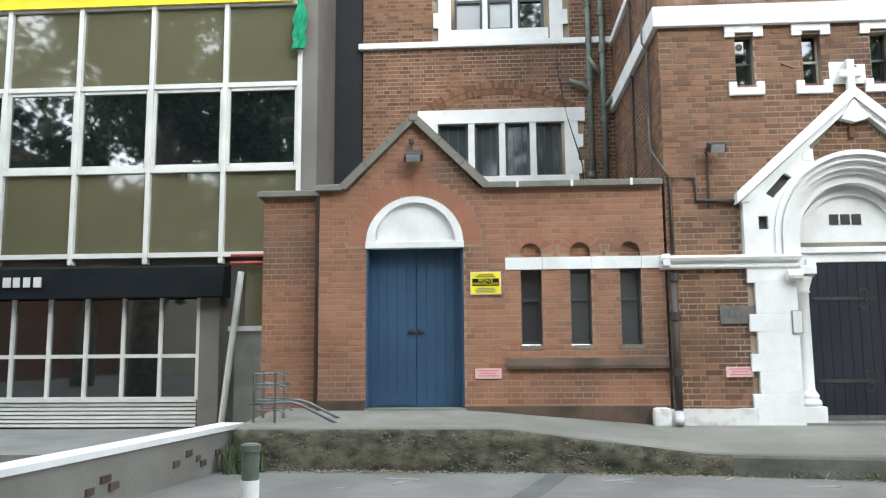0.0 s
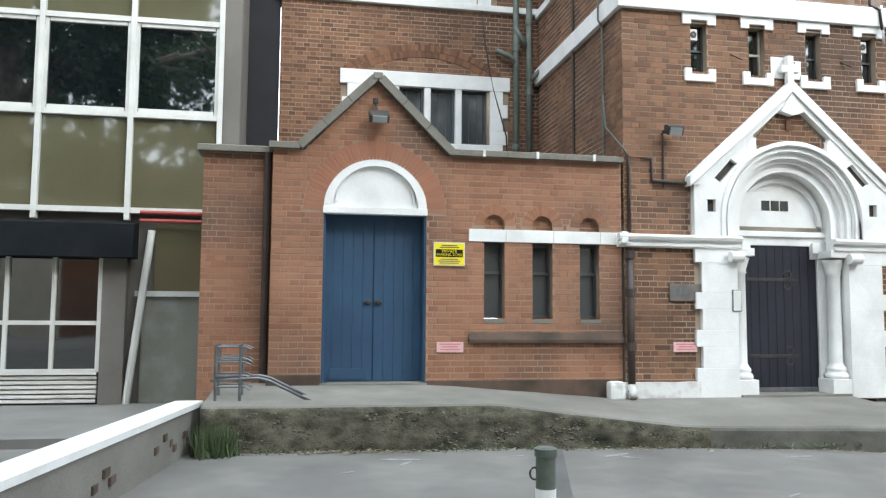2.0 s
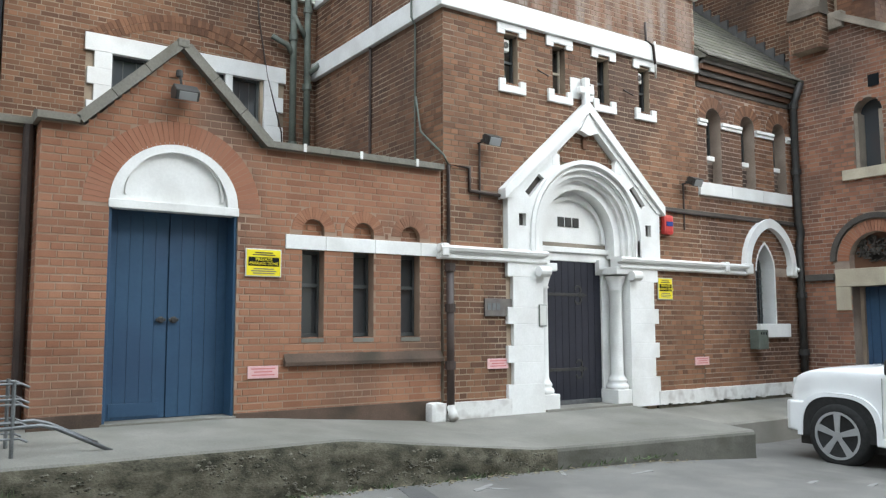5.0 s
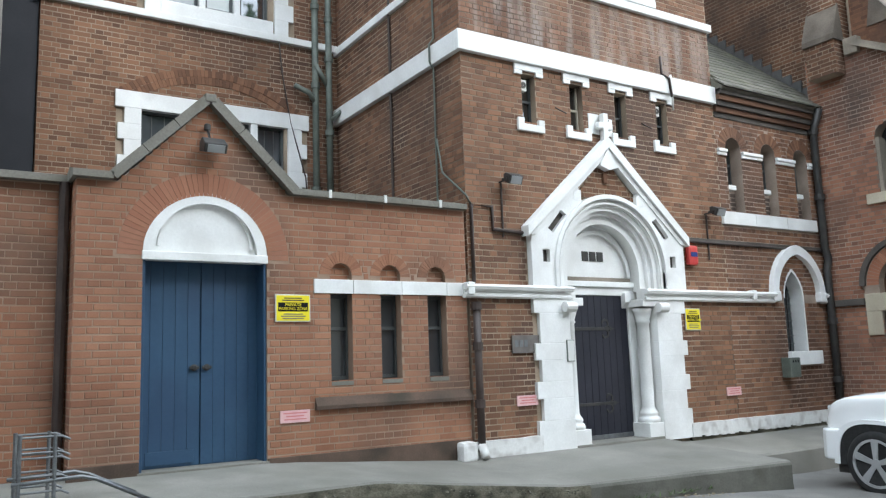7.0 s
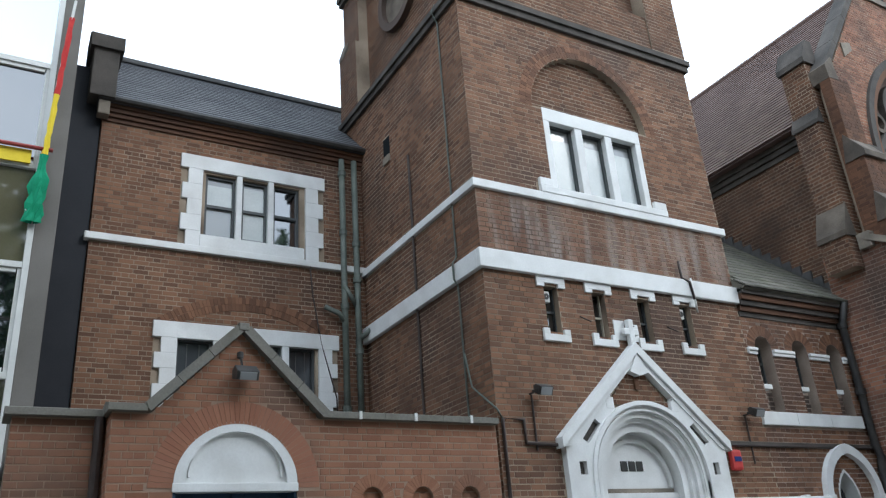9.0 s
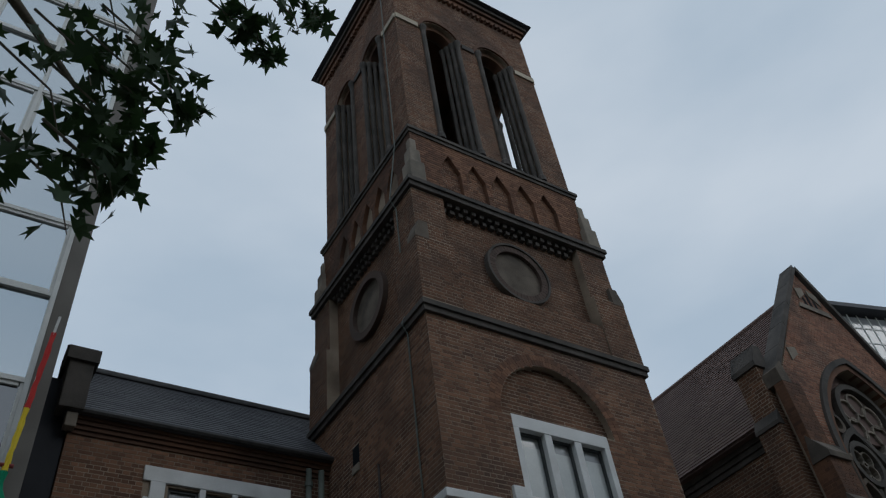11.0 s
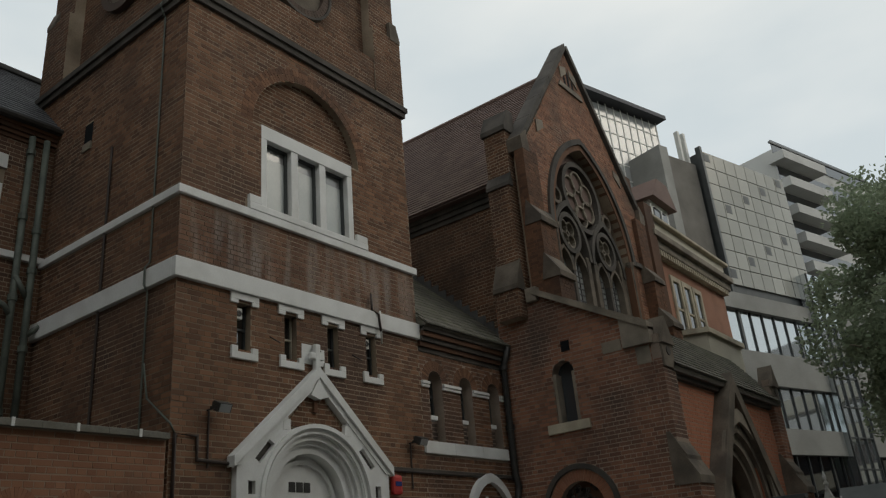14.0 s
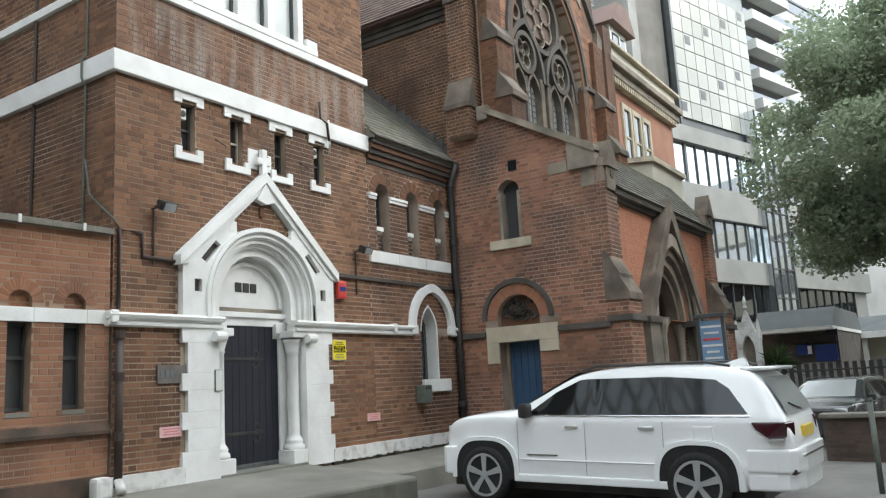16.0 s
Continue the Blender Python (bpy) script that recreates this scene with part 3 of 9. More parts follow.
# ---- the annex with the blue door ----
def annex():
    t = thing("entrance_annex", "low orange brick annex with a gabled blue doorway", "building", at=(-0.2, 10.7, 0.4))
    dx, half = -0.73, 0.645
    door = round_top(dx - half, dx + half, 0.5, 2.68, 18)
    slits = [rect(x, x + 0.27, 1.33, 2.33) for x in (0.66, 1.30, 1.94)]
    outline = [(-2.0, 0.15), (2.52, 0.15), (2.52, 3.42), (0.16, 3.42), (dx, 4.33), (-1.62, 3.42), (-2.0, 3.42)]
    niches = [round_top(x, x + 0.27, 2.495, 2.545, 12) for x in (0.66, 1.30, 1.94)]
    wall = part("wall", pierced(outline, [door, *slits, *niches], F, F + 0.38), MORTAR, t)
    side = rect(-2.86, -2.0, 0.15, 3.46)
    left = part("wall", pierced(side, [], 10.86, 11.2), MORTAR, t)
    heads = [round_top(x + 0.135 - 0.29, x + 0.135 + 0.29, 2.5, 2.52, 12) for x in (0.66, 1.30, 1.94)]
    ring = round_top(dx - 0.9, dx + 0.9, 2.68, 2.68, 24)
    cells = brick_cells(outline, [door, *slits, ring, rect(0.46, 2.52, 2.32, 2.5), *heads])
    near = [c for c in cells if -1.99 < c[0] and c[1] < -0.9 - 0.3 and c[2] < 2.4 or -0.1 < c[0] and c[1] < 0.5 and c[2] < 2.35]
    near = near[:300]
    keep = set(near)
    brick_wall([c for c in cells if c not in keep], (0, F, 0), (1, 0, 0), (0, -1, 0), BRICK_ORANGE, wall)
    brick_wall(brick_cells(side, []), (0, 10.86, 0), (1, 0, 0), (0, -1, 0), BRICK_ORANGE, left)
    brick_wall(brick_cells(rect(F, 10.86, 0.15, 3.42), []), (-2.0, 0, 0), (0, 1, 0), (-1, 0, 0), BRICK_ORANGE, wall)
    arch_bricks(dx, 2.68, half + 0.01, 0.9, 0, 180, 46, F, BRICK_ARCH, t)
    for x in (0.66, 1.30, 1.94):
        arch_bricks(x + 0.135, 2.545, 0.138, 0.275, 0, 180, 17, F, BRICK_ORANGE, t, 0.004)
        # the blind head above the lintel and the sash below it
        bm = bmesh.new()
        prism(bm, rect(x - 0.02, x + 0.29, 2.48, 2.72), F + 0.07, F + 0.2)
        infill = part("arch_infill", bm, MORTAR, t)
        brick_wall(brick_cells(rect(x, x + 0.27, 2.48, 2.70), []), (0, F + 0.07, 0), (1, 0, 0), (0, -1, 0), BRICK_ORANGE, infill)
        w = part("window", boxes((x, x + 0.27, F + 0.17, F + 0.20, 1.36, 2.33)), GLASS_GREY, t)
        part("frame", boxes((x, x + 0.025, F + 0.13, F + 0.18, 1.36, 2.33), (x + 0.245, x + 0.27, F + 0.13, F + 0.18, 1.36, 2.33),
                            (x + 0.025, x + 0.245, F + 0.13, F + 0.18, 1.36, 1.40), (x + 0.025, x + 0.245, F + 0.13, F + 0.18, 2.29, 2.33),
                            (x + 0.025, x + 0.245, F + 0.12, F + 0.18, 1.92, 1.96)), FRAME_GREY, w)
        part("sill", boxes((x, x + 0.27, F - 0.01, F + 0.2, 1.30, 1.345)), CONCRETE, w)
    bm = bmesh.new()
    for x0, x1 in ((0.46, 0.94), (0.944, 1.58), (1.584, 2.215), (2.219, 2.5)):
        box(bm, x0, x1, F - 0.018, F + 0.1, 2.33, 2.49, 0.006)
    part("lintel", bm, WHITE, t, "white painted lintel over the narrow windows")
    bm = bmesh.new()
    prism(bm, [(F + 0.02, 1.04), (F - 0.06, 1.05), (F - 0.06, 1.09), (F + 0.02, 1.22)], 0.46, 2.52, "x")
    part("sill_course", bm, STAINED, t, "dark weathered sloping brick sill")
    prism_bm = boxes((-2.02, dx - half, F - 0.016, F, 0.15, 0.66), (dx + half, 2.5, F - 0.016, F, 0.15, 0.58), bevel=0.006)
    pieces("plinth", prism_bm, STAINED, t, "dark stained brick plinth")
    # copings
    for x0, x1, y0 in ((-2.93, -2.02, 10.75), (-2.05, -1.68, F - 0.1), (0.2, 0.95, F - 0.09), (0.955, 1.72, F - 0.09), (1.725, 2.52, F - 0.09)):
        bm = prism(bmesh.new(), [(y0, 3.42), (y0, 3.49), (y0 + 0.25, 3.55), (y0 + 0.5, 3.49), (y0 + 0.5, 3.42)], x0, x1, "x")
        part("coping", bm, COPING, t, "mossy stone coping")
    for x in (0.62, 1.33, 2.1):
        part("gutter_bracket", boxes((x, x + 0.035, F - 0.105, F - 0.085, 3.41, 3.505), bevel=0.004), WHITE_WORN, t, "small white bracket")
    for s in (-1, 1):
        foot, top = (dx + s * 0.92, 3.42), (dx, 4.33)
        for k in range(3):
            p = [foot[0] + (top[0] - foot[0]) * k / 3, foot[1] + (top[1] - foot[1]) * k / 3]
            q = [foot[0] + (top[0] - foot[0]) * (k + 0.985) / 3, foot[1] + (top[1] - foot[1]) * (k + 0.985) / 3]
            n = (s * 0.07, 0.075)
            bm = bmesh.new()
            prism(bm, [tuple(p), tuple(q), (q[0] + n[0], q[1] + n[1]), (p[0] + n[0], p[1] + n[1])], F - 0.1, F + 0.42)
            part("gable_coping", bm, COPING, t)
    part("ridge_stone", boxes((dx - 0.06, dx + 0.06, F - 0.11, F + 0.42, 4.34, 4.43), bevel=0.015), COPING, t)
    # roof behind the parapet
    part("roof", boxes((-2.85, 2.5, 10.9, 14.25, 3.1, 3.2)), LEAD, t)
    # white tympanum with its moulded rim and lintel board
    tym = bmesh.new()
    prism(tym, arc(dx, 2.72, half, 0, 180, 24), F + 0.06, F + 0.12)
    tp = part("tympanum", tym, WHITE, t, "white painted half round panel over the door")
    rim = bmesh.new()
    ribbon(rim, arc(dx, 2.72, half - 0.11, 0, 180, 24), arc(dx, 2.72, half, 0, 180, 24), F - 0.005, F + 0.06)
    part("rim", rim, WHITE, tp)
    part("inner_panel", ribbon(bmesh.new(), arc(dx, 2.79, half - 0.17, 0, 180, 24), arc(dx, 2.79, half - 0.145, 0, 180, 24), F + 0.03, F + 0.06), WHITE, tp)
    part("lintel_board", boxes((dx - half - 0.01, dx + half + 0.01, F - 0.012, F + 0.12, 2.64, 2.73), bevel=0.008), WHITE, tp)
    # double plank door
    d = part("door", boxes((dx - half, dx + half, F + 0.27, F + 0.30, 0.5, 2.66)), BLUE, t, "closed double plank door in dull blue paint")
    for s in (-1, 1):
        part("door_lining", boxes((min(dx + s * half, dx + s * (half - 0.03)), max(dx + s * half, dx + s * (half - 0.03)), F + 0.02, F + 0.27, 0.55, 2.64), bevel=0.004), BLUE, d)
    for leaf in (0, 1):
        for k in range(5):
            w = (half * 2 - 0.02) / 10
            x0 = dx - half + 0.008 + leaf * (half + 0.003) + k * w
            part("plank", boxes((x0, x0 + w - 0.0025, F + 0.245, F + 0.272, 0.56, 2.65), bevel=0.0015), BLUE, d)
    part("kick_board", boxes((dx - half + 0.1, dx - 0.06, F + 0.235, F + 0.246, 0.585, 0.72), bevel=0.004), BLUE, d)
    for s in (-1, 1):
        hb = bmesh.new()
        lathe(hb, dx + s * 0.065, 0, [(0.012, 0), (0.034, 0.004), (0.036, 0.03), (0.02, 0.042)], 12)
        bmesh.ops.rotate(hb, cent=(dx + s * 0.065, 0, 0), matrix=Matrix.Rotation(radians(90), 3, "X"), verts=hb.verts)
        bmesh.ops.translate(hb, vec=(0, F + 0.246, 1.55), verts=hb.verts)
        box(hb, dx + s * 0.065 - 0.05, dx + s * 0.065 + 0.05, F + 0.21, F + 0.23, 1.535, 1.565, 0.006)
        part("handle", hb, METAL_DARK, d, "black iron door knob")
    part("threshold", boxes((dx - half - 0.02, dx + half + 0.02, F - 0.02, F + 0.3, 0.47, 0.555), bevel=0.008), CONCRETE, t)
    part("downpipe", tube(bmesh.new(), [(-2.07, 10.79, 0.5), (-2.07, 10.79, 3.42)], 0.05, 10), PIPE_DARK, t, "dark brown downpipe in the corner")
    return wall, near


ANNEX_WALL, ANNEX_BRICKS = annex()


# ---- the back building ----
def quoined(x0, x1, z0, z1, y, ears, depth=0.05, head=0.26, jamb=0.24):
    """The painted surround of a three light window with toothed jambs."""
    bm = bmesh.new()
    box(bm, x0 - 0.0, x1 + 0.0, y - depth, y + 0.05, z1 - head, z1, 0.01)
    steps = 5
    h = (z1 - head - z0) / steps
    for i in range(steps):
        e = ears if i % 2 == 1 else 0.0
        box(bm, x0 + 0.13 - e, x0 + 0.13 + jamb, y - depth, y + 0.05, z0 + i * h, z0 + (i + 1) * h, 0.006)
        box(bm, x1 - 0.13 - jamb, x1 - 0.13 + e, y - depth, y + 0.05, z0 + i * h, z0 + (i + 1) * h, 0.006)
    return bm


def sash(x0, x1, z0, z1, y, parent, pane, mid=True, blind=None):
    w = part("window", boxes((x0, x1, y + 0.10, y + 0.12, z0, z1)), pane, parent)
    f = 0.045
    rows = [(x0, x0 + f, y + 0.05, y + 0.11, z0, z1), (x1 - f, x1, y + 0.05, y + 0.11, z0, z1), (x0 + f, x1 - f, y + 0.05, y + 0.11, z0, z0 + f), (x0 + f, x1 - f, y + 0.05, y + 0.11, z1 - f, z1)]
    if mid:
        rows.append((x0 + f, x1 - f, y + 0.045, y + 0.11, (z0 + z1) / 2 - 0.025, (z0 + z1) / 2 + 0.025))
    part("frame", boxes(*rows), FRAME_GREY, w)
    if blind:
        # a pale sheet before the pane paints the sky's reflection on it
        part("blind", boxes((x0 + f, x1 - f, y + 0.09, y + 0.098, blind[0], blind[1])), PANE_SHEEN, w, "pale sheet on the panes for the reflected sky")
    return w


def back_building():
    y = 14.3
    t = thing("rear_house", "two storey red brick house with slate roof", "building", at=(0.2, 15, 0))
    up, low = (-0.33, 1.33, 7.2, 8.36), (-0.66, 1.6, 4.42, 5.42)
    outline = rect(-2.04, XL, 2.6, 9.2)
    holes = [rect(up[0], up[1], up[2], up[3]), rect(*low)]
    wall = part("wall", pierced(outline, holes, y, y + 0.35), MORTAR_DARK, t)
    # the relieving arch over the lower window
    ax, az, ar = 0.46, 3.85, 2.35
    brick_wall(brick_cells(outline, [*holes, rect(-0.74, 1.79, 6.95, 8.66), rect(-1.0, 2.0, 4.2, 5.66), rect(-2.04, XL, 6.86, 6.99)]), (0, y, 0), (1, 0, 0), (0, -1, 0), BRICK_RED, wall)
    arch_bricks(ax, az, ar - 0.24, ar, 52, 128, 52, y - 0.006, BRICK_RED, t, 0.004, rings=2)
    brick_wall(brick_cells(rect(y, 22, 2.6, 9.2), []), (-2.04, 0, 0), (0, 1, 0), (-1, 0, 0), BRICK_RED, wall)
    part("wall", boxes((-2.04, -1.7, y + 0.35, 20, 2.6, 9.2)), MORTAR_DARK, t)
    bm = quoined(-0.76, 1.80, 6.97, 8.66, y, 0.09)
    box(bm, -0.4, 1.4, y - 0.06, y + 0.1, 6.97, 7.2, 0.01)
    s = pieces("window_surround", bm, WHITE, t, "white painted stone window surround")
    for x in (0.24, 0.80):
        part("mullion", boxes((x - 0.05, x + 0.05, y - 0.04, y + 0.12, 7.2, 8.4), bevel=0.01), WHITE, s)
    sash(-0.33, 0.19, 7.2, 8.36, y, t, GLASS_PALE, blind=(7.75, 8.2))
    sash(0.29, 0.75, 7.2, 8.36, y, t, GLASS_PALE, blind=(7.28, 8.25))
    sash(0.85, 1.33, 7.2, 8.36, y, t, GLASS_DARK)
    bm = quoined(-1.02, 2.02, 4.2, 5.67, y, 0.09)
    s = pieces("window_surround", bm, WHITE, t, "white painted stone window surround")
    part("sill", boxes((-0.8, 1.8, y - 0.07, y + 0.1, 4.31, 4.42), bevel=0.01), WHITE, s)
    for x in (-0.04, 0.52, 1.08):
        part("mullion", boxes((x - 0.06, x + 0.06, y - 0.04, y + 0.12, 4.42, 5.45), bevel=0.015), WHITE, s)
    for x0, x1 in ((-0.66, -0.1), (0.02, 0.46), (0.58, 1.02), (1.14, 1.6)):
        w = sash(x0, x1, 4.42, 5.42, y, t, GLASS_GREY, False)
        for k in (1, 2):
            xx = x0 + (x1 - x0) * k / 3
            part("glazing_bar", boxes((xx - 0.006, xx + 0.006, y + 0.088, y + 0.102, 4.45, 5.4)), LEAD, w)
    bm = boxes((-2.12, XL, y - 0.075, y + 0.02, 6.87, 6.985), bevel=0.012)
    box(bm, -2.12, -2.03, y + 0.02, y + 0.5, 6.87, 6.985, 0.012)
    pieces("string_course", bm, WHITE, t, "white painted string course")
    # corbelled eaves, gutter and slates
    for k in range(4):
        part("eaves_course", boxes((-2.06 - 0.02 * k, XL, y - 0.03 - 0.035 * k, y + 0.1, 9.0 + 0.075 * k, 9.067 + 0.075 * k)), BRICK_DARK, t)
    part("gutter", tube(bmesh.new(), [(-2.15, y - 0.2, 9.33), (XL, y - 0.2, 9.33)], 0.06), METAL_DARK, t)
    bm = bmesh.new()
    rows, depth, rise = 22, 2.55, 2.52
    for k in range(rows):
        a, b = k / rows, (k + 1.25) / rows
        for i in range(23):
            x0 = -2.2 + 6.4 * (i + (0.5 if k % 2 else 0)) / 23
            x1 = x0 + 6.4 / 23 - 0.006
            p = [(x0, y - 0.22 + depth * a, 9.33 + rise * a + 0.03), (x1, y - 0.22 + depth * a, 9.33 + rise * a + 0.03), (x1, y - 0.22 + depth * b, 9.33 + rise * b), (x0, y - 0.22 + depth * b, 9.33 + rise * b)]
            lo = [bm.verts.new(q) for q in p]
            hi = [bm.verts.new((q[0], q[1], q[2] - 0.03)) for q in p]
            bm.faces.new(lo)
            for e in range(4):
                bm.faces.new((lo[e], lo[(e + 1) % 4], hi[(e + 1) % 4], hi[e]))
    roof = part("slate_covering", bm, SLATE, t, "blue grey slates of the roof")
    roof["kind"] = "stuff"
    part("roof", prism(bmesh.new(), [(y - 0.2, 9.28), (y - 0.2 + depth, 9.28 + rise), (y + 5.2, 9.28)], -2.15, 4.4, "x"), SLATE, t)
    part("ridge", boxes((-2.2, 4.4, y - 0.32 + depth, y - 0.12 + depth, 9.3 + rise, 9.42 + rise), bevel=0.03), LEAD, t)
    # the stone kneeler at the gable end
    bm = boxes((-2.3, -1.9, y - 0.28, y + 0.35, 9.3, 10.25), bevel=0.02)
    prism(bm, [(y - 0.34, 10.2), (y - 0.34, 10.45), (y + 0.1, 10.75), (y + 0.4, 10.6), (y + 0.4, 10.2)], -2.36, -1.84, "x")
    part("kneeler", bm, STONE_DARK, t, "blackened stone gable kneeler")
    part("kneeler_stone", boxes((-2.14, -1.96, y - 0.2, y, 9.02, 9.28), bevel=0.02), STONE, t)


back_building()


# ---- the tower ----
def face_lathe(bm, cx, cz, y, r0, r1, depth, n=28):
    ribbon(bm, arc(cx, cz, r0, 0, 360, n), arc(cx, cz, r1, 0, 360, n), y - depth, y + 0.02)
    return bm


def moulding(t, x0, x1, y0, y1, z0, z1, out, material, name="string_course", label=""):
    """A band round a square stage, with a sloping top."""
    bm = bmesh.new()
    for k, (e, a, b) in enumerate(((out * 0.6, z0, z0 + (z1 - z0) * 0.4), (out, z0 + (z1 - z0) * 0.4, z0 + (z1 - z0) * 0.75))):
        box(bm, x0 - e, x1 + e, y0 - e, y1 + e, a, b)
    lo = [bm.verts.new(p) for p in ((x0 - out, y0 - out, z0 + (z1 - z0) * 0.75), (x1 + out, y0 - out, z0 + (z1 - z0) * 0.75), (x1 + out, y1 + out, z0 + (z1 - z0) * 0.75), (x0 - out, y1 + out, z0 + (z1 - z0) * 0.75))]
    hi = [bm.verts.new(p) for p in ((x0, y0, z1), (x1, y0, z1), (x1, y1, z1), (x0, y1, z1))]
    bm.faces.new(hi)
    for i in range(4):
        bm.faces.new((lo[i], lo[(i + 1) % 4], hi[(i + 1) % 4], hi[i]))
    return pieces(name, bm, material, t, label)


def tower():
    y1 = 15.0
    t = thing("church_tower", "tall red brick church tower with white painted bands", "tower", at=(5, 12.7, 0.3))
    slits = [rect(x, x + 0.24, 4.72, 5.42) for x in (3.56, 4.43, 5.31, 6.19)]
    porch = [(3.75, 0.2), (6.22, 0.2), (6.22, 2.46)] + arc(4.985, 2.5, 1.235, 0, 180, 18) + [(3.75, 2.46)]
    win = [(3.98, 7.05), (6.03, 7.05), (6.03, 8.5)] + arc(5.005, 8.5, 1.2, 0, 180, 20)[1:-1] + [(3.98, 8.5)]
    arch = [(3.805, 8.5), (6.205, 8.5)] + arc(5.005, 8.5, 1.2, 0, 180, 20)[1:-1]
    front = rect(XL, XR, 0.2, 10.3)
    wall = part("wall", pierced(front, [*slits, porch, [(3.98, 7.05), (6.03, 7.05), (6.03, 8.5), (6.205, 8.5)] + arc(5.005, 8.5, 1.2, 0, 180, 20)[1:-1] + [(3.805, 8.5), (3.98, 8.5)]], F, F + 0.5), MORTAR_DARK, t)
    gable = [(3.5, 2.4), (6.48, 2.4), (6.48, 3.18), (4.99, 4.54), (3.5, 3.18)]
    skip = [*slits, porch, gable, win, arch, rect(3.55, 3.75, 0.2, 2.4), rect(6.22, 6.4, 0.2, 2.4), rect(XL, XR, 5.56, 5.82), rect(XL, XR, 6.8, 6.92), rect(3.68, 6.28, 6.9, 7.1)]
    cells = brick_cells(rect(XL, XR, 0.5, 10.3), skip)
    brick_wall([c for c in cells if not 5.8 < c[2] < 6.82], (0, F, 0), (1, 0, 0), (0, -1, 0), BRICK_RED, wall)
    brick_wall([c for c in cells if 5.8 < c[2] < 6.82], (0, F, 0), (1, 0, 0), (0, -1, 0), BRICK_LIME, wall, label="bricks streaked with pale lime")
    side = part("wall", boxes((XL, XL + 0.5, F + 0.5, y1, 0.2, 10.3)), MORTAR_DARK, t)
    part("wall", boxes((XR - 0.5, XR, F + 0.5, y1, 0.2, 10.3)), MORTAR_DARK, t)
    part("wall", boxes((XL + 0.5, XR - 0.5, y1 - 0.5, y1, 0.2, 10.3)), MORTAR_DARK, t)
    sk = [rect(F, y1, 5.56, 5.82), rect(F, y1, 6.8, 6.92), rect(13.05, 13.3, 8.72, 9.1)]
    brick_wall(brick_cells(rect(F, y1, 2.6, 10.3), sk), (XL, 0, 0), (0, 1, 0), (-1, 0, 0), BRICK_RED, side)
    brick_wall(brick_cells(rect(F, y1, 6.2, 10.3), sk), (XR, 0, 0), (0, 1, 0), (1, 0, 0), BRICK_RED, side)
    # black plate on the solid wall; the opening's inner dark is its colour
    bm = bmesh.new()
    prism(bm, [(13.05, 8.72), (13.3, 8.72), (13.3, 9.1), (13.05, 9.1)], XL - 0.004, XL + 0.02, "x")
    part("vent_opening", bm, BLACK, t, "flat black square for a small dark opening")
    part("vent_sill", boxes((XL - 0.03, XL + 0.02, 13.05, 13.3, 8.58, 8.72)), STONE, t)
    # white bands
    for z0, z1, e, nm in ((5.56, 5.84, 0.075, "band"), (6.80, 6.93, 0.06, "string_course")):
        for r in ((XL - e, XR + e, F - e, F + 0.02, z0, z1), (XL - e, XL + 0.02, F + 0.02, 14.62, z0, z1), (XR - 0.02, XR + e, F + 0.02, y1, z0, z1)):
            part(nm, boxes(r, bevel=0.012), WHITE, t, "white painted stone band")
    # slit windows
    for i, x in enumerate((3.56, 4.43, 5.31, 6.19)):
        g = part("window", boxes((x, x + 0.24, F + 0.14, F + 0.16, 4.7, 5.42)), GLASS_DARK, t)
        part("frame", boxes((x, x + 0.02, F + 0.11, F + 0.145, 4.7, 5.42), (x + 0.22, x + 0.24, F + 0.11, F + 0.145, 4.7, 5.42), (x + 0.02, x + 0.22, F + 0.11, F + 0.145, 5.05, 5.08)), FRAME_GREY if i != 1 else CREAM, g)
        if i in (0, 3):
            fan = bmesh.new()
            box(fan, x + 0.01, x + 0.13, F + 0.05, F + 0.12, 5.2, 5.36, 0.006)
            part("extractor_fan", fan, FRAME, g, "small square fan in the window")
            bmf = face_lathe(bmesh.new(), x + 0.07, 5.28, F + 0.05, 0.012, 0.045, 0.012, 14)
            part("fan_grille", bmf, METAL_DARK, g)
        hd = boxes((x - 0.13, x + 0.37, F - 0.035, F + 0.1, 5.46, 5.555), (x - 0.13, x, F - 0.035, F + 0.1, 5.40, 5.46), (x + 0.24, x + 0.37, F - 0.035, F + 0.1, 5.40, 5.46), bevel=0.006)
        part("lintel", hd, WHITE, g)
        sl = boxes((x - 0.11, x + 0.35, F - 0.045, F + 0.13, 4.60, 4.70), (x - 0.11, x - 0.005, F - 0.045, F + 0.02, 4.70, 4.78), (x + 0.245, x + 0.35, F - 0.045, F + 0.02, 4.70, 4.78), bevel=0.006)
        part("sill", sl, WHITE, g)
    # large three light window under its arch
    fill = part("arch_infill", prism(bmesh.new(), arch, F + 0.13, F + 0.2), MORTAR_DARK, t)
    brick_wall(brick_cells(arch, []), (0, F + 0.13, 0), (1, 0, 0), (0, -1, 0), BRICK_DARK, fill)
    arch_bricks(5.005, 8.5, 1.21, 1.44, 0, 180, 62, F, BRICK_RED, t, rings=2)
    bm = boxes((3.98, 6.03, F + 0.0, F + 0.18, 8.28, 8.52), (3.98, 4.1, F + 0.0, F + 0.18, 7.05, 8.28), (5.91, 6.03, F + 0.0, F + 0.18, 7.05, 8.28), bevel=0.01)
    s = pieces("window_surround", bm, WHITE, t, "white painted stone window surround")
    for x in (4.69, 5.32):
        part("mullion", boxes((x - 0.075, x + 0.075, F + 0.01, F + 0.18, 7.05, 8.28), bevel=0.012), WHITE, s)
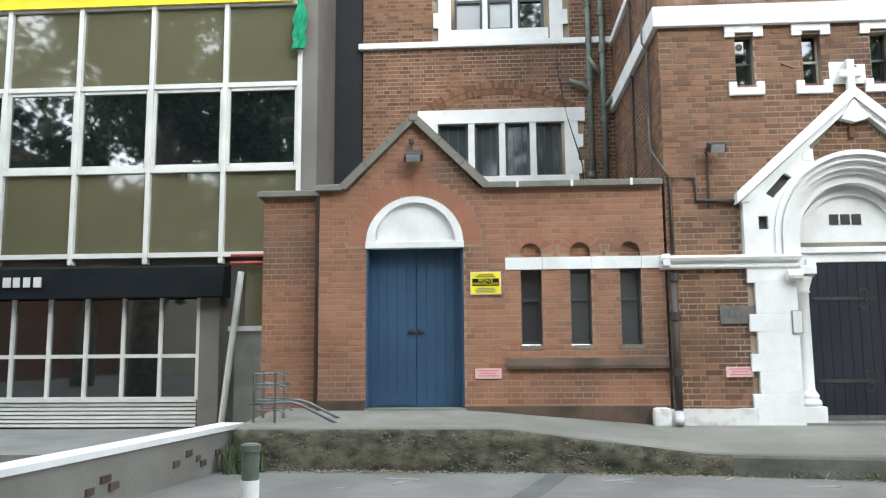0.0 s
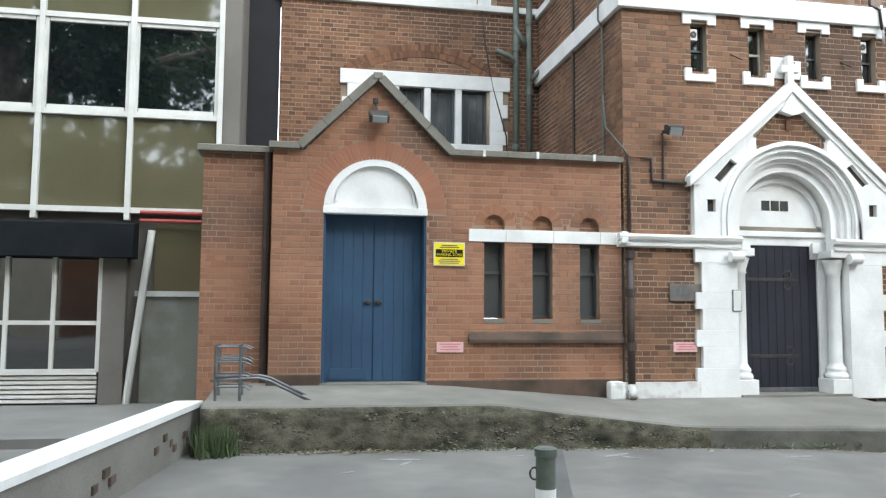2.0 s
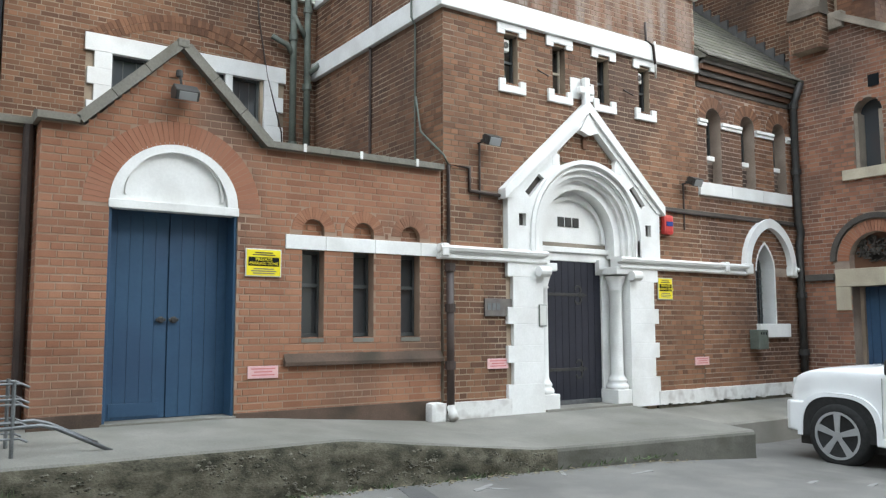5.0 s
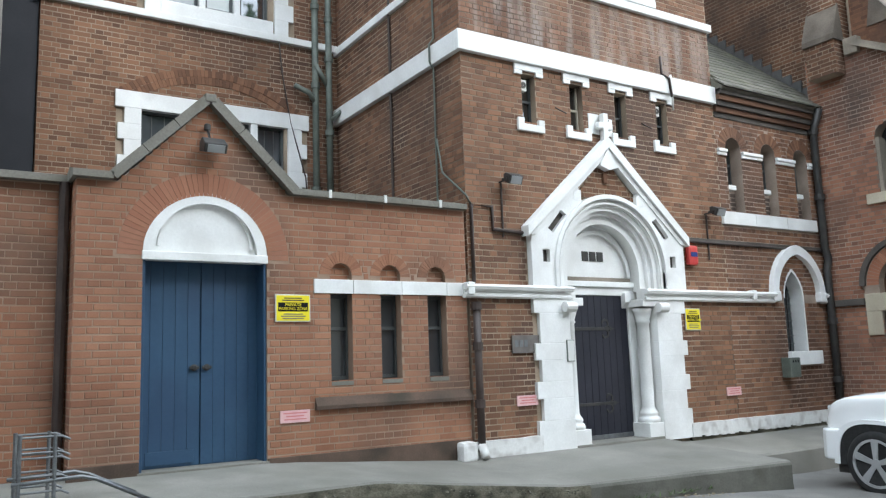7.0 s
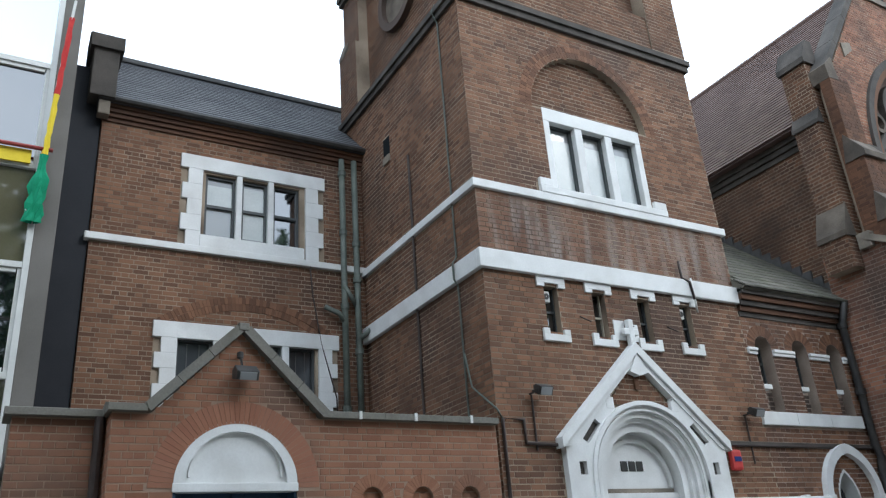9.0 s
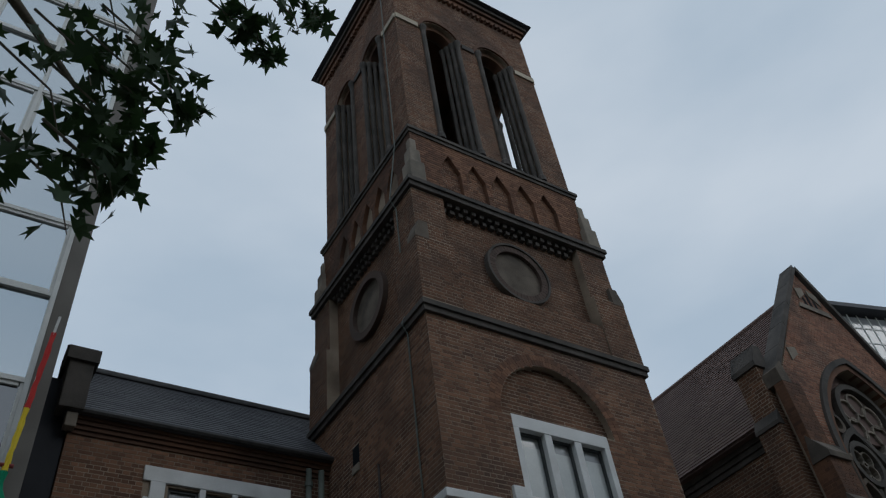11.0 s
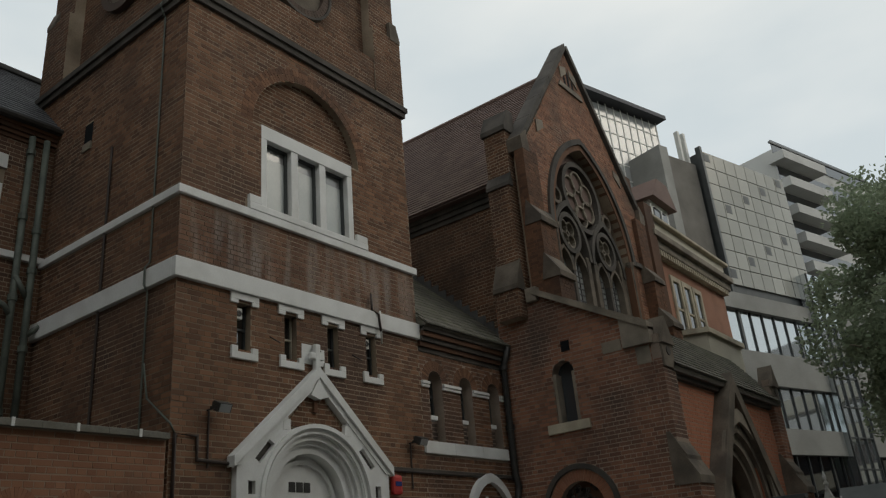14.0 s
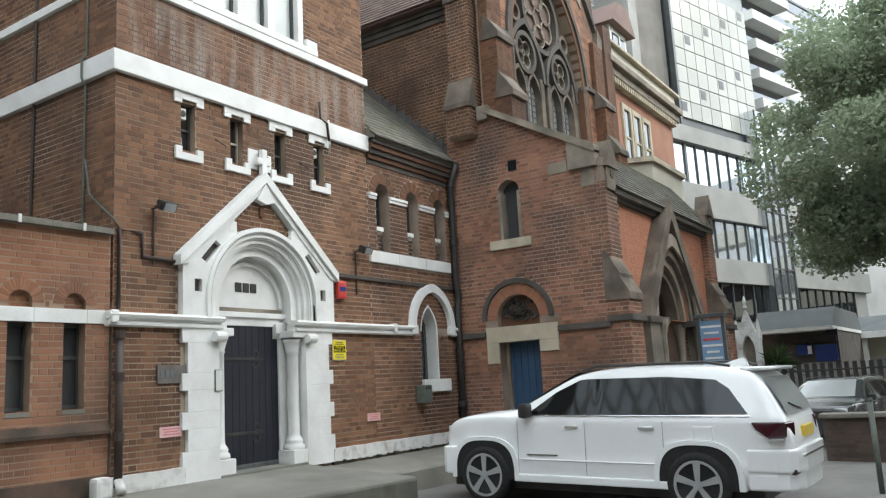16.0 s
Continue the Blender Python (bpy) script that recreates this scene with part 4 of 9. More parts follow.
    for x0, x1 in ((4.1, 4.615), (4.765, 5.245), (5.395, 5.91)):
        sash(x0, x1, 7.05, 8.28, F + 0.06, t, GLASS_PALE, False, (7.1, 8.05))
    sl = boxes((3.72, 6.30, F - 0.07, F + 0.2, 6.93, 7.045), (3.72, 3.97, F - 0.06, F + 0.05, 7.045, 7.18), (6.04, 6.30, F - 0.06, F + 0.05, 7.045, 7.18), bevel=0.012)
    part("sill", sl, WHITE, t, "thick white painted window sill")
    # stage two with clasping corners and a roundel on each face
    moulding(t, XL, XR, F, y1, 10.18, 10.48, 0.1, STONE_DARK, label="dark moulded string course")
    deep = 0.24
    part("wall", boxes((XL + deep, XR - deep, F + deep, y1 - deep, 10.3, 13.6)), MORTAR_DARK, t)
    cw = 0.74
    for sx in (-1, 1):
        for sy in (-1, 1):
            ox, oy = (XL if sx < 0 else XR), (F if sy < 0 else y1)
            def span(o, s, out, width):
                return (o + s * out - (width if s > 0 else 0), o + s * out + (width if s < 0 else 0))
            for z0, z1, out, width in ((10.45, 12.0, 0.05, cw + 0.08), (12.0, 13.42, -0.03, cw)):
                xa, xb = span(ox, sx, out, width)
                ya, yb = span(oy, sy, out, width)
                c = part("corner_buttress", boxes((xa, xb, ya, yb, z0, z1)), MORTAR_DARK, t)
                if sy < 0:
                    brick_wall(brick_cells(rect(xa, xb, z0 + 0.03, z1), []), (0, ya, 0), (1, 0, 0), (0, -1, 0), BRICK_DARK, c)
                if sx < 0:
                    brick_wall(brick_cells(rect(ya, yb, z0 + 0.03, z1), []), (xa, 0, 0), (0, 1, 0), (-1, 0, 0), BRICK_DARK, c)
                else:
                    brick_wall(brick_cells(rect(ya, yb, z0 + 0.03, z1), []), (xb, 0, 0), (0, 1, 0), (1, 0, 0), BRICK_DARK, c)
                if z0 > 11:
                    w = bmesh.new()
                    px, py = ox + sx * 0.06, oy + sy * 0.06
                    prism(w, [(px, 11.96), (px, 12.06), (px - sx * 0.1, 12.4), (px - sx * 0.3, 12.4), (px - sx * 0.3, 11.96)], min(py, py - sy * 0.3), max(py, py - sy * 0.3))
                    part("weathering", w, STONE_SOOT, c, "sloping weathered stone")
    # the flush wall below the sunk panel
    for x0, x1, z0, z1 in ((XL + 0.76, XR - 0.76, 10.45, 11.2),):
        p = part("panel_wall", boxes((x0, x1, F - 0.02, F + deep + 0.02, z0, z1)), MORTAR_DARK, t)
        brick_wall(brick_cells(rect(x0, x1, z0, z1), []), (0, F - 0.02, 0), (1, 0, 0), (0, -1, 0), BRICK_DARK, p)
    round_f = arc(5.03, 12.12, 0.72, 0, 360, 28)[:-1]
    brick_wall(brick_cells(rect(XL + 0.7, XR - 0.7, 11.25, 13.3), [round_f]), (0, F + deep, 0), (1, 0, 0), (0, -1, 0), BRICK_DARK, t)
    brick_wall(brick_cells(rect(F + 0.7, y1 - 0.7, 10.48, 13.3), [arc(12.75, 12.12, 0.72, 0, 360, 28)[:-1]]), (XL + deep, 0, 0), (0, 1, 0), (-1, 0, 0), BRICK_DARK, t)
    arch_bricks(5.03, 12.12, 0.57, 0.72, 0, 360, 48, F + deep, BRICK_SOOT_SHADE, t, 0.10, name="roundel_ring")
    ring = face_lathe(bmesh.new(), 5.03, 12.12, F + deep, 0.72, 0.77, 0.13, 36)
    part("roundel_rim", ring, STONE_DARK, t)
    bm = prism(bmesh.new(), arc(5.03, 12.12, 0.58, 0, 360, 28)[:-1], F + deep - 0.02, F + deep + 0.02)
    part("roundel", bm, STONE_SOOT, t, "dark round panel")
    bm = bmesh.new()
    ribbon(bm, arc(12.75, 12.12, 0.58, 0, 360, 28), arc(12.75, 12.12, 0.74, 0, 360, 28), XL + deep - 0.12, XL + deep + 0.02, "x")
    pieces("ring_brick", bm, BRICK_SOOT_SHADE, t)
    part("roundel", prism(bmesh.new(), arc(12.75, 12.12, 0.58, 0, 360, 28)[:-1], XL + deep - 0.02, XL + deep + 0.02, "x"), STONE_SOOT, t)
    # a dentil row under the next band
    bm = bmesh.new()
    for row, (z, out) in enumerate(((13.2, 0.14), (13.31, 0.07))):
        for k in range(17):
            x0, y0 = XL + 0.80 + (k + 0.5 * row) * 0.196, F + 0.80 + (k + 0.5 * row) * 0.166
            if x0 + 0.1 < XR - 0.78:
                box(bm, x0, x0 + 0.1, F + out, F + deep, z, z + 0.1)
            box(bm, XL + out, XL + deep, y0, y0 + 0.09, z, z + 0.1)
    pieces("dentil", bm, STONE_DARK, t)
    moulding(t, XL + 0.02, XR - 0.02, F + 0.02, y1 - 0.02, 13.42, 13.72, 0.1, STONE_DARK, label="dark moulded string course")
    # stage three with the blind arcade
    a0, a1, b0, b1 = XL + 0.26, XR - 0.10, F + 0.18, y1 - 0.04
    w3 = part("wall", boxes((a0 + 0.1, a1 - 0.1, b0 + 0.1, b1 - 0.1, 13.6, 15.7)), MORTAR_DARK, t)
    pan = [[(x - 0.26, 13.8), (x + 0.26, 13.8), (x + 0.26, 14.72), (x, 15.2), (x - 0.26, 14.72)] for x in [3.78 + 0.66 * k for k in range(5)]]
    slab = part("arcade", pierced(rect(a0, a1, 13.7, 15.6), pan, b0, b0 + 0.1), BRICK_DARK, t, "row of pointed blind arches in brick")
    brick_wall(brick_cells(rect(a0, a1, 13.7, 15.55), pan), (0, b0, 0), (1, 0, 0), (0, -1, 0), BRICK_RED, slab, proud=0.006)
    brick_wall(brick_cells(rect(a0, a1, 13.7, 15.55), []), (0, b0 + 0.1, 0), (1, 0, 0), (0, -1, 0), BRICK_RED, w3, proud=0.006)
    pan = [[(x - 0.23, 13.8), (x + 0.23, 13.8), (x + 0.23, 14.72), (x, 15.2), (x - 0.23, 14.72)] for x in [11.55 + 0.58 * k for k in range(5)]]
    slab = part("arcade", pierced(rect(b0, b1, 13.7, 15.6), pan, a0, a0 + 0.1, "x"), BRICK_DARK, t)
    brick_wall(brick_cells(rect(b0, b1, 13.7, 15.55), pan), (a0, 0, 0), (0, 1, 0), (-1, 0, 0), BRICK_DARK, slab, proud=0.006)
    for cx in (a0, a1):
        for cy in (b0, b1):
            sx, sy = (-1 if cx == a0 else 1), (-1 if cy == b0 else 1)
            bm = boxes((cx - 0.18, cx + 0.18, cy - 0.16, cy + 0.18, 13.7, 14.35), (cx - 0.12, cx + 0.14, cy - 0.11, cy + 0.14, 14.35, 14.8), (cx - 0.06, cx + 0.1, cy - 0.06, cy + 0.1, 14.8, 15.2), bevel=0.03)
            part("weathering", bm, STONE, t, "stepped stone corner weathering")
    moulding(t, a0 + 0.02, a1 - 0.02, b0 + 0.02, b1 - 0.02, 15.5, 15.75, 0.09, STONE_DARK, label="dark moulded string course")
    # belfry: corner piers, a middle pier and round arches on each face
    c0, c1, d0, d1 = a0 + 0.10, a1 + 0.02, b0 + 0.1, b1 + 0.02
    def belfry_face(lo, hi, plane, inward, axis, trim=0.0):
        span = hi - lo
        pier = 0.80
        ow = (span - 2 * pier - 0.62) / 2
        o1 = lo + pier
        o2 = hi - pier - ow
        holes = [round_top(o, o + ow, 15.85, 20.7, 14) for o in (o1, o2)]
        slab = part("belfry_wall", pierced(rect(lo + trim, hi - trim, 15.7, 23.3), holes, plane, plane + inward * 0.5, axis), MORTAR_DARK, t)
        if axis == "y":
            brick_wall(brick_cells(rect(lo, hi, 15.75, 23.2), holes), (0, plane, 0), (1, 0, 0), (0, -1, 0), BRICK_DARK, slab)
        else:
            brick_wall(brick_cells(rect(lo, hi, 15.75, 23.2), holes), (plane, 0, 0), (0, 1, 0), (-1, 0, 0), BRICK_DARK, slab)
        out = -inward
        for o in (o1, o2):
            bm = bmesh.new()
            ribbon(bm, arc(o + ow / 2, 20.7, ow / 2 - 0.16, 0, 180, 16), arc(o + ow / 2, 20.7, ow / 2, 0, 180, 16), plane + inward * 0.12, plane + inward * 0.4, axis)
            ribbon(bm, arc(o + ow / 2, 20.7, ow / 2 + 0.02, 0, 180, 16), arc(o + ow / 2, 20.7, ow / 2 + 0.13, 0, 180, 16), plane + out * 0.05, plane + inward * 0.02, axis)
            part("arch_moulding", bm, BRICK_DARK, t)
            for q in (o + 0.07, o + ow - 0.07):
                bm = bmesh.new()
                for r0, dep in ((0.065, -0.02), (0.065, 0.12), (0.06, 0.26), (0.055, 0.40)):
                    shift = (dep - 0.05) * 0.5 * (1 if q < o + ow / 2 else -1)
                    p = (q + shift, plane + inward * dep) if axis == "y" else (plane + inward * dep, q + shift)
                    lathe(bm, p[0], p[1], [(r0 * 1.6, 15.85), (r0 * 1.6, 16.0), (r0, 16.08), (r0, 20.5), (r0 * 1.7, 20.68), (r0 * 1.7, 20.76)], 10)
                part("shaft", bm, STONE_DARK, t)
        mid = (lo + hi) / 2
        for q0, q1 in ((lo, lo + pier - 0.12), (mid - 0.2, mid + 0.2), (hi - pier + 0.12, hi)):
            r = (q0, q1, plane + min(0, out * 0.05), plane + max(0, out * 0.05), 20.6, 20.8) if axis == "y" else (plane + min(0, out * 0.05), plane + max(0, out * 0.05), q0, q1, 20.6, 20.8)
            part("impost", boxes(r), STONE_PALE if q0 in (lo,) or q1 == hi else STONE_DARK, t, "pale stone impost band")
    belfry_face(c0, c1, d0, 1, "y", 0.5)
    belfry_face(c0, c1, d1, -1, "y", 0.5)
    belfry_face(d0, d1, c0, 1, "x")
    belfry_face(d0, d1, c1, -1, "x")
    part("belfry_floor", boxes((c0 + 0.5, c1 - 0.5, d0 + 0.5, d1 - 0.5, 15.6, 15.72)), STONE_DARK, t)
    for k, z in enumerate((16.6, 17.5)):
        part("bell_frame", tube(bmesh.new(), [(c0 + 0.4, 12.2, z), (c1 - 0.4, 12.4, z + 0.7 - 1.4 * k)], 0.05), METAL_DARK, t)
    for k in range(3):
        e = 0.06 + 0.07 * k
        part("cornice", boxes((c0 - e, c1 + e, d0 - e, d1 + e, 23.0 + 0.16 * k, 23.16 + 0.16 * k)), STONE_DARK if k == 2 else BRICK_DARK, t)
    bm = bmesh.new()
    for k in range(26):
        box(bm, c0 + 0.1 + k * 0.165, c0 + 0.18 + k * 0.165, d0 - 0.1, d0, 22.82, 23.0)
        box(bm, c0 - 0.1, c0, d0 + 0.05 + k * 0.15, d0 + 0.13 + k * 0.15, 22.82, 23.0)
    pieces("cornice_dentil", bm, BRICK_DARK, t)
    bm = bmesh.new()
    e = 0.34
    base = [bm.verts.new(p) for p in ((c0 - e, d0 - e, 23.48), (c1 + e, d0 - e, 23.48), (c1 + e, d1 + e, 23.48), (c0 - e, d1 + e, 23.48))]
    apex = bm.verts.new(((c0 + c1) / 2, (d0 + d1) / 2, 25.3))
    bm.faces.new(base)
    for i in range(4):
        bm.faces.new((base[i], base[(i + 1) % 4], apex))
    part("roof", bm, SLATE, t)
    part("conductor_cable", tube(bmesh.new(), [(XL - 0.03, F + 0.62, 3.6), (XL - 0.04, F + 0.6, 5.5), (XL - 0.1, F + 0.6, 5.6), (XL - 0.1, F + 0.6, 5.85), (XL - 0.03, F + 0.6, 5.95), (XL - 0.03, F + 0.58, 10.1), (XL - 0.13, F + 0.58, 10.3), (XL - 0.0, F + 0.6, 10.6), (XL - 0.0, F + 0.6, 13.3), (XL - 0.14, F + 0.58, 13.5), (a0 - 0.1, F + 0.65, 15.5), (c0 - 0.08, F + 0.75, 23.0)], 0.014, 6), PIPE_GREY, t)
    part("side_pipe", tube(bmesh.new(), [(XL - 0.03, 12.35, 3.5), (XL - 0.03, 12.35, 8.3)], 0.02, 6), PIPE_DARK, t)


tower()


# ---- the white doorway ----
def doorway():
    t = thing("stone_doorway", "white painted gabled stone doorway with dark door", "doorway", at=(4.98, 10.4, 0.36))
    cx, zs, y = 4.985, 2.46, F
    # jambs with toothed edges
    for s in (-1, 1):
        bm = bmesh.new()
        inner, outer = cx + s * 0.84, cx + s * 1.36
        zz = [0.3, 0.72, 1.0, 1.22, 1.5, 1.72, 2.12, 2.33]
        for i in range(len(zz) - 1):
            o = outer + s * (0.09 if i % 2 == 0 else 0.0)
            box(bm, min(inner, o), max(inner, o), y - 0.06, y + 0.26, zz[i], zz[i + 1], 0.006)
        part("jamb", bm, WHITE, t, "white painted toothed jamb")
        part("reveal", boxes((min(cx + s * 0.58, cx + s * 0.9), max(cx + s * 0.58, cx + s * 0.9), y + 0.25, y + 0.36, 0.3, zs), bevel=0.01), WHITE, t)
        col = bmesh.new()
        px, py = cx + s * 0.725, y + 0.12
        lathe(col, px, py, [(0.155, 0.56), (0.165, 0.59), (0.155, 0.63), (0.125, 0.65), (0.14, 0.68), (0.128, 0.71), (0.105, 0.74), (0.092, 0.78), (0.090, 1.98), (0.11, 2.0), (0.096, 2.03), (0.13, 2.14), (0.15, 2.2)], 22)
        part("column_base", boxes((px - 0.17, px + 0.17, py - 0.17, py + 0.17, 0.30, 0.56), bevel=0.012), WHITE, t)
        part("column", col, WHITE, t, "slender white painted column", True)
        part("capital", boxes((px - 0.15, px + 0.15, y - 0.06, y + 0.3, 2.22, 2.33), bevel=0.015), WHITE, t)
        corb = bmesh.new()
        prism(corb, [(y + 0.2, 2.3), (y + 0.3, 2.2), (y + 0.3, 2.44), (y + 0.2, 2.44)], min(cx + s * 0.48, cx + s * 0.6), max(cx + s * 0.48, cx + s * 0.6), "x")
        part("corbel", corb, WHITE, t)
        br = bmesh.new()
        tube(br, [(cx + s * 0.98, y - 0.13, 2.2), (cx + s * 0.80, y - 0.13, 2.2)], 0.07, 12)
        part("scroll", br, WHITE, t)
        # spandrel panels beside the arch
        sp = [(cx + s * 1.03, zs), (cx + s * 1.47, zs), (cx + s * 1.47, 3.2), (cx + s * 0.6, 3.93)] + [(cx + s * q[0], q[1]) for q in arc(0, 2.72, 1.03, 60, 0, 12)]
        part("spandrel", pierced(sp, [rect(min(cx + s * 1.16, cx + s * 1.28), max(cx + s * 1.16, cx + s * 1.28), 2.80, 2.97), [(cx + s * 1.17, 3.26), (cx + s * 1.08, 3.20), (cx + s * 0.83, 3.47), (cx + s * 0.92, 3.53)]], y - 0.1, y + 0.02), WHITE, t)
        part("spandrel_inset", boxes((min(cx + s * 1.12, cx + s * 1.32), max(cx + s * 1.12, cx + s * 1.32), y - 0.03, y + 0.0, 2.76, 3.01)), STONE_DARK, t)
        part("spandrel_inset", prism(bmesh.new(), [(cx + s * 1.20, 3.27), (cx + s * 1.08, 3.17), (cx + s * 0.80, 3.47), (cx + s * 0.92, 3.56)], y - 0.03, y + 0.0), STONE_DARK, t)
        # raking gable coping
        a, b = (cx + s * 1.55, 3.13), (cx, 4.50)
        rk = bmesh.new()
        prism(rk, [a, b, (cx, 4.66), (cx + s * 1.55, 3.27)], y - 0.16, y + 0.02)
        part("gable_coping", rk, WHITE, t)
        rk = bmesh.new()
        prism(rk, [(cx + s * 1.40, 3.16), (cx, 4.40), (cx, 4.50), (cx + s * 1.50, 3.15)], y - 0.12, y + 0.02)
        part("gable_moulding", rk, WHITE, t)
        part("gable_block", boxes((min(cx + s * 0.54, cx + s * 0.68), max(cx + s * 0.54, cx + s * 0.68), y - 0.104, y + 0.02, 3.68, 3.84), bevel=0.01), WHITE, t)
    # the stilted arch in five receding orders
    def stilted(r, n=32):
        return [(cx + r, 2.46)] + arc(cx, 2.72, r, 0, 180, n) + [(cx - r, 2.46)]
    for r0, r1, d0, d1 in ((1.03, 1.09, -0.13, 0.02), (0.94, 1.035, -0.06, 0.06), (0.87, 0.945, -0.02, 0.14), (0.815, 0.875, 0.04, 0.2), (0.70, 0.82, 0.10, 0.36)):
        bm = bmesh.new()
        ribbon(bm, stilted(r0), stilted(r1), y + d0, y + d1)
        part("arch_order", bm, WHITE, t, smooth=False)
    bm = bmesh.new()
    ribbon(bm, stilted(0.955), stilted(0.985), y - 0.085, y - 0.055)
    part("arch_bead", bm, WHITE, t)
    # brick infill of the gable
    tri = [(cx - 0.57, 3.76), (cx + 0.57, 3.76), (cx, 4.42)]
    part("gable_panel", prism(bmesh.new(), tri, y - 0.035, y + 0.02), MORTAR_DARK, t)
    brick_wall(brick_cells(tri, [arc(cx, 2.72, 1.03, 0, 180, 24)]), (0, y - 0.035, 0), (1, 0, 0), (0, -1, 0), BRICK_DARK, t)
    part("boss", boxes((cx - 0.06, cx + 0.02, y - 0.075, y - 0.03, 3.98, 4.14), bevel=0.02), BRICK_DARK, t)
    part("apex_stone", prism(bmesh.new(), [(cx - 0.17, 4.22), (cx, 4.17), (cx + 0.17, 4.22), (cx, 4.5)], y - 0.14, y + 0.0), WHITE, t)
    # cross finial
    fin = boxes((cx - 0.05, cx + 0.05, y - 0.13, y - 0.04, 4.58, 5.02), (cx - 0.14, cx + 0.14, y - 0.125, y - 0.045, 4.78, 4.88), bevel=0.02)
    part("cross_finial", fin, WHITE, t, "white painted stone cross")
    part("finial_back", boxes((cx - 0.23, cx - 0.03, y - 0.02, y + 0.02, 4.72, 5.02), (cx + 0.09, cx + 0.23, y - 0.02, y + 0.02, 4.72, 4.98)), WHITE, t)
    # tympanum, transom and lintel
    part("tympanum", prism(bmesh.new(), [(cx + 0.74, 2.5)] + arc(cx, 2.72, 0.74, 0, 180, 28) + [(cx - 0.74, 2.5)], y + 0.3, y + 0.38), WHITE, t, "white half round panel over the door")
    bm = bmesh.new()
    ribbon(bm, arc(cx, 2.68, 0.61, 0, 180, 26), arc(cx, 2.68, 0.67, 0, 180, 26), y + 0.25, y + 0.31)
    part("tympanum_rim", bm, WHITE, t)
    part("transom", boxes((cx - 0.81, cx + 0.81, y + 0.22, y + 0.4, 2.52, 2.6), (cx - 0.81, cx + 0.81, y + 0.26, y + 0.4, 2.40, 2.52), bevel=0.012), WHITE, t)
    part("transom_groove", boxes((cx - 0.66, cx + 0.66, y + 0.252, y + 0.27, 2.604, 2.66)), STONE, t)
    for k in range(3):
        part("number_bar", boxes((cx - 0.235 + 0.145 * k, cx - 0.115 + 0.145 * k, y + 0.285, y + 0.302, 2.9, 3.04), bevel=0.008), METAL_DARK, t, "dark bar")
    # the door
    d = part("door", boxes((cx - 0.58, cx + 0.58, y + 0.30, y + 0.35, 0.36, 2.42)), DOOR_DARK, t, "closed dark brown panelled door")
    for k in range(9):
        x0 = cx - 0.575 + 1.15 * k / 9
        part("plank", boxes((x0 + 0.002, x0 + 1.15 / 9 - 0.002, y + 0.283, y + 0.302, 0.37, 2.41), bevel=0.003), DOOR_DARK, d)
    for z in (0.86, 1.92):
        hinge = boxes((cx - 0.52, cx + 0.2, y + 0.272, y + 0.285, z - 0.022, z + 0.022), bevel=0.005)
        ribbon(hinge, arc(cx + 0.12, z + 0.07, 0.045, -90, 170, 10), arc(cx + 0.12, z + 0.07, 0.072, -90, 170, 10), y + 0.272, y + 0.285)
        ribbon(hinge, arc(cx + 0.12, z - 0.07, 0.045, -170, 90, 10), arc(cx + 0.12, z - 0.07, 0.072, -170, 90, 10), y + 0.272, y + 0.285)
        prism(hinge, [(cx + 0.2, z - 0.035), (cx + 0.3, z), (cx + 0.2, z + 0.035)], y + 0.272, y + 0.285)
        part("strap_hinge", hinge, METAL_DARK, d, "black iron strap hinge with curls")
    part("kick_plate", boxes((cx - 0.56, cx + 0.56, y + 0.27, y + 0.30, 0.37, 0.43)), STEEL, d, "steel strip at the foot")
    part("threshold", boxes((cx - 0.82, cx + 0.82, y - 0.08, y + 0.4, 0.28, 0.365), bevel=0.01), CONCRETE, t)
    part("entry_panel", boxes((cx - 0.93, cx - 0.80, y - 0.08, y - 0.06, 1.47, 1.76), bevel=0.006), PIPE_GREY, t, "grey entry phone panel")
    part("entry_plate", boxes((cx - 0.92, cx - 0.81, y - 0.084, y - 0.0795, 1.48, 1.75)), FRAME, t)


doorway()


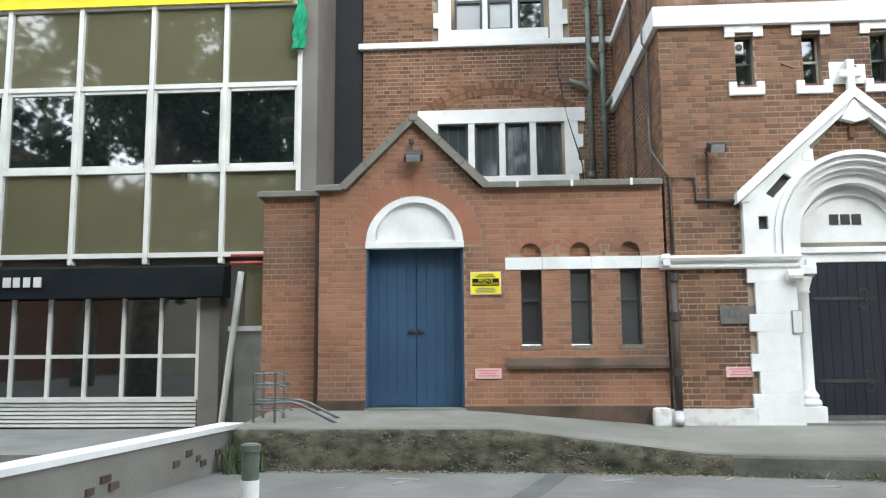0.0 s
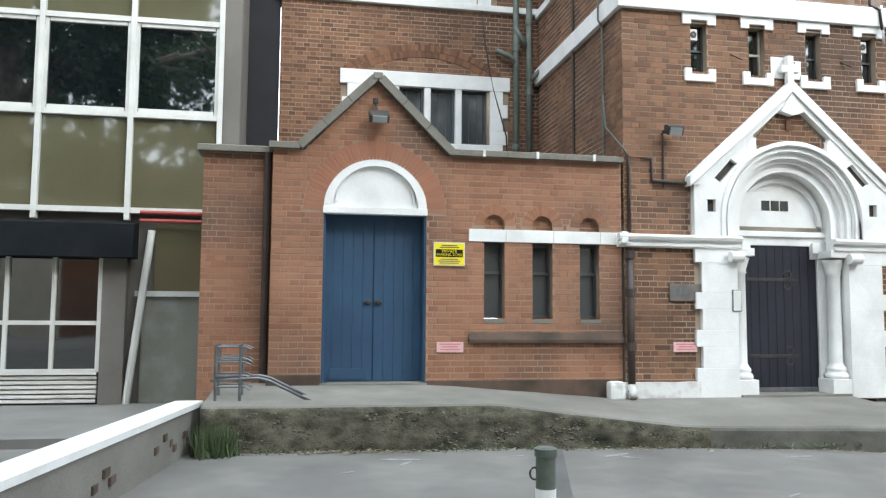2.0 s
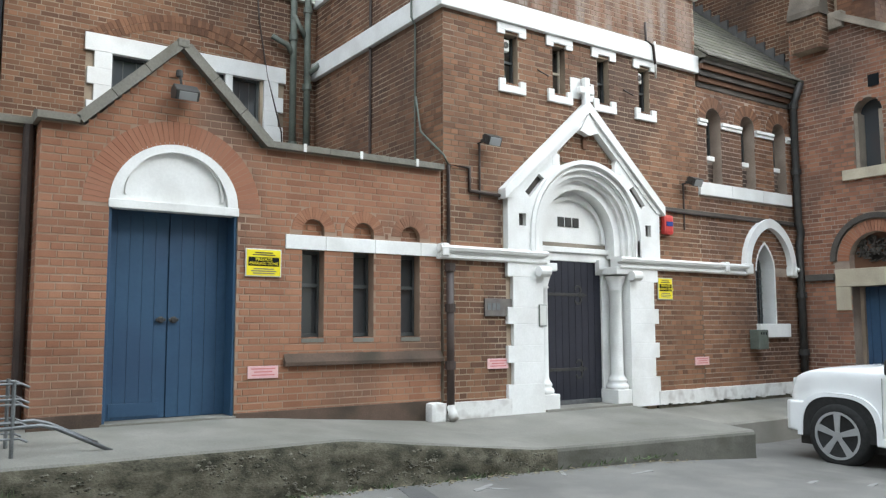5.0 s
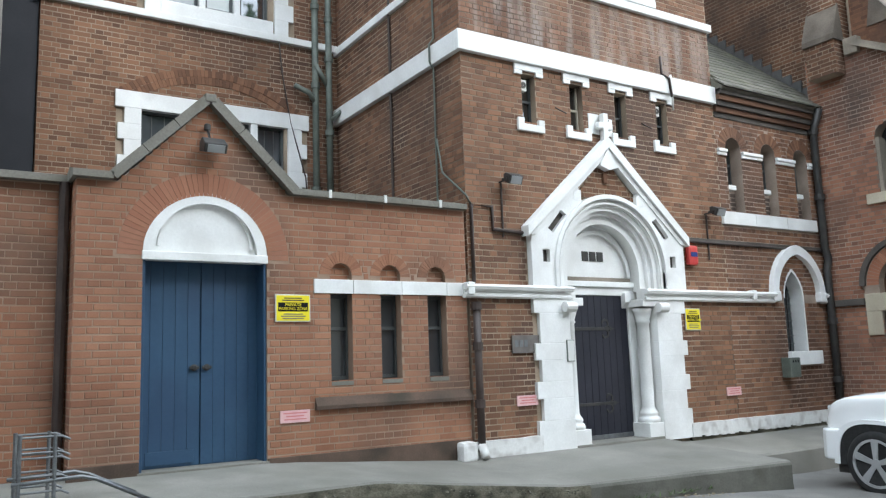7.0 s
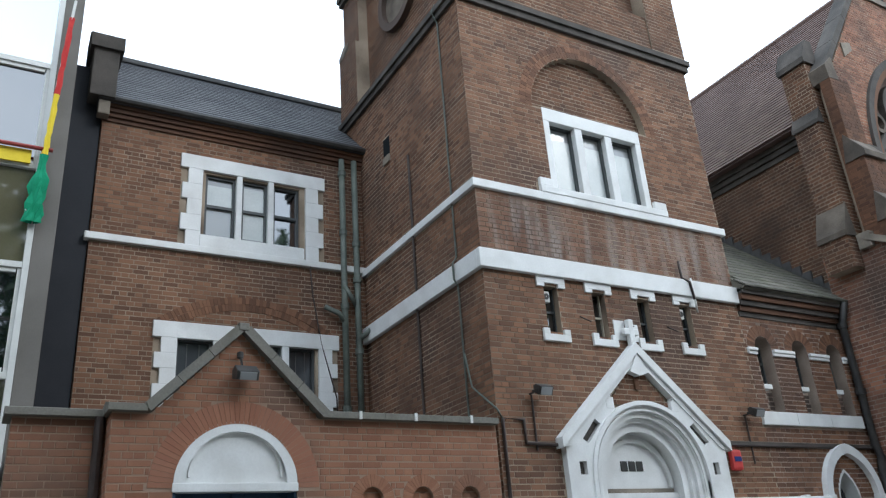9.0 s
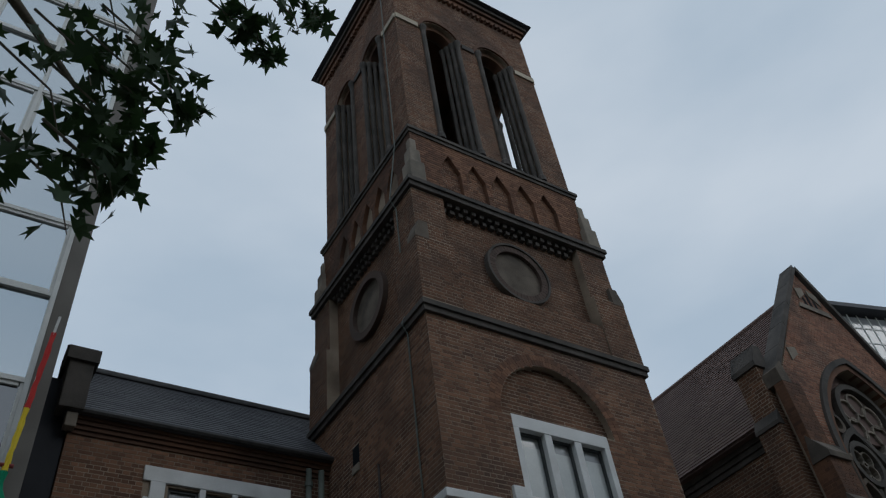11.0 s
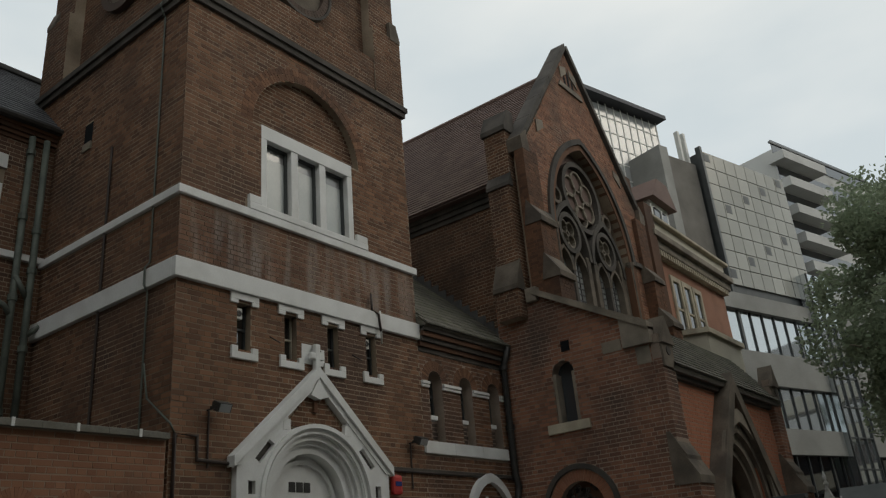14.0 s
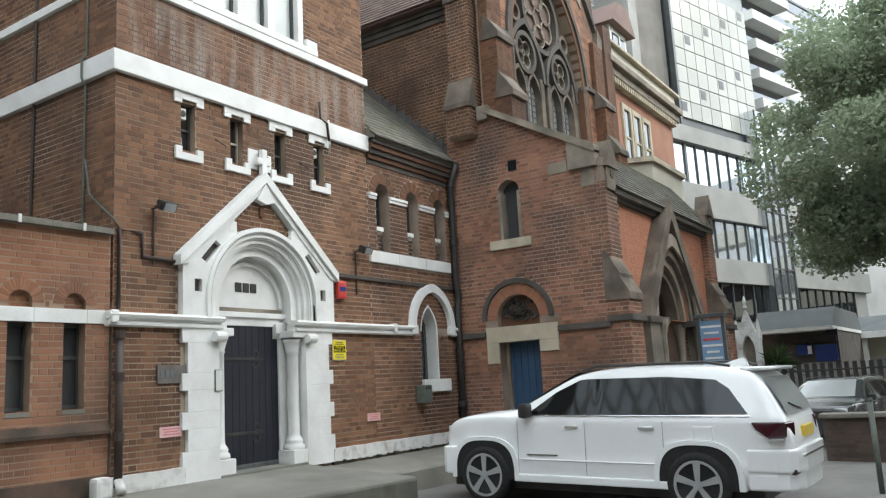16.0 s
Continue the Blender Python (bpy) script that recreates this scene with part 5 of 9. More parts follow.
# string course, hood mould and plinth along the front
def front_trim():
    t = thing("front_string_course", "white painted moulded string course and hood", "moulding", kind="structure", at=(6, 10.4, 2.4))
    for x0, x1 in ((2.45, 4.20), (5.60, 8.62), (9.98, 10.2)):
        bm = bmesh.new()
        prism(bm, [(F + 0.1, 2.335), (F - 0.05, 2.30), (F - 0.09, 2.32), (F - 0.095, 2.355), (F - 0.05, 2.37), (F - 0.05, 2.395), (F - 0.12, 2.41), (F - 0.135, 2.445), (F - 0.115, 2.475), (F + 0.1, 2.49)], x0, x1, "x")
        part("moulding", bm, WHITE, t)
    for x in (2.52, 8.05):
        part("boss", boxes((x - 0.05, x + 0.05, F - 0.13, F, 2.34, 2.5), bevel=0.02), WHITE, t)
    out, inn = pointed(9.3, 2.46, 0.72, 0.84, 12), pointed(9.3, 2.46, 0.58, 0.68, 12)
    bm = bmesh.new()
    ribbon(bm, inn, out, F - 0.1, F + 0.02)
    part("hood", bm, WHITE, t, "white pointed hood mould")
    for x0, x1 in ((8.56, 8.76), (9.86, 10.04)):
        part("hood_stop", boxes((x0, x1, F - 0.11, F + 0.02, 2.33, 2.5), bevel=0.02), WHITE, t)
    bm, grime = bmesh.new(), bmesh.new()
    for x0, x1, z in ((2.36, 3.58, 0.54), (6.4, 10.12, 0.50)):
        n = 40
        for i in range(n):
            a, b = x0 + (x1 - x0) * i / n, x0 + (x1 - x0) * (i + 1) / n
            h = 0.012 * noise.noise((a * 3, 1, 1))
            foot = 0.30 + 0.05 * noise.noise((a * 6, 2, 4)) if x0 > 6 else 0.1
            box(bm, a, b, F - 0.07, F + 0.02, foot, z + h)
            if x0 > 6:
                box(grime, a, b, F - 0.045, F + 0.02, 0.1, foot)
    part("plinth", bm, WHITE_WORN, t, "peeling white painted plinth")
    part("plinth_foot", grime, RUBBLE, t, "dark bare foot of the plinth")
    part("plinth_end", boxes((2.28, 2.5, F - 0.16, F + 0.02, 0.3, 0.56), bevel=0.05), WHITE_WORN, t)


front_trim()


# ---- the link between tower and church ----
def link():
    t = thing("link_building", "narrow red brick link with three round windows", "building", at=(8.9, 11, 0.3))
    xs, ww = (7.78, 8.70, 9.61), 0.38
    holes = [round_top(x, x + ww, 3.78, 4.86, 12) for x in xs]
    lan = [(8.96, 1.5), (9.52, 1.5)] + pointed(9.24, 2.4, 0.28, 0.5, 10)
    outline = rect(XR, 10.25, 0.2, 5.78)
    wall = part("wall", pierced(outline, [*holes, lan], F, F + 0.4), MORTAR_RED, t)
    rings = [round_top(x - 0.2, x + ww + 0.2, 4.86, 4.86, 14) for x in xs]
    brick_wall(brick_cells(rect(XR, 10.25, 0.5, 5.36), [*holes, lan, *rings, rect(7.53, 10.06, 3.56, 3.78), rect(XR, 10.2, 2.3, 2.48), pointed(9.3, 2.46, 0.72, 0.84, 12)]), (0, F, 0), (1, 0, 0), (0, -1, 0), BRICK_RED, wall)
    brick_wall(brick_cells(pointed(9.3, 2.46, 0.58, 0.68, 12), [lan]), (0, F, 0), (1, 0, 0), (0, -1, 0), BRICK_RED, wall)
    for x in xs:
        arch_bricks(x + ww / 2, 4.86, 0.195, 0.385, 0, 180, 22, F, BRICK_RED, t, 0.004)
        w = part("window", boxes((x, x + ww, F + 0.26, F + 0.28, 4.25, 5.06)), GLASS_DARK, t)
        part("frame", boxes((x, x + 0.03, F + 0.22, F + 0.265, 4.25, 4.95), (x + ww - 0.03, x + ww, F + 0.22, F + 0.265, 4.25, 4.95), (x + 0.03, x + ww - 0.03, F + 0.22, F + 0.265, 4.62, 4.66)), FRAME_GREY, w)
        ap = part("apron", boxes((x, x + ww, F + 0.18, F + 0.3, 3.78, 4.2)), MORTAR_RED, w)
        part("sill", boxes((x - 0.01, x + 0.2, F + 0.0, F + 0.24, 4.16, 4.24), bevel=0.01), WHITE, w)
        # dark apron bricks: the shade of the deep recess is in their colour
        brick_wall(brick_cells(rect(x, x + ww, 3.78, 4.16), []), (0, F + 0.18, 0), (1, 0, 0), (0, -1, 0), BRICK_SOOT_SHADE, w)
    bm = bmesh.new()
    for a, b in ((7.56, 7.775), (8.165, 8.695), (9.085, 9.605), (9.995, 10.12)):
        box(bm, a, b, F - 0.035, F + 0.06, 4.72, 4.77, 0.01)
        box(bm, a, b, F - 0.055, F + 0.06, 4.774, 4.83, 0.014)
    pieces("impost_string", bm, WHITE, t, "thin white painted string")
    bm = bmesh.new()
    for a, b in ((7.53, 8.35), (8.354, 9.2), (9.204, 10.06)):
        box(bm, a, b, F - 0.05, F + 0.15, 3.57, 3.78, 0.008)
    pieces("sill_band", bm, WHITE, t, "broad white painted sill band")
    part("string_course", boxes((6.6, 10.15, F - 0.04, F + 0.01, 3.22, 3.30), bevel=0.01), STONE_DARK, t)
    # leaded lancet
    g = part("lancet_window", prism(bmesh.new(), lan, F + 0.25, F + 0.27), GLASS_GREY, t, "leaded lancet window")
    bm = bmesh.new()
    for k in range(1, 4):
        box(bm, 8.96 + 0.14 * k - 0.008, 8.96 + 0.14 * k + 0.008, F + 0.232, F + 0.25, 1.5, 2.78 if k != 2 else 2.88)
    for k in range(1, 10):
        box(bm, 8.99, 9.49, F + 0.232, F + 0.25, 1.5 + 0.13 * k, 1.514 + 0.13 * k)
    part("leading", bm, METAL_DARK, g)
    bm = bmesh.new()
    ribbon(bm, pointed(9.24, 2.4, 0.245, 0.45, 10), pointed(9.24, 2.4, 0.28, 0.5, 10), F - 0.004, F + 0.26)
    box(bm, 9.485, 9.52, F - 0.004, F + 0.26, 1.5, 2.4)
    box(bm, 8.96, 8.975, F + 0.03, F + 0.26, 1.5, 2.4)
    part("lancet_frame", bm, WHITE, g, "white painted stone reveal")
    part("lancet_sill", boxes((8.93, 9.80, F - 0.08, F + 0.24, 1.27, 1.5), bevel=0.012), WHITE, g)
    for k in range(5):
        part("eaves_course", boxes((XR, 10.25 + 0.0, F - 0.02 - 0.04 * k, F + 0.2, 5.36 + 0.09 * k, 5.445 + 0.09 * k)), BRICK_DARK if k % 2 else STONE_DARK, t)
    bm = bmesh.new()
    rows = 20
    for k in range(rows):
        a, b = k / rows, (k + 1.3) / rows
        for i in range(13):
            x0 = XR + 0.25 * (i + (0.5 if k % 2 else 0))
            x1 = min(x0 + 0.243, 10.6)
            if x1 - x0 < 0.03:
                continue
            p = [(x0, F - 0.26 + 3.3 * a, 5.83 + 2.89 * a + 0.02), (x1, F - 0.26 + 3.3 * a, 5.83 + 2.89 * a + 0.02), (x1, F - 0.26 + 3.3 * b, 5.83 + 2.89 * b), (x0, F - 0.26 + 3.3 * b, 5.83 + 2.89 * b)]
            hi, lo = [bm.verts.new(q) for q in p], [bm.verts.new((q[0], q[1], q[2] - 0.03)) for q in p]
            bm.faces.new(hi)
            for e in range(4):
                bm.faces.new((hi[e], hi[(e + 1) % 4], lo[(e + 1) % 4], lo[e]))
    part("slate_covering", bm, SLATE_MOSS, t)["kind"] = "stuff"
    part("roof", prism(bmesh.new(), [(F - 0.24, 5.81), (F + 3.04, 8.68), (F + 3.04, 5.7), (F, 5.7)], XR, 10.6, "x"), SLATE_MOSS, t)
    for k in range(12):
        y0 = F + 0.1 + 0.2 * k
        z0 = 5.83 + (y0 - F + 0.26) * 0.876
        part("stepped_flashing", boxes((10.55, 10.598, y0, y0 + 0.19, z0, z0 + 0.26)), LEAD, t)


link()


# ---- the church ----
def slates_on(p0, p1, q0, q1, rows, cols, material, parent, name="slate_covering"):
    """Courses of slates on a slope: p0-p1 along the eaves, q0-q1 along the top."""
    p0, p1, q0, q1 = (Vector(v) for v in (p0, p1, q0, q1))
    up = (p1 - p0).cross(q0 - p0).normalized()
    if up.z < 0:
        up = -up
    verts, faces = [], []
    for k in range(rows):
        a, b = k / rows, min((k + 1.25) / rows, 1.0)
        for i in range(cols + 1):
            s0 = max(0.0, (i - (0.5 if k % 2 else 0)) / cols)
            s1 = min(1.0, (i + 0.97 - (0.5 if k % 2 else 0)) / cols)
            if s1 - s0 < 0.1 / cols:
                continue
            def at(s, r):
                return p0.lerp(p1, s).lerp(q0.lerp(q1, s), r)
            n = len(verts)
            for s, r, h in ((s0, a, 0.035), (s1, a, 0.035), (s1, b, 0.012), (s0, b, 0.012), (s0, a, 0.0), (s1, a, 0.0)):
                verts.append(at(s, r) + up * h)
            faces += [(n, n + 1, n + 2, n + 3), (n + 4, n + 5, n + 1, n)]
    me = bpy.data.meshes.new(name)
    me.from_pydata(verts, [], faces)
    me.materials.append(material)
    ob = under(new(name, me), parent)
    ob["kind"], ob["label"] = "stuff", "overlapping roof slates"
    return ob


def church():
    t = thing("church", "gothic dark red brick church with rose window", "church", at=(13.4, 10, 0))
    CX = 13.45
    gy = 9.5
    # west gable wall
    big = [(CX - 1.85, 6.9), (CX + 1.85, 6.9)] + pointed(CX, 8.7, 1.85, 2.65, 14)
    outline = [(10.5, -0.3), (16.5, -0.3), (16.5, 10.3), (CX, 14.35), (10.5, 10.3)]
    wall = part("gable_wall", pierced(outline, [big], gy, gy + 0.28), MORTAR_DARK, t)
    brick_wall(brick_cells([(10.5, 6.0), (16.5, 6.0), (16.5, 10.3), (CX, 14.35), (10.5, 10.3)], [[(CX - 2.15, 6.0), (CX + 2.15, 6.0)] + pointed(CX, 8.7, 2.15, 2.95, 14)]), (0, gy, 0), (1, 0, 0), (0, -1, 0), BRICK_CHURCH, wall)
    for k, (a, b) in enumerate(((1.85, 2.0), (2.0, 2.15))):
        bm = bmesh.new()
        ribbon(bm, pointed(CX, 8.7, a, a + 0.8, 16), pointed(CX, 8.7, b, b + 0.8, 16), gy - 0.02 - 0.05 * k, gy + 0.2)
        part("window_arch", bm, STONE_DARK if k else BRICK_DARK, t, "moulded stone arch")
    for s in (-1, 1):
        for k, (r, dd) in enumerate(((0.07, 0.1), (0.06, 0.28))):
            part("window_shaft", lathe(bmesh.new(), CX + s * (1.92 - 0.13 * k), gy + dd - 0.08, [(r * 1.5, 6.9), (r, 7.0), (r, 8.55), (r * 1.7, 8.68), (r * 1.7, 8.75)], 10), STONE_SOOT, t)
        part("window_jamb", boxes((min(CX + s * 1.835, CX + s * 2.15), max(CX + s * 1.835, CX + s * 2.15), gy - 0.03, gy + 0.2, 6.5, 8.7)), BRICK_DARK, t)
        part("string_course", boxes((min(CX + s * 2.15, CX + s * 2.95), max(CX + s * 2.15, CX + s * 2.95), gy - 0.08, gy + 0.02, 8.72, 8.84)), STONE_DARK, t)
    # tracery
    ty = gy + 0.28
    g = part("rose_window", prism(bmesh.new(), big, ty + 0.1, ty + 0.12), GLASS_DARK, t, "dark leaded glass behind stone tracery")
    def ring(cx, cz, r0, r1, n=28, d=0.14):
        return ribbon(bmesh.new(), arc(cx, cz, r0, 0, 360, n), arc(cx, cz, r1, 0, 360, n), ty - d, ty + 0.1)
    part("tracery_ring", ring(CX, 10.05, 0.84, 0.97), STONE_DARK, g)
    for k in range(6):
        a = radians(60 * k + 30)
        part("tracery_lobe", ring(CX + 0.48 * math.cos(a), 10.05 + 0.48 * math.sin(a), 0.25, 0.30, 16, 0.06), STONE, g)
    for s in (-1, 1):
        c = CX + s * 0.92
        part("tracery_ring", ring(c, 8.85, 0.40, 0.52, 24, 0.13), STONE_DARK, g)
        for k in range(4):
            a = radians(90 * k + 45)
            part("tracery_lobe", ring(c + 0.22 * math.cos(a), 8.85 + 0.22 * math.sin(a), 0.145, 0.185, 14, 0.06), STONE, g)
        part("sub_arch", ribbon(bmesh.new(), pointed(c, 8.3, 0.78, 1.24, 12), pointed(c, 8.3, 0.90, 1.4, 12), ty - 0.155, ty + 0.1), STONE_DARK, g)
        part("small_ring", ring(CX + s * 1.28, 9.75, 0.16, 0.25, 16, 0.11), STONE_SOOT, g)
        for q in (-1, 1):
            part("light_arch", ribbon(bmesh.new(), pointed(c + q * 0.36, 7.9, 0.29, 0.48, 8), pointed(c + q * 0.36, 7.9, 0.36, 0.58, 8), ty - 0.1, ty + 0.1), STONE_SOOT, g)
        part("mullion", boxes((c - 0.06, c + 0.06, ty - 0.092, ty + 0.09, 6.9, 8.3), bevel=0.02), STONE_DARK, g)
        for e in (-0.75, 0.75):
            part("mullion", boxes((c + e - (0.3 if e * s > 0 and s < 0 else 0.1), c + e + (0.3 if e * s > 0 and s > 0 else 0.1), ty - (0.12 if e * s > 0 else 0.126 + 0.004 * s), ty + 0.095, 6.9, 8.8 if e * s > 0 else 8.4), bevel=0.02), STONE_SOOT, g)
        for q in (-0.36, 0.36):
            pane = part("light_pane", boxes((c + q - 0.3, c + q + 0.3, ty + 0.06, ty + 0.08, 6.9, 8.36)), GLASS_PALE, g, "pale leaded glass")
            for k in range(9):
                part("glazing_bar", boxes((c + q - 0.26, c + q + 0.26, ty + 0.04, ty + 0.062, 6.98 + 0.15 * k, 7.0 + 0.15 * k)), LEAD, pane)
            for k in (-0.09, 0.09):
                part("glazing_bar", boxes((c + q + k - 0.012, c + q + k + 0.012, ty + 0.035, ty + 0.064, 6.9, 8.25)), LEAD, pane)
    # a blind gablet of three narrow slits under the apex
    part("apex_string", prism(bmesh.new(), [(CX - 0.62, 13.05), (CX + 0.62, 13.05), (CX + 0.55, 13.2), (CX - 0.55, 13.2)], gy - 0.05, gy + 0.02), STONE, t)
    for k, x in enumerate((CX - 0.2, CX, CX + 0.2)):
        top = 13.75 if k == 1 else 13.55
        # flat black strips paint the dark inside of the slits
        part("apex_slit", prism(bmesh.new(), [(x - 0.05, 13.25), (x + 0.05, 13.25), (x + 0.05, top - 0.1), (x, top), (x - 0.05, top - 0.1)], gy - 0.008, gy + 0.02), BLACK, t, "flat black strip for a narrow dark slit")
    # raking copings and kneelers
    for s in (-1, 1):
        for k in range(5):
            a, b = k / 5, (k + 0.985) / 5
            p, q = (CX + s * 3.1 * (1 - a), 10.3 + 4.15 * a), (CX + s * 3.1 * (1 - b), 10.3 + 4.15 * b)
            part("gable_coping", prism(bmesh.new(), [p, q, (q[0] + s * 0.06, q[1] + 0.15), (p[0] + s * 0.06, p[1] + 0.15)], gy - 0.1, gy + 0.3), STONE_DARK, t)
        part("kneeler", prism(bmesh.new(), [(CX + s * 2.85, 10.15), (CX + s * 3.15, 10.15), (CX + s * 3.18, 10.45), (CX + s * 2.9, 10.7)], gy - 0.13, gy + 0.32), STONE_SOOT, t)
        for a in (0.28, 0.86):
            x, z = CX + s * 3.0 * (1 - a), 10.2 + 4.1 * a
            part("gable_stone", prism(bmesh.new(), [(x, z - 0.35), (x, z), (x - s * 0.33, z + 0.1), (x - s * 0.33, z - 0.1)], gy - 0.03, gy + 0.02), STONE, t)
        # corner buttresses with sloping set-offs
        bx = CX + s * 2.84
        for y0, z0, z1 in ((gy - 0.55, 5.6, 7.1), (gy - 0.3, 7.1, 8.4), (gy - 0.12, 8.4, 10.2)):
            b = part("buttress", boxes((bx - 0.3, bx + 0.3, y0, gy + 0.1, z0, z1)), BRICK_DARK, t)
            brick_wall(brick_cells(rect(bx - 0.3, bx + 0.3, max(z0, 5.6), z1), []), (0, y0, 0), (1, 0, 0), (0, -1, 0), BRICK_DARK, b)
            brick_wall(brick_cells(rect(y0, gy + 0.1, max(z0, 5.6), z1), []), (bx - 0.3, 0, 0), (0, 1, 0), (-1, 0, 0), BRICK_DARK, b)
        for y0, z in ((gy - 0.55, 7.1), (gy - 0.3, 8.4)):
            part("set_off", prism(bmesh.new(), [(y0 - 0.06, z - 0.08), (y0 - 0.06, z + 0.04), (y0 + 0.26, z + 0.5), (y0 + 0.36, z - 0.08)], bx - 0.33, bx + 0.33, "x"), STONE_SOOT, t, "sloping stone buttress set-off")
    # side buttress and turret of the nave corner
    for x0, z0, z1 in ((9.98, 6.3, 7.0), (10.16, 7.0, 9.4), (10.24, 9.4, 10.75)):
        b = part("buttress", boxes((x0, 10.5, gy + 0.25, gy + 0.8, z0, z1)), MORTAR_DARK, t)
        if z0 > 6:
            brick_wall(brick_cells(rect(x0, 10.5, z0, z1), []), (0, gy + 0.25, 0), (1, 0, 0), (0, -1, 0), BRICK_DARK, b)
            brick_wall(brick_cells(rect(gy + 0.25, gy + 0.8, z0, z1), []), (x0, 0, 0), (0, 1, 0), (-1, 0, 0), BRICK_DARK, b)
    part("set_off", prism(bmesh.new(), [(9.94, 6.9), (9.94, 7.0), (10.17, 7.6), (10.25, 6.9)], gy + 0.22, gy + 0.83), STONE_SOOT, t)
    part("set_off", prism(bmesh.new(), [(10.12, 9.32), (10.12, 9.4), (10.25, 9.68), (10.3, 9.32)], gy + 0.22, gy + 0.83), STONE_DARK, t)
    part("turret_cap", prism(bmesh.new(), [(10.18, 10.72), (10.18, 10.84), (10.4, 11.3), (10.6, 11.3), (10.6, 10.72)], gy + 0.2, gy + 0.85), STONE_DARK, t, "weathered stone turret cap")
    # nave walls and roof
    nw = part("nave_wall", boxes((10.6, 11.0, gy + 0.28, 34, 0, 9.6), (15.9, 16.3, gy + 0.28, 34, 0, 9.6)), MORTAR_DARK, t)
    brick_wall(brick_cells(rect(gy + 0.6, 20, 5.5, 9.4), []), (10.6, 0, 0), (0, 1, 0), (-1, 0, 0), BRICK_DARK, nw)
    for k in range(4):
        part("eaves_course", boxes((10.56 - 0.045 * k, 10.7, gy + 0.9, 34, 9.2 + 0.12 * k, 9.31 + 0.12 * k)), STONE_DARK, t)
    part("roof", prism(bmesh.new(), [(10.3, 9.55), (CX, 13.85), (16.6, 9.55)], gy + 0.28, 34), TILE, t)
    slates_on((10.3, gy + 0.31, 9.6), (10.3, 26, 9.6), (CX, gy + 0.31, 13.9), (CX, 26, 13.9), 40, 60, TILE, t, "tile_covering")
    part("ridge", tube(bmesh.new(), [(CX, gy + 0.5, 13.9), (CX, 34, 13.9)], 0.09), TILE, t)
    # narthex: the side wall with the blue door
    sx, fy = 10.25, 7.3
    door = [(8.70, 0.2), (9.56, 0.2), (9.56, 2.12), (8.70, 2.12)]
    lun = round_top(8.66, 9.58, 2.38, 2.56, 14)
    win = round_top(8.90, 9.38, 4.1, 5.05, 12)
    outline = [(fy, -0.3), (10.5, -0.3), (10.5, 6.75), (9.5, 6.75), (fy, 5.5)]
    wall = part("narthex_wall", pierced(outline, [door, lun, win], sx, sx + 0.5, "x"), MORTAR_RED, t)
    ringb = round_top(8.35, 9.89, 2.56, 2.56, 16)
    brick_wall(brick_cells(outline, [door, lun, win, ringb, rect(8.28, 9.84, 2.08, 2.56)]), (sx, 0, 0), (0, 1, 0), (-1, 0, 0), BRICK_CHURCH, wall)
    bm = bmesh.new()
    for k in range(32):
        b0, b1 = 180 * k / 32, 180 * (k + 0.86) / 32
        p = [(9.12 + r * math.cos(radians(b)), 2.56 + r * math.sin(radians(b))) for r, b in ((0.46, b0), (0.66, b0), (0.66, b1), (0.46, b1))]
        prism(bm, p, sx - 0.012, sx + 0.02, "x")
    part("brick_arch", bm, BRICK_ARCH, t)
    part("hood", ribbon(bmesh.new(), arc(9.12, 2.56, 0.68, 0, 180, 24), arc(9.12, 2.56, 0.77, 0, 180, 24), sx - 0.06, sx + 0.02, "x"), STONE_DARK, t)
    part("lunette", prism(bmesh.new(), lun, sx + 0.16, sx + 0.2, "x"), BRICK_DARK, t)
    bm = bmesh.new()
    rnd = random.Random(8)
    for k in range(60):
        a, r = rnd.uniform(4, 176), rnd.uniform(0.04, 0.41)
        cy, cz = 9.12 + r * math.cos(radians(a)), 2.56 + r * math.sin(radians(a))
        ribbon(bm, arc(cy, cz, 0.028, 0, 300, 8), arc(cy, cz, 0.05, 0, 300, 8), sx + 0.11, sx + 0.17, "x")
    part("carving", bm, STONE_DARK, t, "dark carved foliage in the arch")
    part("lintel", boxes((sx - 0.03, sx + 0.2, 8.29, 9.83, 2.12, 2.42), (sx - 0.03, sx + 0.2, 8.29, 8.69, 1.9, 2.12), (sx - 0.03, sx + 0.2, 9.57, 9.83, 1.72, 2.12), bevel=0.012), STONE_PALE, t, "pale stone lintel")
    d = part("door", boxes((sx + 0.33, sx + 0.38, 8.68, 9.58, 0.1, 2.14)), BLUE, t, "closed dark blue side door")
    for k in range(6):
        part("plank", boxes((sx + 0.31, sx + 0.332, 8.69 + 0.148 * k, 8.69 + 0.148 * k + 0.142, 0.12, 2.1), bevel=0.004), BLUE, d)
    w = part("window", prism(bmesh.new(), win, sx + 0.24, sx + 0.26, "x"), GLASS_GREY, t)
    part("sill", boxes((sx - 0.06, sx + 0.2, 8.70, 9.60, 3.92, 4.1), bevel=0.012), STONE_PALE, w)
    part("jamb_stone", boxes((sx + 0.02, sx + 0.24, 8.90, 8.97, 4.1, 5.05), (sx + 0.02, sx + 0.24, 9.32, 9.38, 4.1, 5.05)), STONE, w)
    # flat black block for the dark inside of the vent
    part("vent", boxes((sx - 0.02, sx + 0.05, 8.92, 9.1, 5.45, 5.65)), BLACK, t)
    for y0, y1 in ((fy - 0.07, 8.28), (9.84, 10.45)):
        part("string_course", boxes((sx - 0.07, sx + 0.02, y0, y1, 2.24, 2.35), bevel=0.012), STONE_DARK, t)
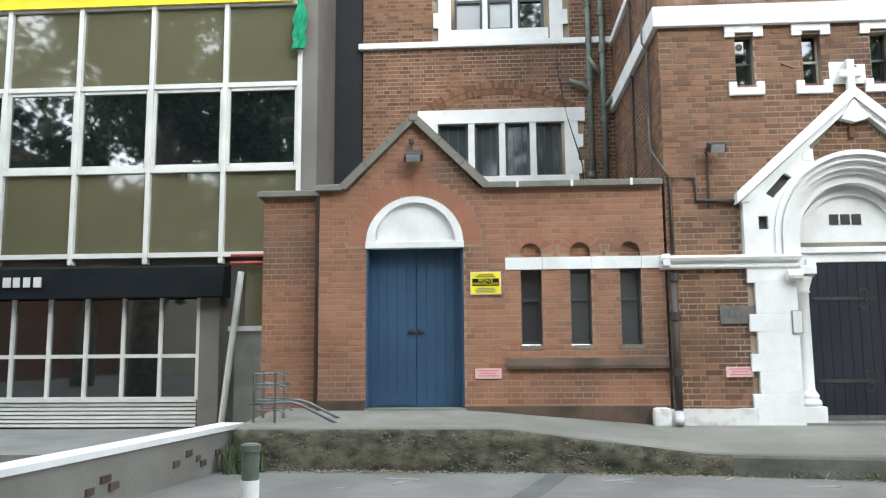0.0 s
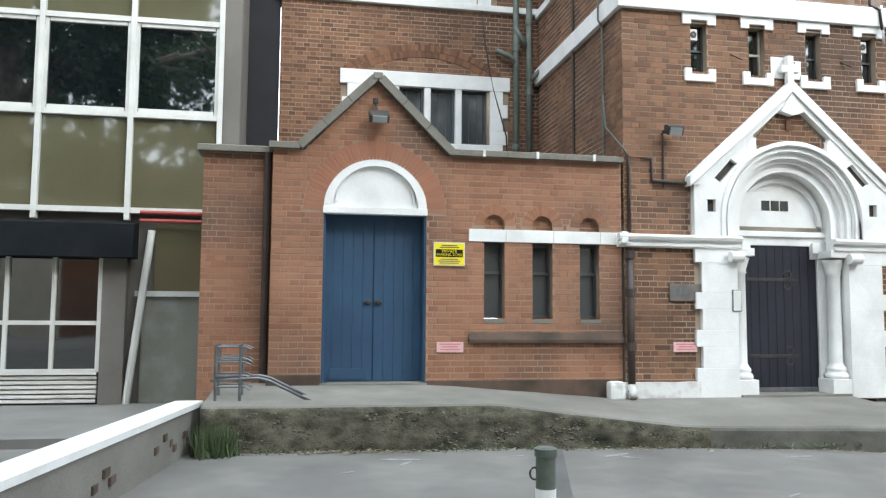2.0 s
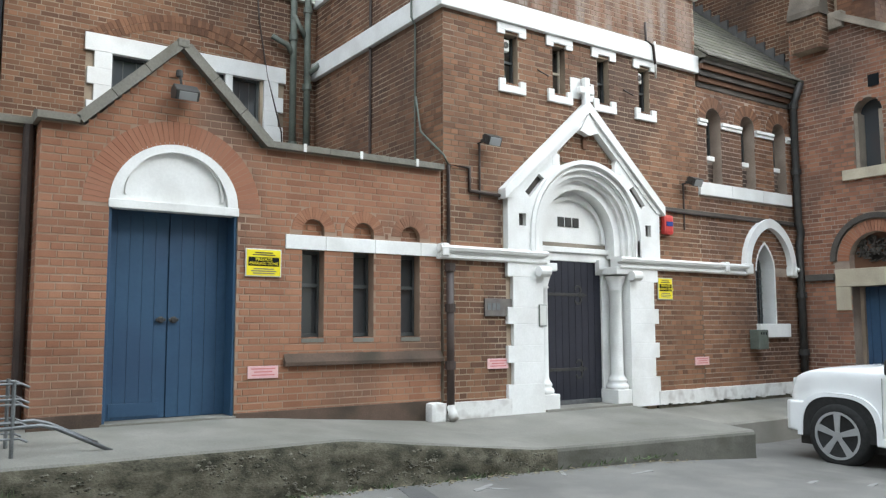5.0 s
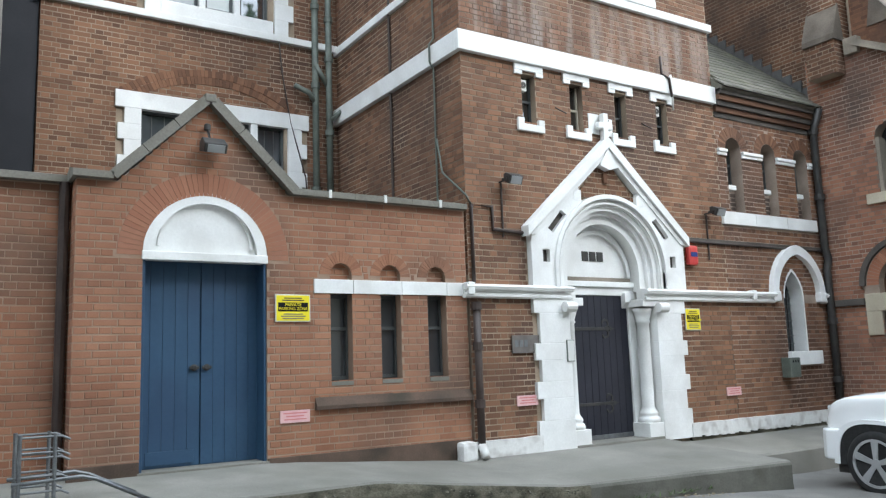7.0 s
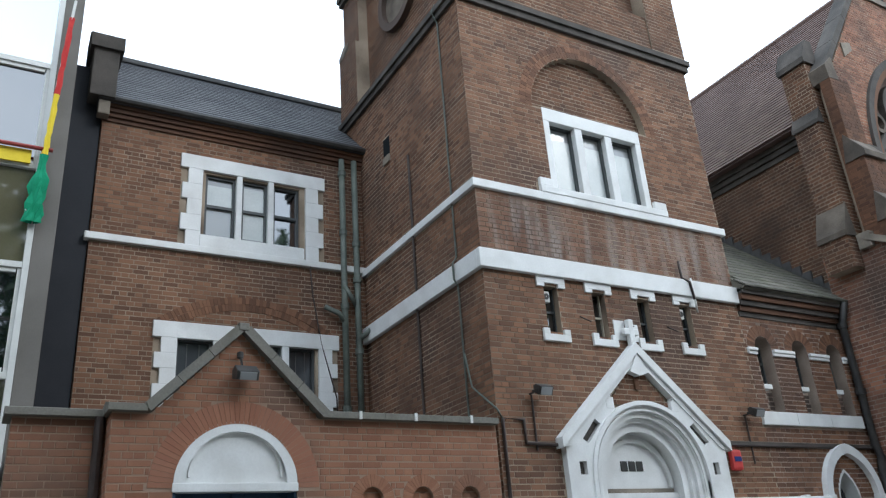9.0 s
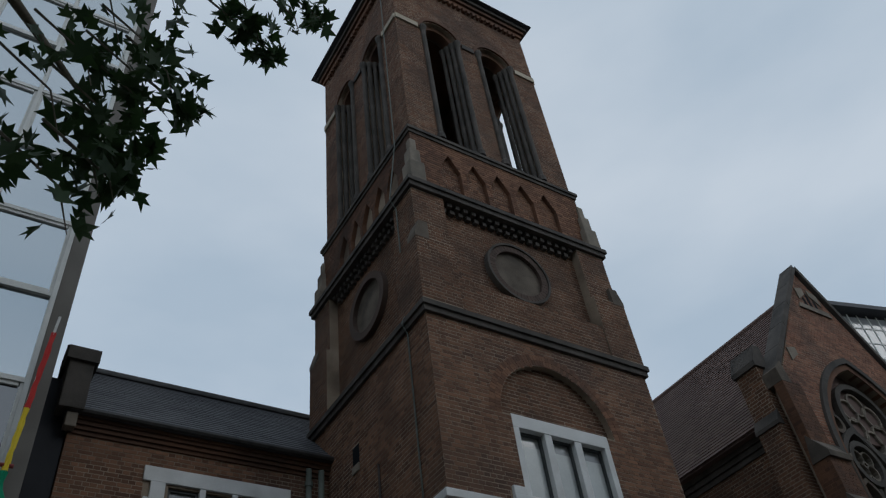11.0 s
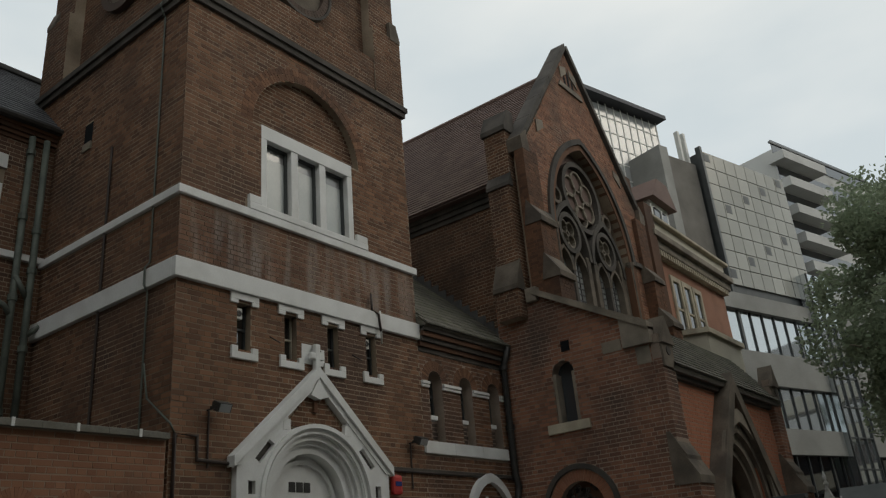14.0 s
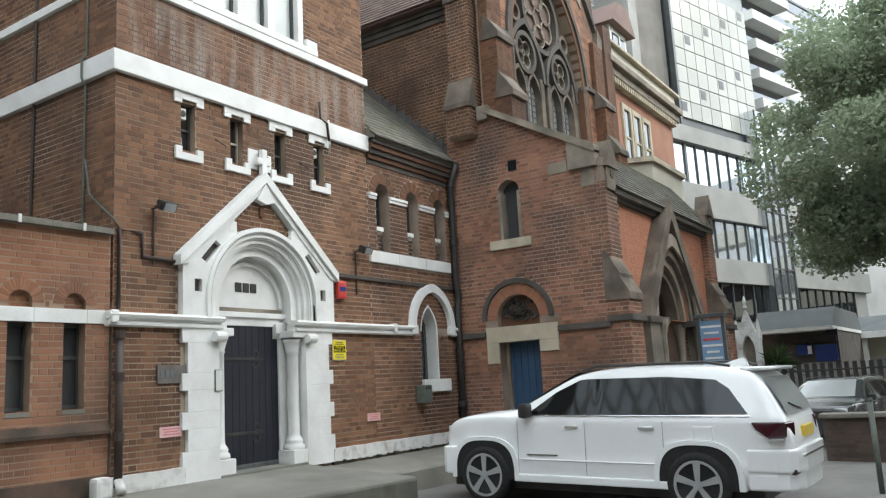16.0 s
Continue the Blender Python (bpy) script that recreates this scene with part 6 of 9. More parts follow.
    cop = [(fy - 0.05, 5.45), (9.55, 6.75), (9.55, 6.88), (fy - 0.05, 5.60)]
    part("verge_coping", prism(bmesh.new(), cop, sx - 0.12, sx + 0.4, "x"), STONE, t, "sloping stone verge coping")
    part("verge_kneeler", prism(bmesh.new(), [(fy - 0.05, 5.2), (fy + 0.5, 5.2), (fy + 0.5, 5.80), (fy + 0.1, 5.70), (fy - 0.05, 5.5)], sx - 0.09, sx + 0.3, "x"), STONE, t)
    pieces("quoin_stone", boxes((sx - 0.015, sx + 0.3, fy + 0.02, fy + 0.3, 4.85, 5.18), (sx - 0.015, sx + 0.3, fy + 0.55, fy + 0.95, 5.2, 5.42), bevel=0.01), STONE, t)
    part("verge_top", boxes((sx - 0.1, sx + 0.4, 9.45, 9.7, 6.6, 6.9), bevel=0.02), STONE, t)
    # narthex front
    fx1 = 17.2
    ar = [(CX - 1.05, -0.2), (CX + 1.05, -0.2)] + pointed(CX, 2.35, 1.05, 1.35, 12)
    fw = part("narthex_wall", pierced(rect(sx + 0.5, fx1, -0.3, 4.7), [ar], fy, fy + 0.5), MORTAR, t)
    brick_wall(brick_cells(rect(sx + 0.02, fx1, 2.45, 4.62), [ar]), (0, fy, 0), (1, 0, 0), (0, -1, 0), BRICK_FACE, fw)
    brick_wall(brick_cells(rect(sx, fx1, 0.0, 2.33), [ar]), (0, fy, 0), (1, 0, 0), (0, -1, 0), BRICK_RED, fw)
    for x0, x1 in ((sx + 0.66, CX - 1.3), (CX + 1.3, fx1)):
        part("string_course", boxes((x0, x1, fy - 0.07, fy + 0.02, 2.33, 2.44), bevel=0.012), STONE_DARK, t)
    part("eaves_board", boxes((sx + 0.4, fx1 - 0.3, fy - 0.1, fy + 0.3, 4.64, 4.72), (sx + 0.4, fx1 - 0.3, fy - 0.2, fy + 0.3, 4.72, 4.8)), STONE_DARK, t)
    part("roof", prism(bmesh.new(), [(fy - 0.2, 4.76), (fy - 0.22, 4.8), (8.0, 6.0), (gy + 0.1, 6.72), (gy + 0.1, 4.76)], sx + 0.45, fx1 - 0.2, "x"), SLATE_MOSS, t)
    slates_on((sx + 0.45, fy - 0.24, 4.82), (fx1 - 0.2, fy - 0.24, 4.82), (sx + 0.45, 8.0, 6.02), (fx1 - 0.2, 8.0, 6.02), 12, 30, SLATE_MOSS, t)
    slates_on((sx + 0.45, 8.0, 6.02), (fx1 - 0.2, 8.0, 6.02), (sx + 0.45, gy, 6.74), (fx1 - 0.2, gy, 6.74), 12, 30, SLATE_MOSS, t)
    part("roof_flashing", boxes((sx + 0.5, fx1 - 0.2, gy - 0.1, gy + 0.02, 6.7, 6.76)), STONE, t)
    part("narthex_end", prism(bmesh.new(), [(fy, 0.0), (gy, 0.0), (gy, 6.75), (fy, 5.12)], fx1 - 0.3, fx1, "x"), BRICK_DARK, t)
    part("verge_coping", prism(bmesh.new(), [(fy - 0.05, 5.05), (9.55, 6.75), (9.55, 6.9), (fy - 0.05, 5.22)], fx1 - 0.4, fx1 + 0.12, "x"), STONE_SOOT, t)
    # corner buttresses of the narthex, with niche pinnacles
    for bx in (sx + 0.28, fx1 - 0.28):
        b = part("buttress", boxes((bx - 0.3, bx + 0.3, fy - 0.42, fy, -0.3, 2.75), (bx - 0.27, bx + 0.27, fy - 0.16, fy, 2.75, 5.35)), MORTAR_RED, t)
        brick_wall(brick_cells(rect(bx - 0.3, bx + 0.3, 0, 2.75), []), (0, fy - 0.42, 0), (1, 0, 0), (0, -1, 0), BRICK_CHURCH, b)
        brick_wall(brick_cells(rect(fy - 0.42, fy, 0, 2.75), []), (bx - 0.3, 0, 0), (0, 1, 0), (-1, 0, 0), BRICK_CHURCH, b)
        part("buttress_string", boxes((bx - 0.36, bx + 0.36, fy - 0.49, fy, 2.32, 2.44), bevel=0.012), STONE_DARK, t)
        for y0, z, hh, e in ((fy - 0.46, 2.75, 0.5, 0.33), (fy - 0.3, 3.1, 0.5, 0.315)):
            part("set_off", prism(bmesh.new(), [(y0, z - 0.05), (y0, z + 0.08), (y0 + 0.24, z + hh), (fy, z + hh), (fy, z - 0.05)], bx - e, bx + e, "x"), STONE_SOOT, t, "sloping stone buttress set-off")
        brick_wall(brick_cells(rect(bx - 0.27, bx + 0.27, 3.5, 4.9), []), (0, fy - 0.16, 0), (1, 0, 0), (0, -1, 0), BRICK_CHURCH, b)
        brick_wall(brick_cells(rect(fy - 0.16, fy, 3.5, 4.9), []), (bx - 0.27, 0, 0), (0, 1, 0), (-1, 0, 0), BRICK_CHURCH, b)
        pn = boxes((bx - 0.24, bx + 0.24, fy - 0.2, fy - 0.1, 4.75, 5.2), bevel=0.01)
        prism(pn, [(bx - 0.28, 5.18), (bx + 0.28, 5.18), (bx, 5.72)], fy - 0.24, fy + 0.1)
        part("pinnacle", pn, STONE_SOOT, t, "gabled stone pinnacle")
        # dark flat disc paints the shaded hollow of the niche
        part("niche", prism(bmesh.new(), arc(bx, 5.06, 0.09, 0, 360, 14)[:-1], fy - 0.215, fy - 0.19), STONE_DARK, t)
    # gabled porch
    py = fy - 0.12
    gab = [(CX - 1.85, 2.45), (CX + 1.85, 2.45), (CX, 4.95)]
    part("porch_gable", pierced(gab, [[(CX - 1.1, 2.46), (CX + 1.1, 2.46)] + pointed(CX, 2.5, 1.1, 1.35, 12)], py, fy + 0.02), BRICK_FACE, t, "brick porch gable")
    for s in (-1, 1):
        part("porch_coping", prism(bmesh.new(), [(CX + s * 1.95, 2.45), (CX + s * 1.6, 2.45), (CX, 4.62), (CX, 5.05)], py - 0.2, fy), STONE_SOOT, t, "weathered stone gable slab")
        for k, r in enumerate((1.22, 1.0)):
            dd = -0.28 + 0.34 * k
            part("porch_shaft", lathe(bmesh.new(), CX + s * r, py + dd + 0.12, [(0.13, 0.0), (0.13, 0.4), (0.09, 0.5), (0.09, 2.1), (0.14, 2.3), (0.14, 2.42)], 12), STONE, t)
        part("porch_pier", boxes((min(CX + s * 1.3, CX + s * 1.9), max(CX + s * 1.3, CX + s * 1.9), py - 0.18, fy, -0.3, 2.33)), STONE, t)
        part("porch_impost", boxes((min(CX + s * 0.9, CX + s * 1.98), max(CX + s * 0.9, CX + s * 1.98), py - 0.24, fy, 2.33, 2.46), bevel=0.015), STONE_DARK, t)
    for k, (a, b) in enumerate(((1.28, 1.5), (1.12, 1.28), (0.95, 1.12), (0.8, 0.95))):
        part("porch_order", ribbon(bmesh.new(), pointed(CX, 2.46, a, a * 1.22, 14), pointed(CX, 2.46, b, b * 1.22, 14), py - 0.16 + 0.1 * k, py - 0.1 + 0.16 * k), STONE_SOOT if k % 2 else STONE, t, "moulded stone arch order")
    part("porch_door", boxes((CX - 1.0, CX + 1.0, fy + 0.42, fy + 0.46, 0, 3.7)), STONE, t)
    part("church_door", boxes((CX - 0.7, CX - 0.02, fy + 0.38, fy + 0.425, 0, 2.3), (CX + 0.02, CX + 0.7, fy + 0.38, fy + 0.425, 0, 2.3)), DOOR_DARK, t)


church()


# ---- the office block of glass and olive panels ----
def glass_block():
    y = 12.9
    t = thing("glass_office_block", "office block of dark glass and olive panels", "building", at=(-7, 13.5, 0))
    xs = [-2.88 - 1.275 * k for k in range(10)]
    # storeys above 16.9 are out of view, added to block sky on the left
    zs = [2.9, 4.33, 5.78, 7.22, 8.85, 10.5, 12.1, 13.7, 15.3, 16.9, 18.5, 20.1, 21.7, 23.3]
    part("body", boxes((-15.6, -2.62, y + 0.12, 24, 0.1, 23.7)), GREY_RENDER, t)
    part("end_pier", boxes((-2.85, -2.58, y - 0.02, y + 1.6, 0.1, 23.7), bevel=0.02), GREY_RENDER, t, "grey pebbled render pier")
    for i in range(len(zs) - 1):
        spandrel = i in (0, 2, 4, 6, 8, 10, 12)
        for a, b in zip(xs, xs[1:]):
            p = boxes((b + 0.02, a - 0.02, y + 0.03, y + 0.08, zs[i] + 0.02, zs[i + 1] - 0.02))
            if spandrel:
                part("panel", p, OLIVE if i < 4 else GLASS_BLUE, t)
            else:
                w = part("window", p, GLASS_DARK if i < 4 else GLASS_BLUE, t)
                f = 0.045
                part("frame", boxes((b + 0.04, b + 0.04 + f, y - 0.01, y + 0.05, zs[i] + 0.04, zs[i + 1] - 0.04), (a - 0.04 - f, a - 0.04, y - 0.01, y + 0.05, zs[i] + 0.04, zs[i + 1] - 0.04),
                                    (b + 0.1, a - 0.1, y - 0.01, y + 0.05, zs[i] + 0.04, zs[i] + 0.1), (b + 0.1, a - 0.1, y - 0.01, y + 0.05, zs[i + 1] - 0.1, zs[i + 1] - 0.04)), FRAME, w)
    for x in xs:
        part("mullion", boxes((x - 0.04, x + 0.04, y - 0.05, y + 0.1, 2.75, 23.5), bevel=0.01), FRAME, t)
    for z in zs:
        part("transom", boxes((-15.4, -2.9, y - 0.035, y + 0.1, z - 0.04, z + 0.04)), FRAME, t)
    # the ground floor beside and below the shop canopy
    part("panel", boxes((-3.75, -2.95, y + 0.03, y + 0.08, 1.72, 2.75)), OLIVE, t)
    part("transom", boxes((-4.0, -2.9, y - 0.03, y + 0.08, 1.64, 1.72)), FRAME, t)
    part("panel", boxes((-3.9, -2.95, y + 0.02, y + 0.08, 0.1, 1.64)), PANEL_GREY, t)
    part("slanted_post", tube(bmesh.new(), [(-3.78, y - 0.1, 2.6), (-4.05, y - 0.12, 0.1)], 0.055, 8), FRAME, t, "leaning off white post")
    for k in range(2):
        part("red_pipe", tube(bmesh.new(), [(-3.95, y - 0.12, 2.86 - 0.12 * k), (-2.9, y - 0.12, 2.86 - 0.12 * k), (-2.86, y + 0.1, 2.86 - 0.12 * k)], 0.03, 8), RED_PIPE, t, "dull red pipe")
    # shopfront
    for k in range(9):
        x = -4.45 - 0.62 * k
        part("shop_mullion", boxes((x - 0.03, x + 0.03, y - 0.15, y, 0.55, 2.3), bevel=0.01), FRAME, t)
    part("shop_glass", boxes((-9.6, -4.45, y - 0.1, y - 0.08, 0.6, 2.3)), GLASS_DARK, t)
    part("shop_transom", boxes((-9.6, -4.45, y - 0.13, y - 0.03, 1.22, 1.28), (-9.6, -4.45, y - 0.16, y - 0.02, 0.52, 0.6)), FRAME, t)
    for k in range(6):
        part("louvre", boxes((-9.6, -4.45, y - 0.15 + 0.004 * k, y - 0.03, 0.13 + 0.065 * k, 0.175 + 0.065 * k)), FRAME, t)
    part("shop_end", boxes((-4.42, -4.1, y - 0.16, y + 0.02, 0.1, 2.35)), GREY_RENDER, t)
    can = bmesh.new()
    prism(can, [(y, 2.72), (y - 0.35, 2.66), (y - 0.42, 2.18), (y, 2.18)], -9.8, -3.98, "x")
    c = part("shop_canopy", can, BLACK, t, "flat black of fabric and openings shop canopy")
    for k, w in enumerate((0.05, 0.12, 0.10, 0.1, 0.12)):
        part("lettering_bar", boxes((-7.75 + 0.17 * k, -7.75 + 0.17 * k + w, y - 0.435, y - 0.405, 2.36, 2.52)), FRAME, c, "white bar of lettering")
    part("pavement", boxes((-15.6, -2.4, 9.5, y, -0.02, 0.1)), PAVING, t)
    part("yellow_banner", boxes((-9.5, -3.0, y - 0.09, y - 0.06, 7.22, 7.42)), YELLOW_CLOTH, t, "yellow strip banner")
    part("banner_rail", tube(bmesh.new(), [(-9.5, y - 0.1, 7.47), (-2.75, y - 0.14, 7.44)], 0.03, 8), RED_PIPE, t)


glass_block()


def flag():
    t = thing("furled_flag", "furled red, yellow and green flag on a pole", "flag", at=(-2.82, 12.7, 6.3))
    pole = tube(bmesh.new(), [(-2.92, 12.85, 6.6), (-2.72, 12.62, 9.9)], 0.02, 8)
    part("pole", pole, FRAME, t)
    for name, z0, z1, m in (("red_cloth", 8.3, 9.6, RED_CLOTH), ("yellow_cloth", 7.35, 8.3, YELLOW_CLOTH), ("green_cloth", 6.35, 7.35, GREEN_CLOTH)):
        bm = bmesh.new()
        n, rings = 14, []
        for i in range(9):
            z = z0 + (z1 - z0) * i / 8
            s = (z - 6.6) / 3.3
            c = Vector((-2.88 + 0.16 * s, 12.78 - 0.16 * s, z))
            w = (0.085 if z < 7.0 else 0.04) if m is GREEN_CLOTH else 0.028
            rings.append([bm.verts.new(c + Vector((math.cos(6.283 * k / n) * w * (1 + 0.6 * math.sin(k * 3 + i * 1.4)), math.sin(6.283 * k / n) * w * 0.6 * (1 + 0.4 * math.cos(k * 2 + i)), 0))) for k in range(n)])
        for a, b in zip(rings, rings[1:]):
            for k in range(n):
                bm.faces.new((a[k], a[(k + 1) % n], b[(k + 1) % n], b[k]))
        part(name, bm, m, t)
    part("bracket", boxes((-2.98, -2.84, 12.76, 12.9, 6.5, 6.68)), FRAME, t)


flag()
# near-black sheet closing the narrow gap; the dark is in its colour
bm = boxes((-2.575, -2.06, 14.35, 14.6, 0.1, 10.0))
tagged(part("gap_wall", bm, GAP_BLACK), "narrow black wall between the buildings", "wall", kind="structure")


# ---- houses and offices beyond the church ----
def brick_house():
    t = thing("stone_trimmed_house", "orange brick house with stone bay and dormer", "building", at=(20.5, 11, 0))
    y = 9.9
    part("wall", boxes((17.3, 24.0, y, 18, -0.3, 10.0)), BRICK_HOUSE, t)
    part("party_wall", boxes((17.25, 17.8, y - 0.35, 18, 0, 11.2)), BRICK_DARK, t)
    for z0, z1, e in ((10.0, 10.25, 0.25), (10.25, 10.45, 0.4), (10.9, 11.0, 0.35)):
        part("cornice", boxes((17.6, 24.2, y - e, y + 0.3, z0, z1), bevel=0.03), STONE_PALE if z0 > 10.5 else STONE, t)
    part("parapet", boxes((17.6, 24.0, y - 0.2, y + 0.1, 10.45, 10.9)), CREAM, t)
    bm = bmesh.new()
    for k in range(34):
        box(bm, 17.9 + 0.18 * k, 18.0 + 0.18 * k, y - 0.22, y, 9.82, 10.0)
    part("dentil_course", bm, STONE_PALE, t)["kind"] = "stuff"
    for x in (19.2, 20.05, 20.9):
        w = part("window", boxes((x, x + 0.5, y - 0.01, y + 0.03, 7.6, 9.3)), GLASS_GREY, t)
        part("frame", boxes((x - 0.14, x, y - 0.06, y + 0.05, 7.5, 9.45), (x + 0.5, x + 0.64, y - 0.06, y + 0.05, 7.5, 9.45), (x, x + 0.5, y - 0.06, y + 0.05, 9.3, 9.45), (x, x + 0.5, y - 0.04, y + 0.02, 8.4, 8.46)), STONE_PALE, w)
    bay = bmesh.new()
    prism(bay, [(18.3, y), (18.7, y - 0.9), (21.5, y - 0.9), (21.9, y)], 6.4, 7.35, "z")
    part("bay_parapet", bay, CREAM, t, "cream stone bay parapet")
    for z0, z1, e in ((7.35, 7.5, 0.1), (6.2, 6.4, 0.1), (6.0, 6.2, 0.0)):
        b2 = bmesh.new()
        prism(b2, [(18.3 - e, y), (18.7 - e, y - 0.9 - e), (21.5 + e, y - 0.9 - e), (21.9 + e, y)], z0, z1, "z")
        part("bay_cornice", b2, STONE_PALE if z0 > 7 else STONE_DARK, t)
    b2 = bmesh.new()
    prism(b2, [(18.4, y), (18.8, y - 0.85), (21.4, y - 0.85), (21.8, y)], 0, 6.0, "z")
    part("bay", b2, STONE_PALE, t)
    for x in (18.95, 19.85, 20.75):
        part("bay_window", boxes((x, x + 0.6, y - 0.87, y - 0.84, 4.0, 5.7)), GLASS_GREY, t)
    # dormer and roof
    d = part("dormer", boxes((19.0, 20.4, y + 0.1, y + 2, 10.6, 12.0)), FRAME, t, "white dormer window")
    part("dormer_glass", boxes((19.2, 20.2, y + 0.07, y + 0.11, 11.0, 11.8)), GLASS_GREY, d)
    part("dormer_bars", boxes((19.67, 19.73, y + 0.04, y + 0.08, 11.0, 11.8), (19.2, 20.2, y + 0.04, y + 0.08, 11.4, 11.45)), FRAME, d)
    part("dormer_roof", prism(bmesh.new(), [(18.75, 12.0), (20.65, 12.0), (20.1, 12.75), (19.3, 12.75)], y - 0.15, y + 2.2), TILE, d)
    part("chimney_stack", boxes((17.3, 18.0, y + 0.2, y + 1.0, 11.0, 12.4), bevel=0.03), BRICK_DARK, t)
    part("mansard", prism(bmesh.new(), [(y + 0.2, 10.5), (y + 2.0, 13.0), (y + 7, 13.0), (y + 7, 10.5)], 17.8, 24.0, "x"), SLATE, t)


brick_house()

OU, ON, OP = Vector((0.962, -0.273, 0)), Vector((-0.273, -0.962, 0)), Vector((29.3, 11.0, 0))


def slab(bm, s0, s1, z0, z1, d0, d1):
    """A block along the bend of the street: s along it, d out from its front."""
    vs = [bm.verts.new(OP + OU * s + ON * d + Vector((0, 0, z))) for z in (z0, z1) for d in (d0, d1) for s in (s0, s1)]
    for f in ((0, 2, 3, 1), (4, 5, 7, 6), (0, 1, 5, 4), (2, 6, 7, 3), (0, 4, 6, 2), (1, 3, 7, 5)):
        bm.faces.new([vs[i] for i in f])
    return bm


def offices():
    t = thing("tiled_tower_block", "pale tiled office tower with small dark vents", "building", at=tuple(OP + OU * 3 - ON * 5))
    part("core", slab(bmesh.new(), 0.0, 6.4, 0, 18.2, -12, -0.1), FRAME_GREY, t)
    rnd = random.Random(2)
    for i in range(8):
        for j in range(8):
            z = 11.9 + 0.79 * j
            bm = slab(bmesh.new(), 0.8 * i + 0.02, 0.8 * i + 0.78, z + 0.02, z + 0.77, -0.1, 0.0)
            part("panel", bm, TOWER_PANEL, t)
            if (2 * i + 3 * j) % 7 == 0:
                part("vent_pane", slab(bmesh.new(), 0.8 * i + 0.1, 0.8 * i + 0.5, z + 0.3, z + 0.7, 0.0, 0.012), FRAME_GREY, t)
    part("corner_trim", slab(bmesh.new(), -0.15, 0.0, 8, 18.4, -0.2, 0.05), FRAME_GREY, t)
    t = thing("bare_concrete_gable", "bare grey concrete gable with pipes", "building", at=tuple(OP + OU * -3 - ON * 4))
    part("wall", slab(bmesh.new(), -2.6, -0.2, 0, 17.6, -6, -0.3), GREY_RENDER, t)
    part("stair_tower", slab(bmesh.new(), -2.75, -2.2, 0, 17.9, -4, -0.2), SPANDREL_GREY, t)
    for s in (-0.9, -0.5):
        part("flue", slab(bmesh.new(), s, s + 0.14, 17.0, 19.2, -0.6, -0.4), FRAME, t)
    t = thing("rooftop_plant_screen", "glazed rooftop storey behind a white grid", "building", at=tuple(OP + OU * -4 - ON * 6))
    part("screen_glass", slab(bmesh.new(), -6.6, -0.2, 9.5, 20.5, -2.2, -1.9), GLASS_PALE, t)
    for i in range(14):
        part("grid_post", slab(bmesh.new(), -6.6 + 0.49 * i, -6.55 + 0.49 * i, 9.5, 20.6, -1.9, -1.875), FRAME, t)
    for j in range(14):
        part("grid_rail", slab(bmesh.new(), -6.6, -0.2, 10 + 0.76 * j, 10.05 + 0.76 * j, -1.9, -1.877), FRAME, t)
    part("roof_edge", slab(bmesh.new(), -7.0, 0.0, 20.6, 20.8, -4, -1.4), SLATE, t)
    t = thing("podium_office", "grey office podium with ribbon windows", "building", at=tuple(OP + OU * 6 - ON * 3))
    part("body", slab(bmesh.new(), -1.2, 16, 0, 11.3, -10, -0.05), SPANDREL_GREY, t)
    for z0, z1 in ((8.95, 10.7), (5.9, 7.6), (3.3, 4.9)):
        for k in range(18):
            s = -1.0 + 0.85 * k
            pn = part("window", slab(bmesh.new(), s, s + 0.8, z0, z1, -0.05, 0.02), GLASS_BLUE if z0 > 5 else GLASS_DARK, t)
            part("frame", slab(bmesh.new(), s + 0.8, s + 0.85, z0, z1, -0.05, 0.08), FRAME_GREY, pn)
    for z0, z1 in ((7.6, 8.95), (10.7, 11.4), (4.9, 5.9)):
        part("spandrel", slab(bmesh.new(), -1.2, 16, z0, z1, -0.05, 0.25), SPANDREL_GREY, t)
    part("stair_glass", slab(bmesh.new(), 5.2, 7.2, 2.6, 13.0, 0.0, 0.45), GLASS_BLUE, t)
    for k in range(8):
        part("stair_rail", slab(bmesh.new(), 5.2, 7.2, 3 + 1.3 * k, 3.06 + 1.3 * k, 0.45, 0.5), FRAME_GREY, t)
    for k in range(4):
        part("stair_post", slab(bmesh.new(), 5.2 + 0.65 * k, 5.26 + 0.65 * k, 2.6, 13.0, 0.45, 0.52), FRAME_GREY, t)
    t = thing("balconied_flats", "white block of flats with corner balconies", "building", at=tuple(OP + OU * 14 - ON * 4))
    part("body", slab(bmesh.new(), 8.2, 26, 0, 21.0, -12, -1.0), PANEL_LIGHT, t)
    for j in range(7):
        z = 10.8 + 1.55 * j
        part("balcony", slab(bmesh.new(), 7.9, 12, z, z + 0.5, -1.2, -0.3), PANEL_LIGHT, t)
        part("window", slab(bmesh.new(), 8.2, 18, z + 0.6, z + 1.45, -1.0, -0.95), GLASS_DARK, t)
    part("roof_rail", slab(bmesh.new(), 8, 22, 21.3, 21.4, -1.0, -0.9), FRAME_GREY, t)


offices()


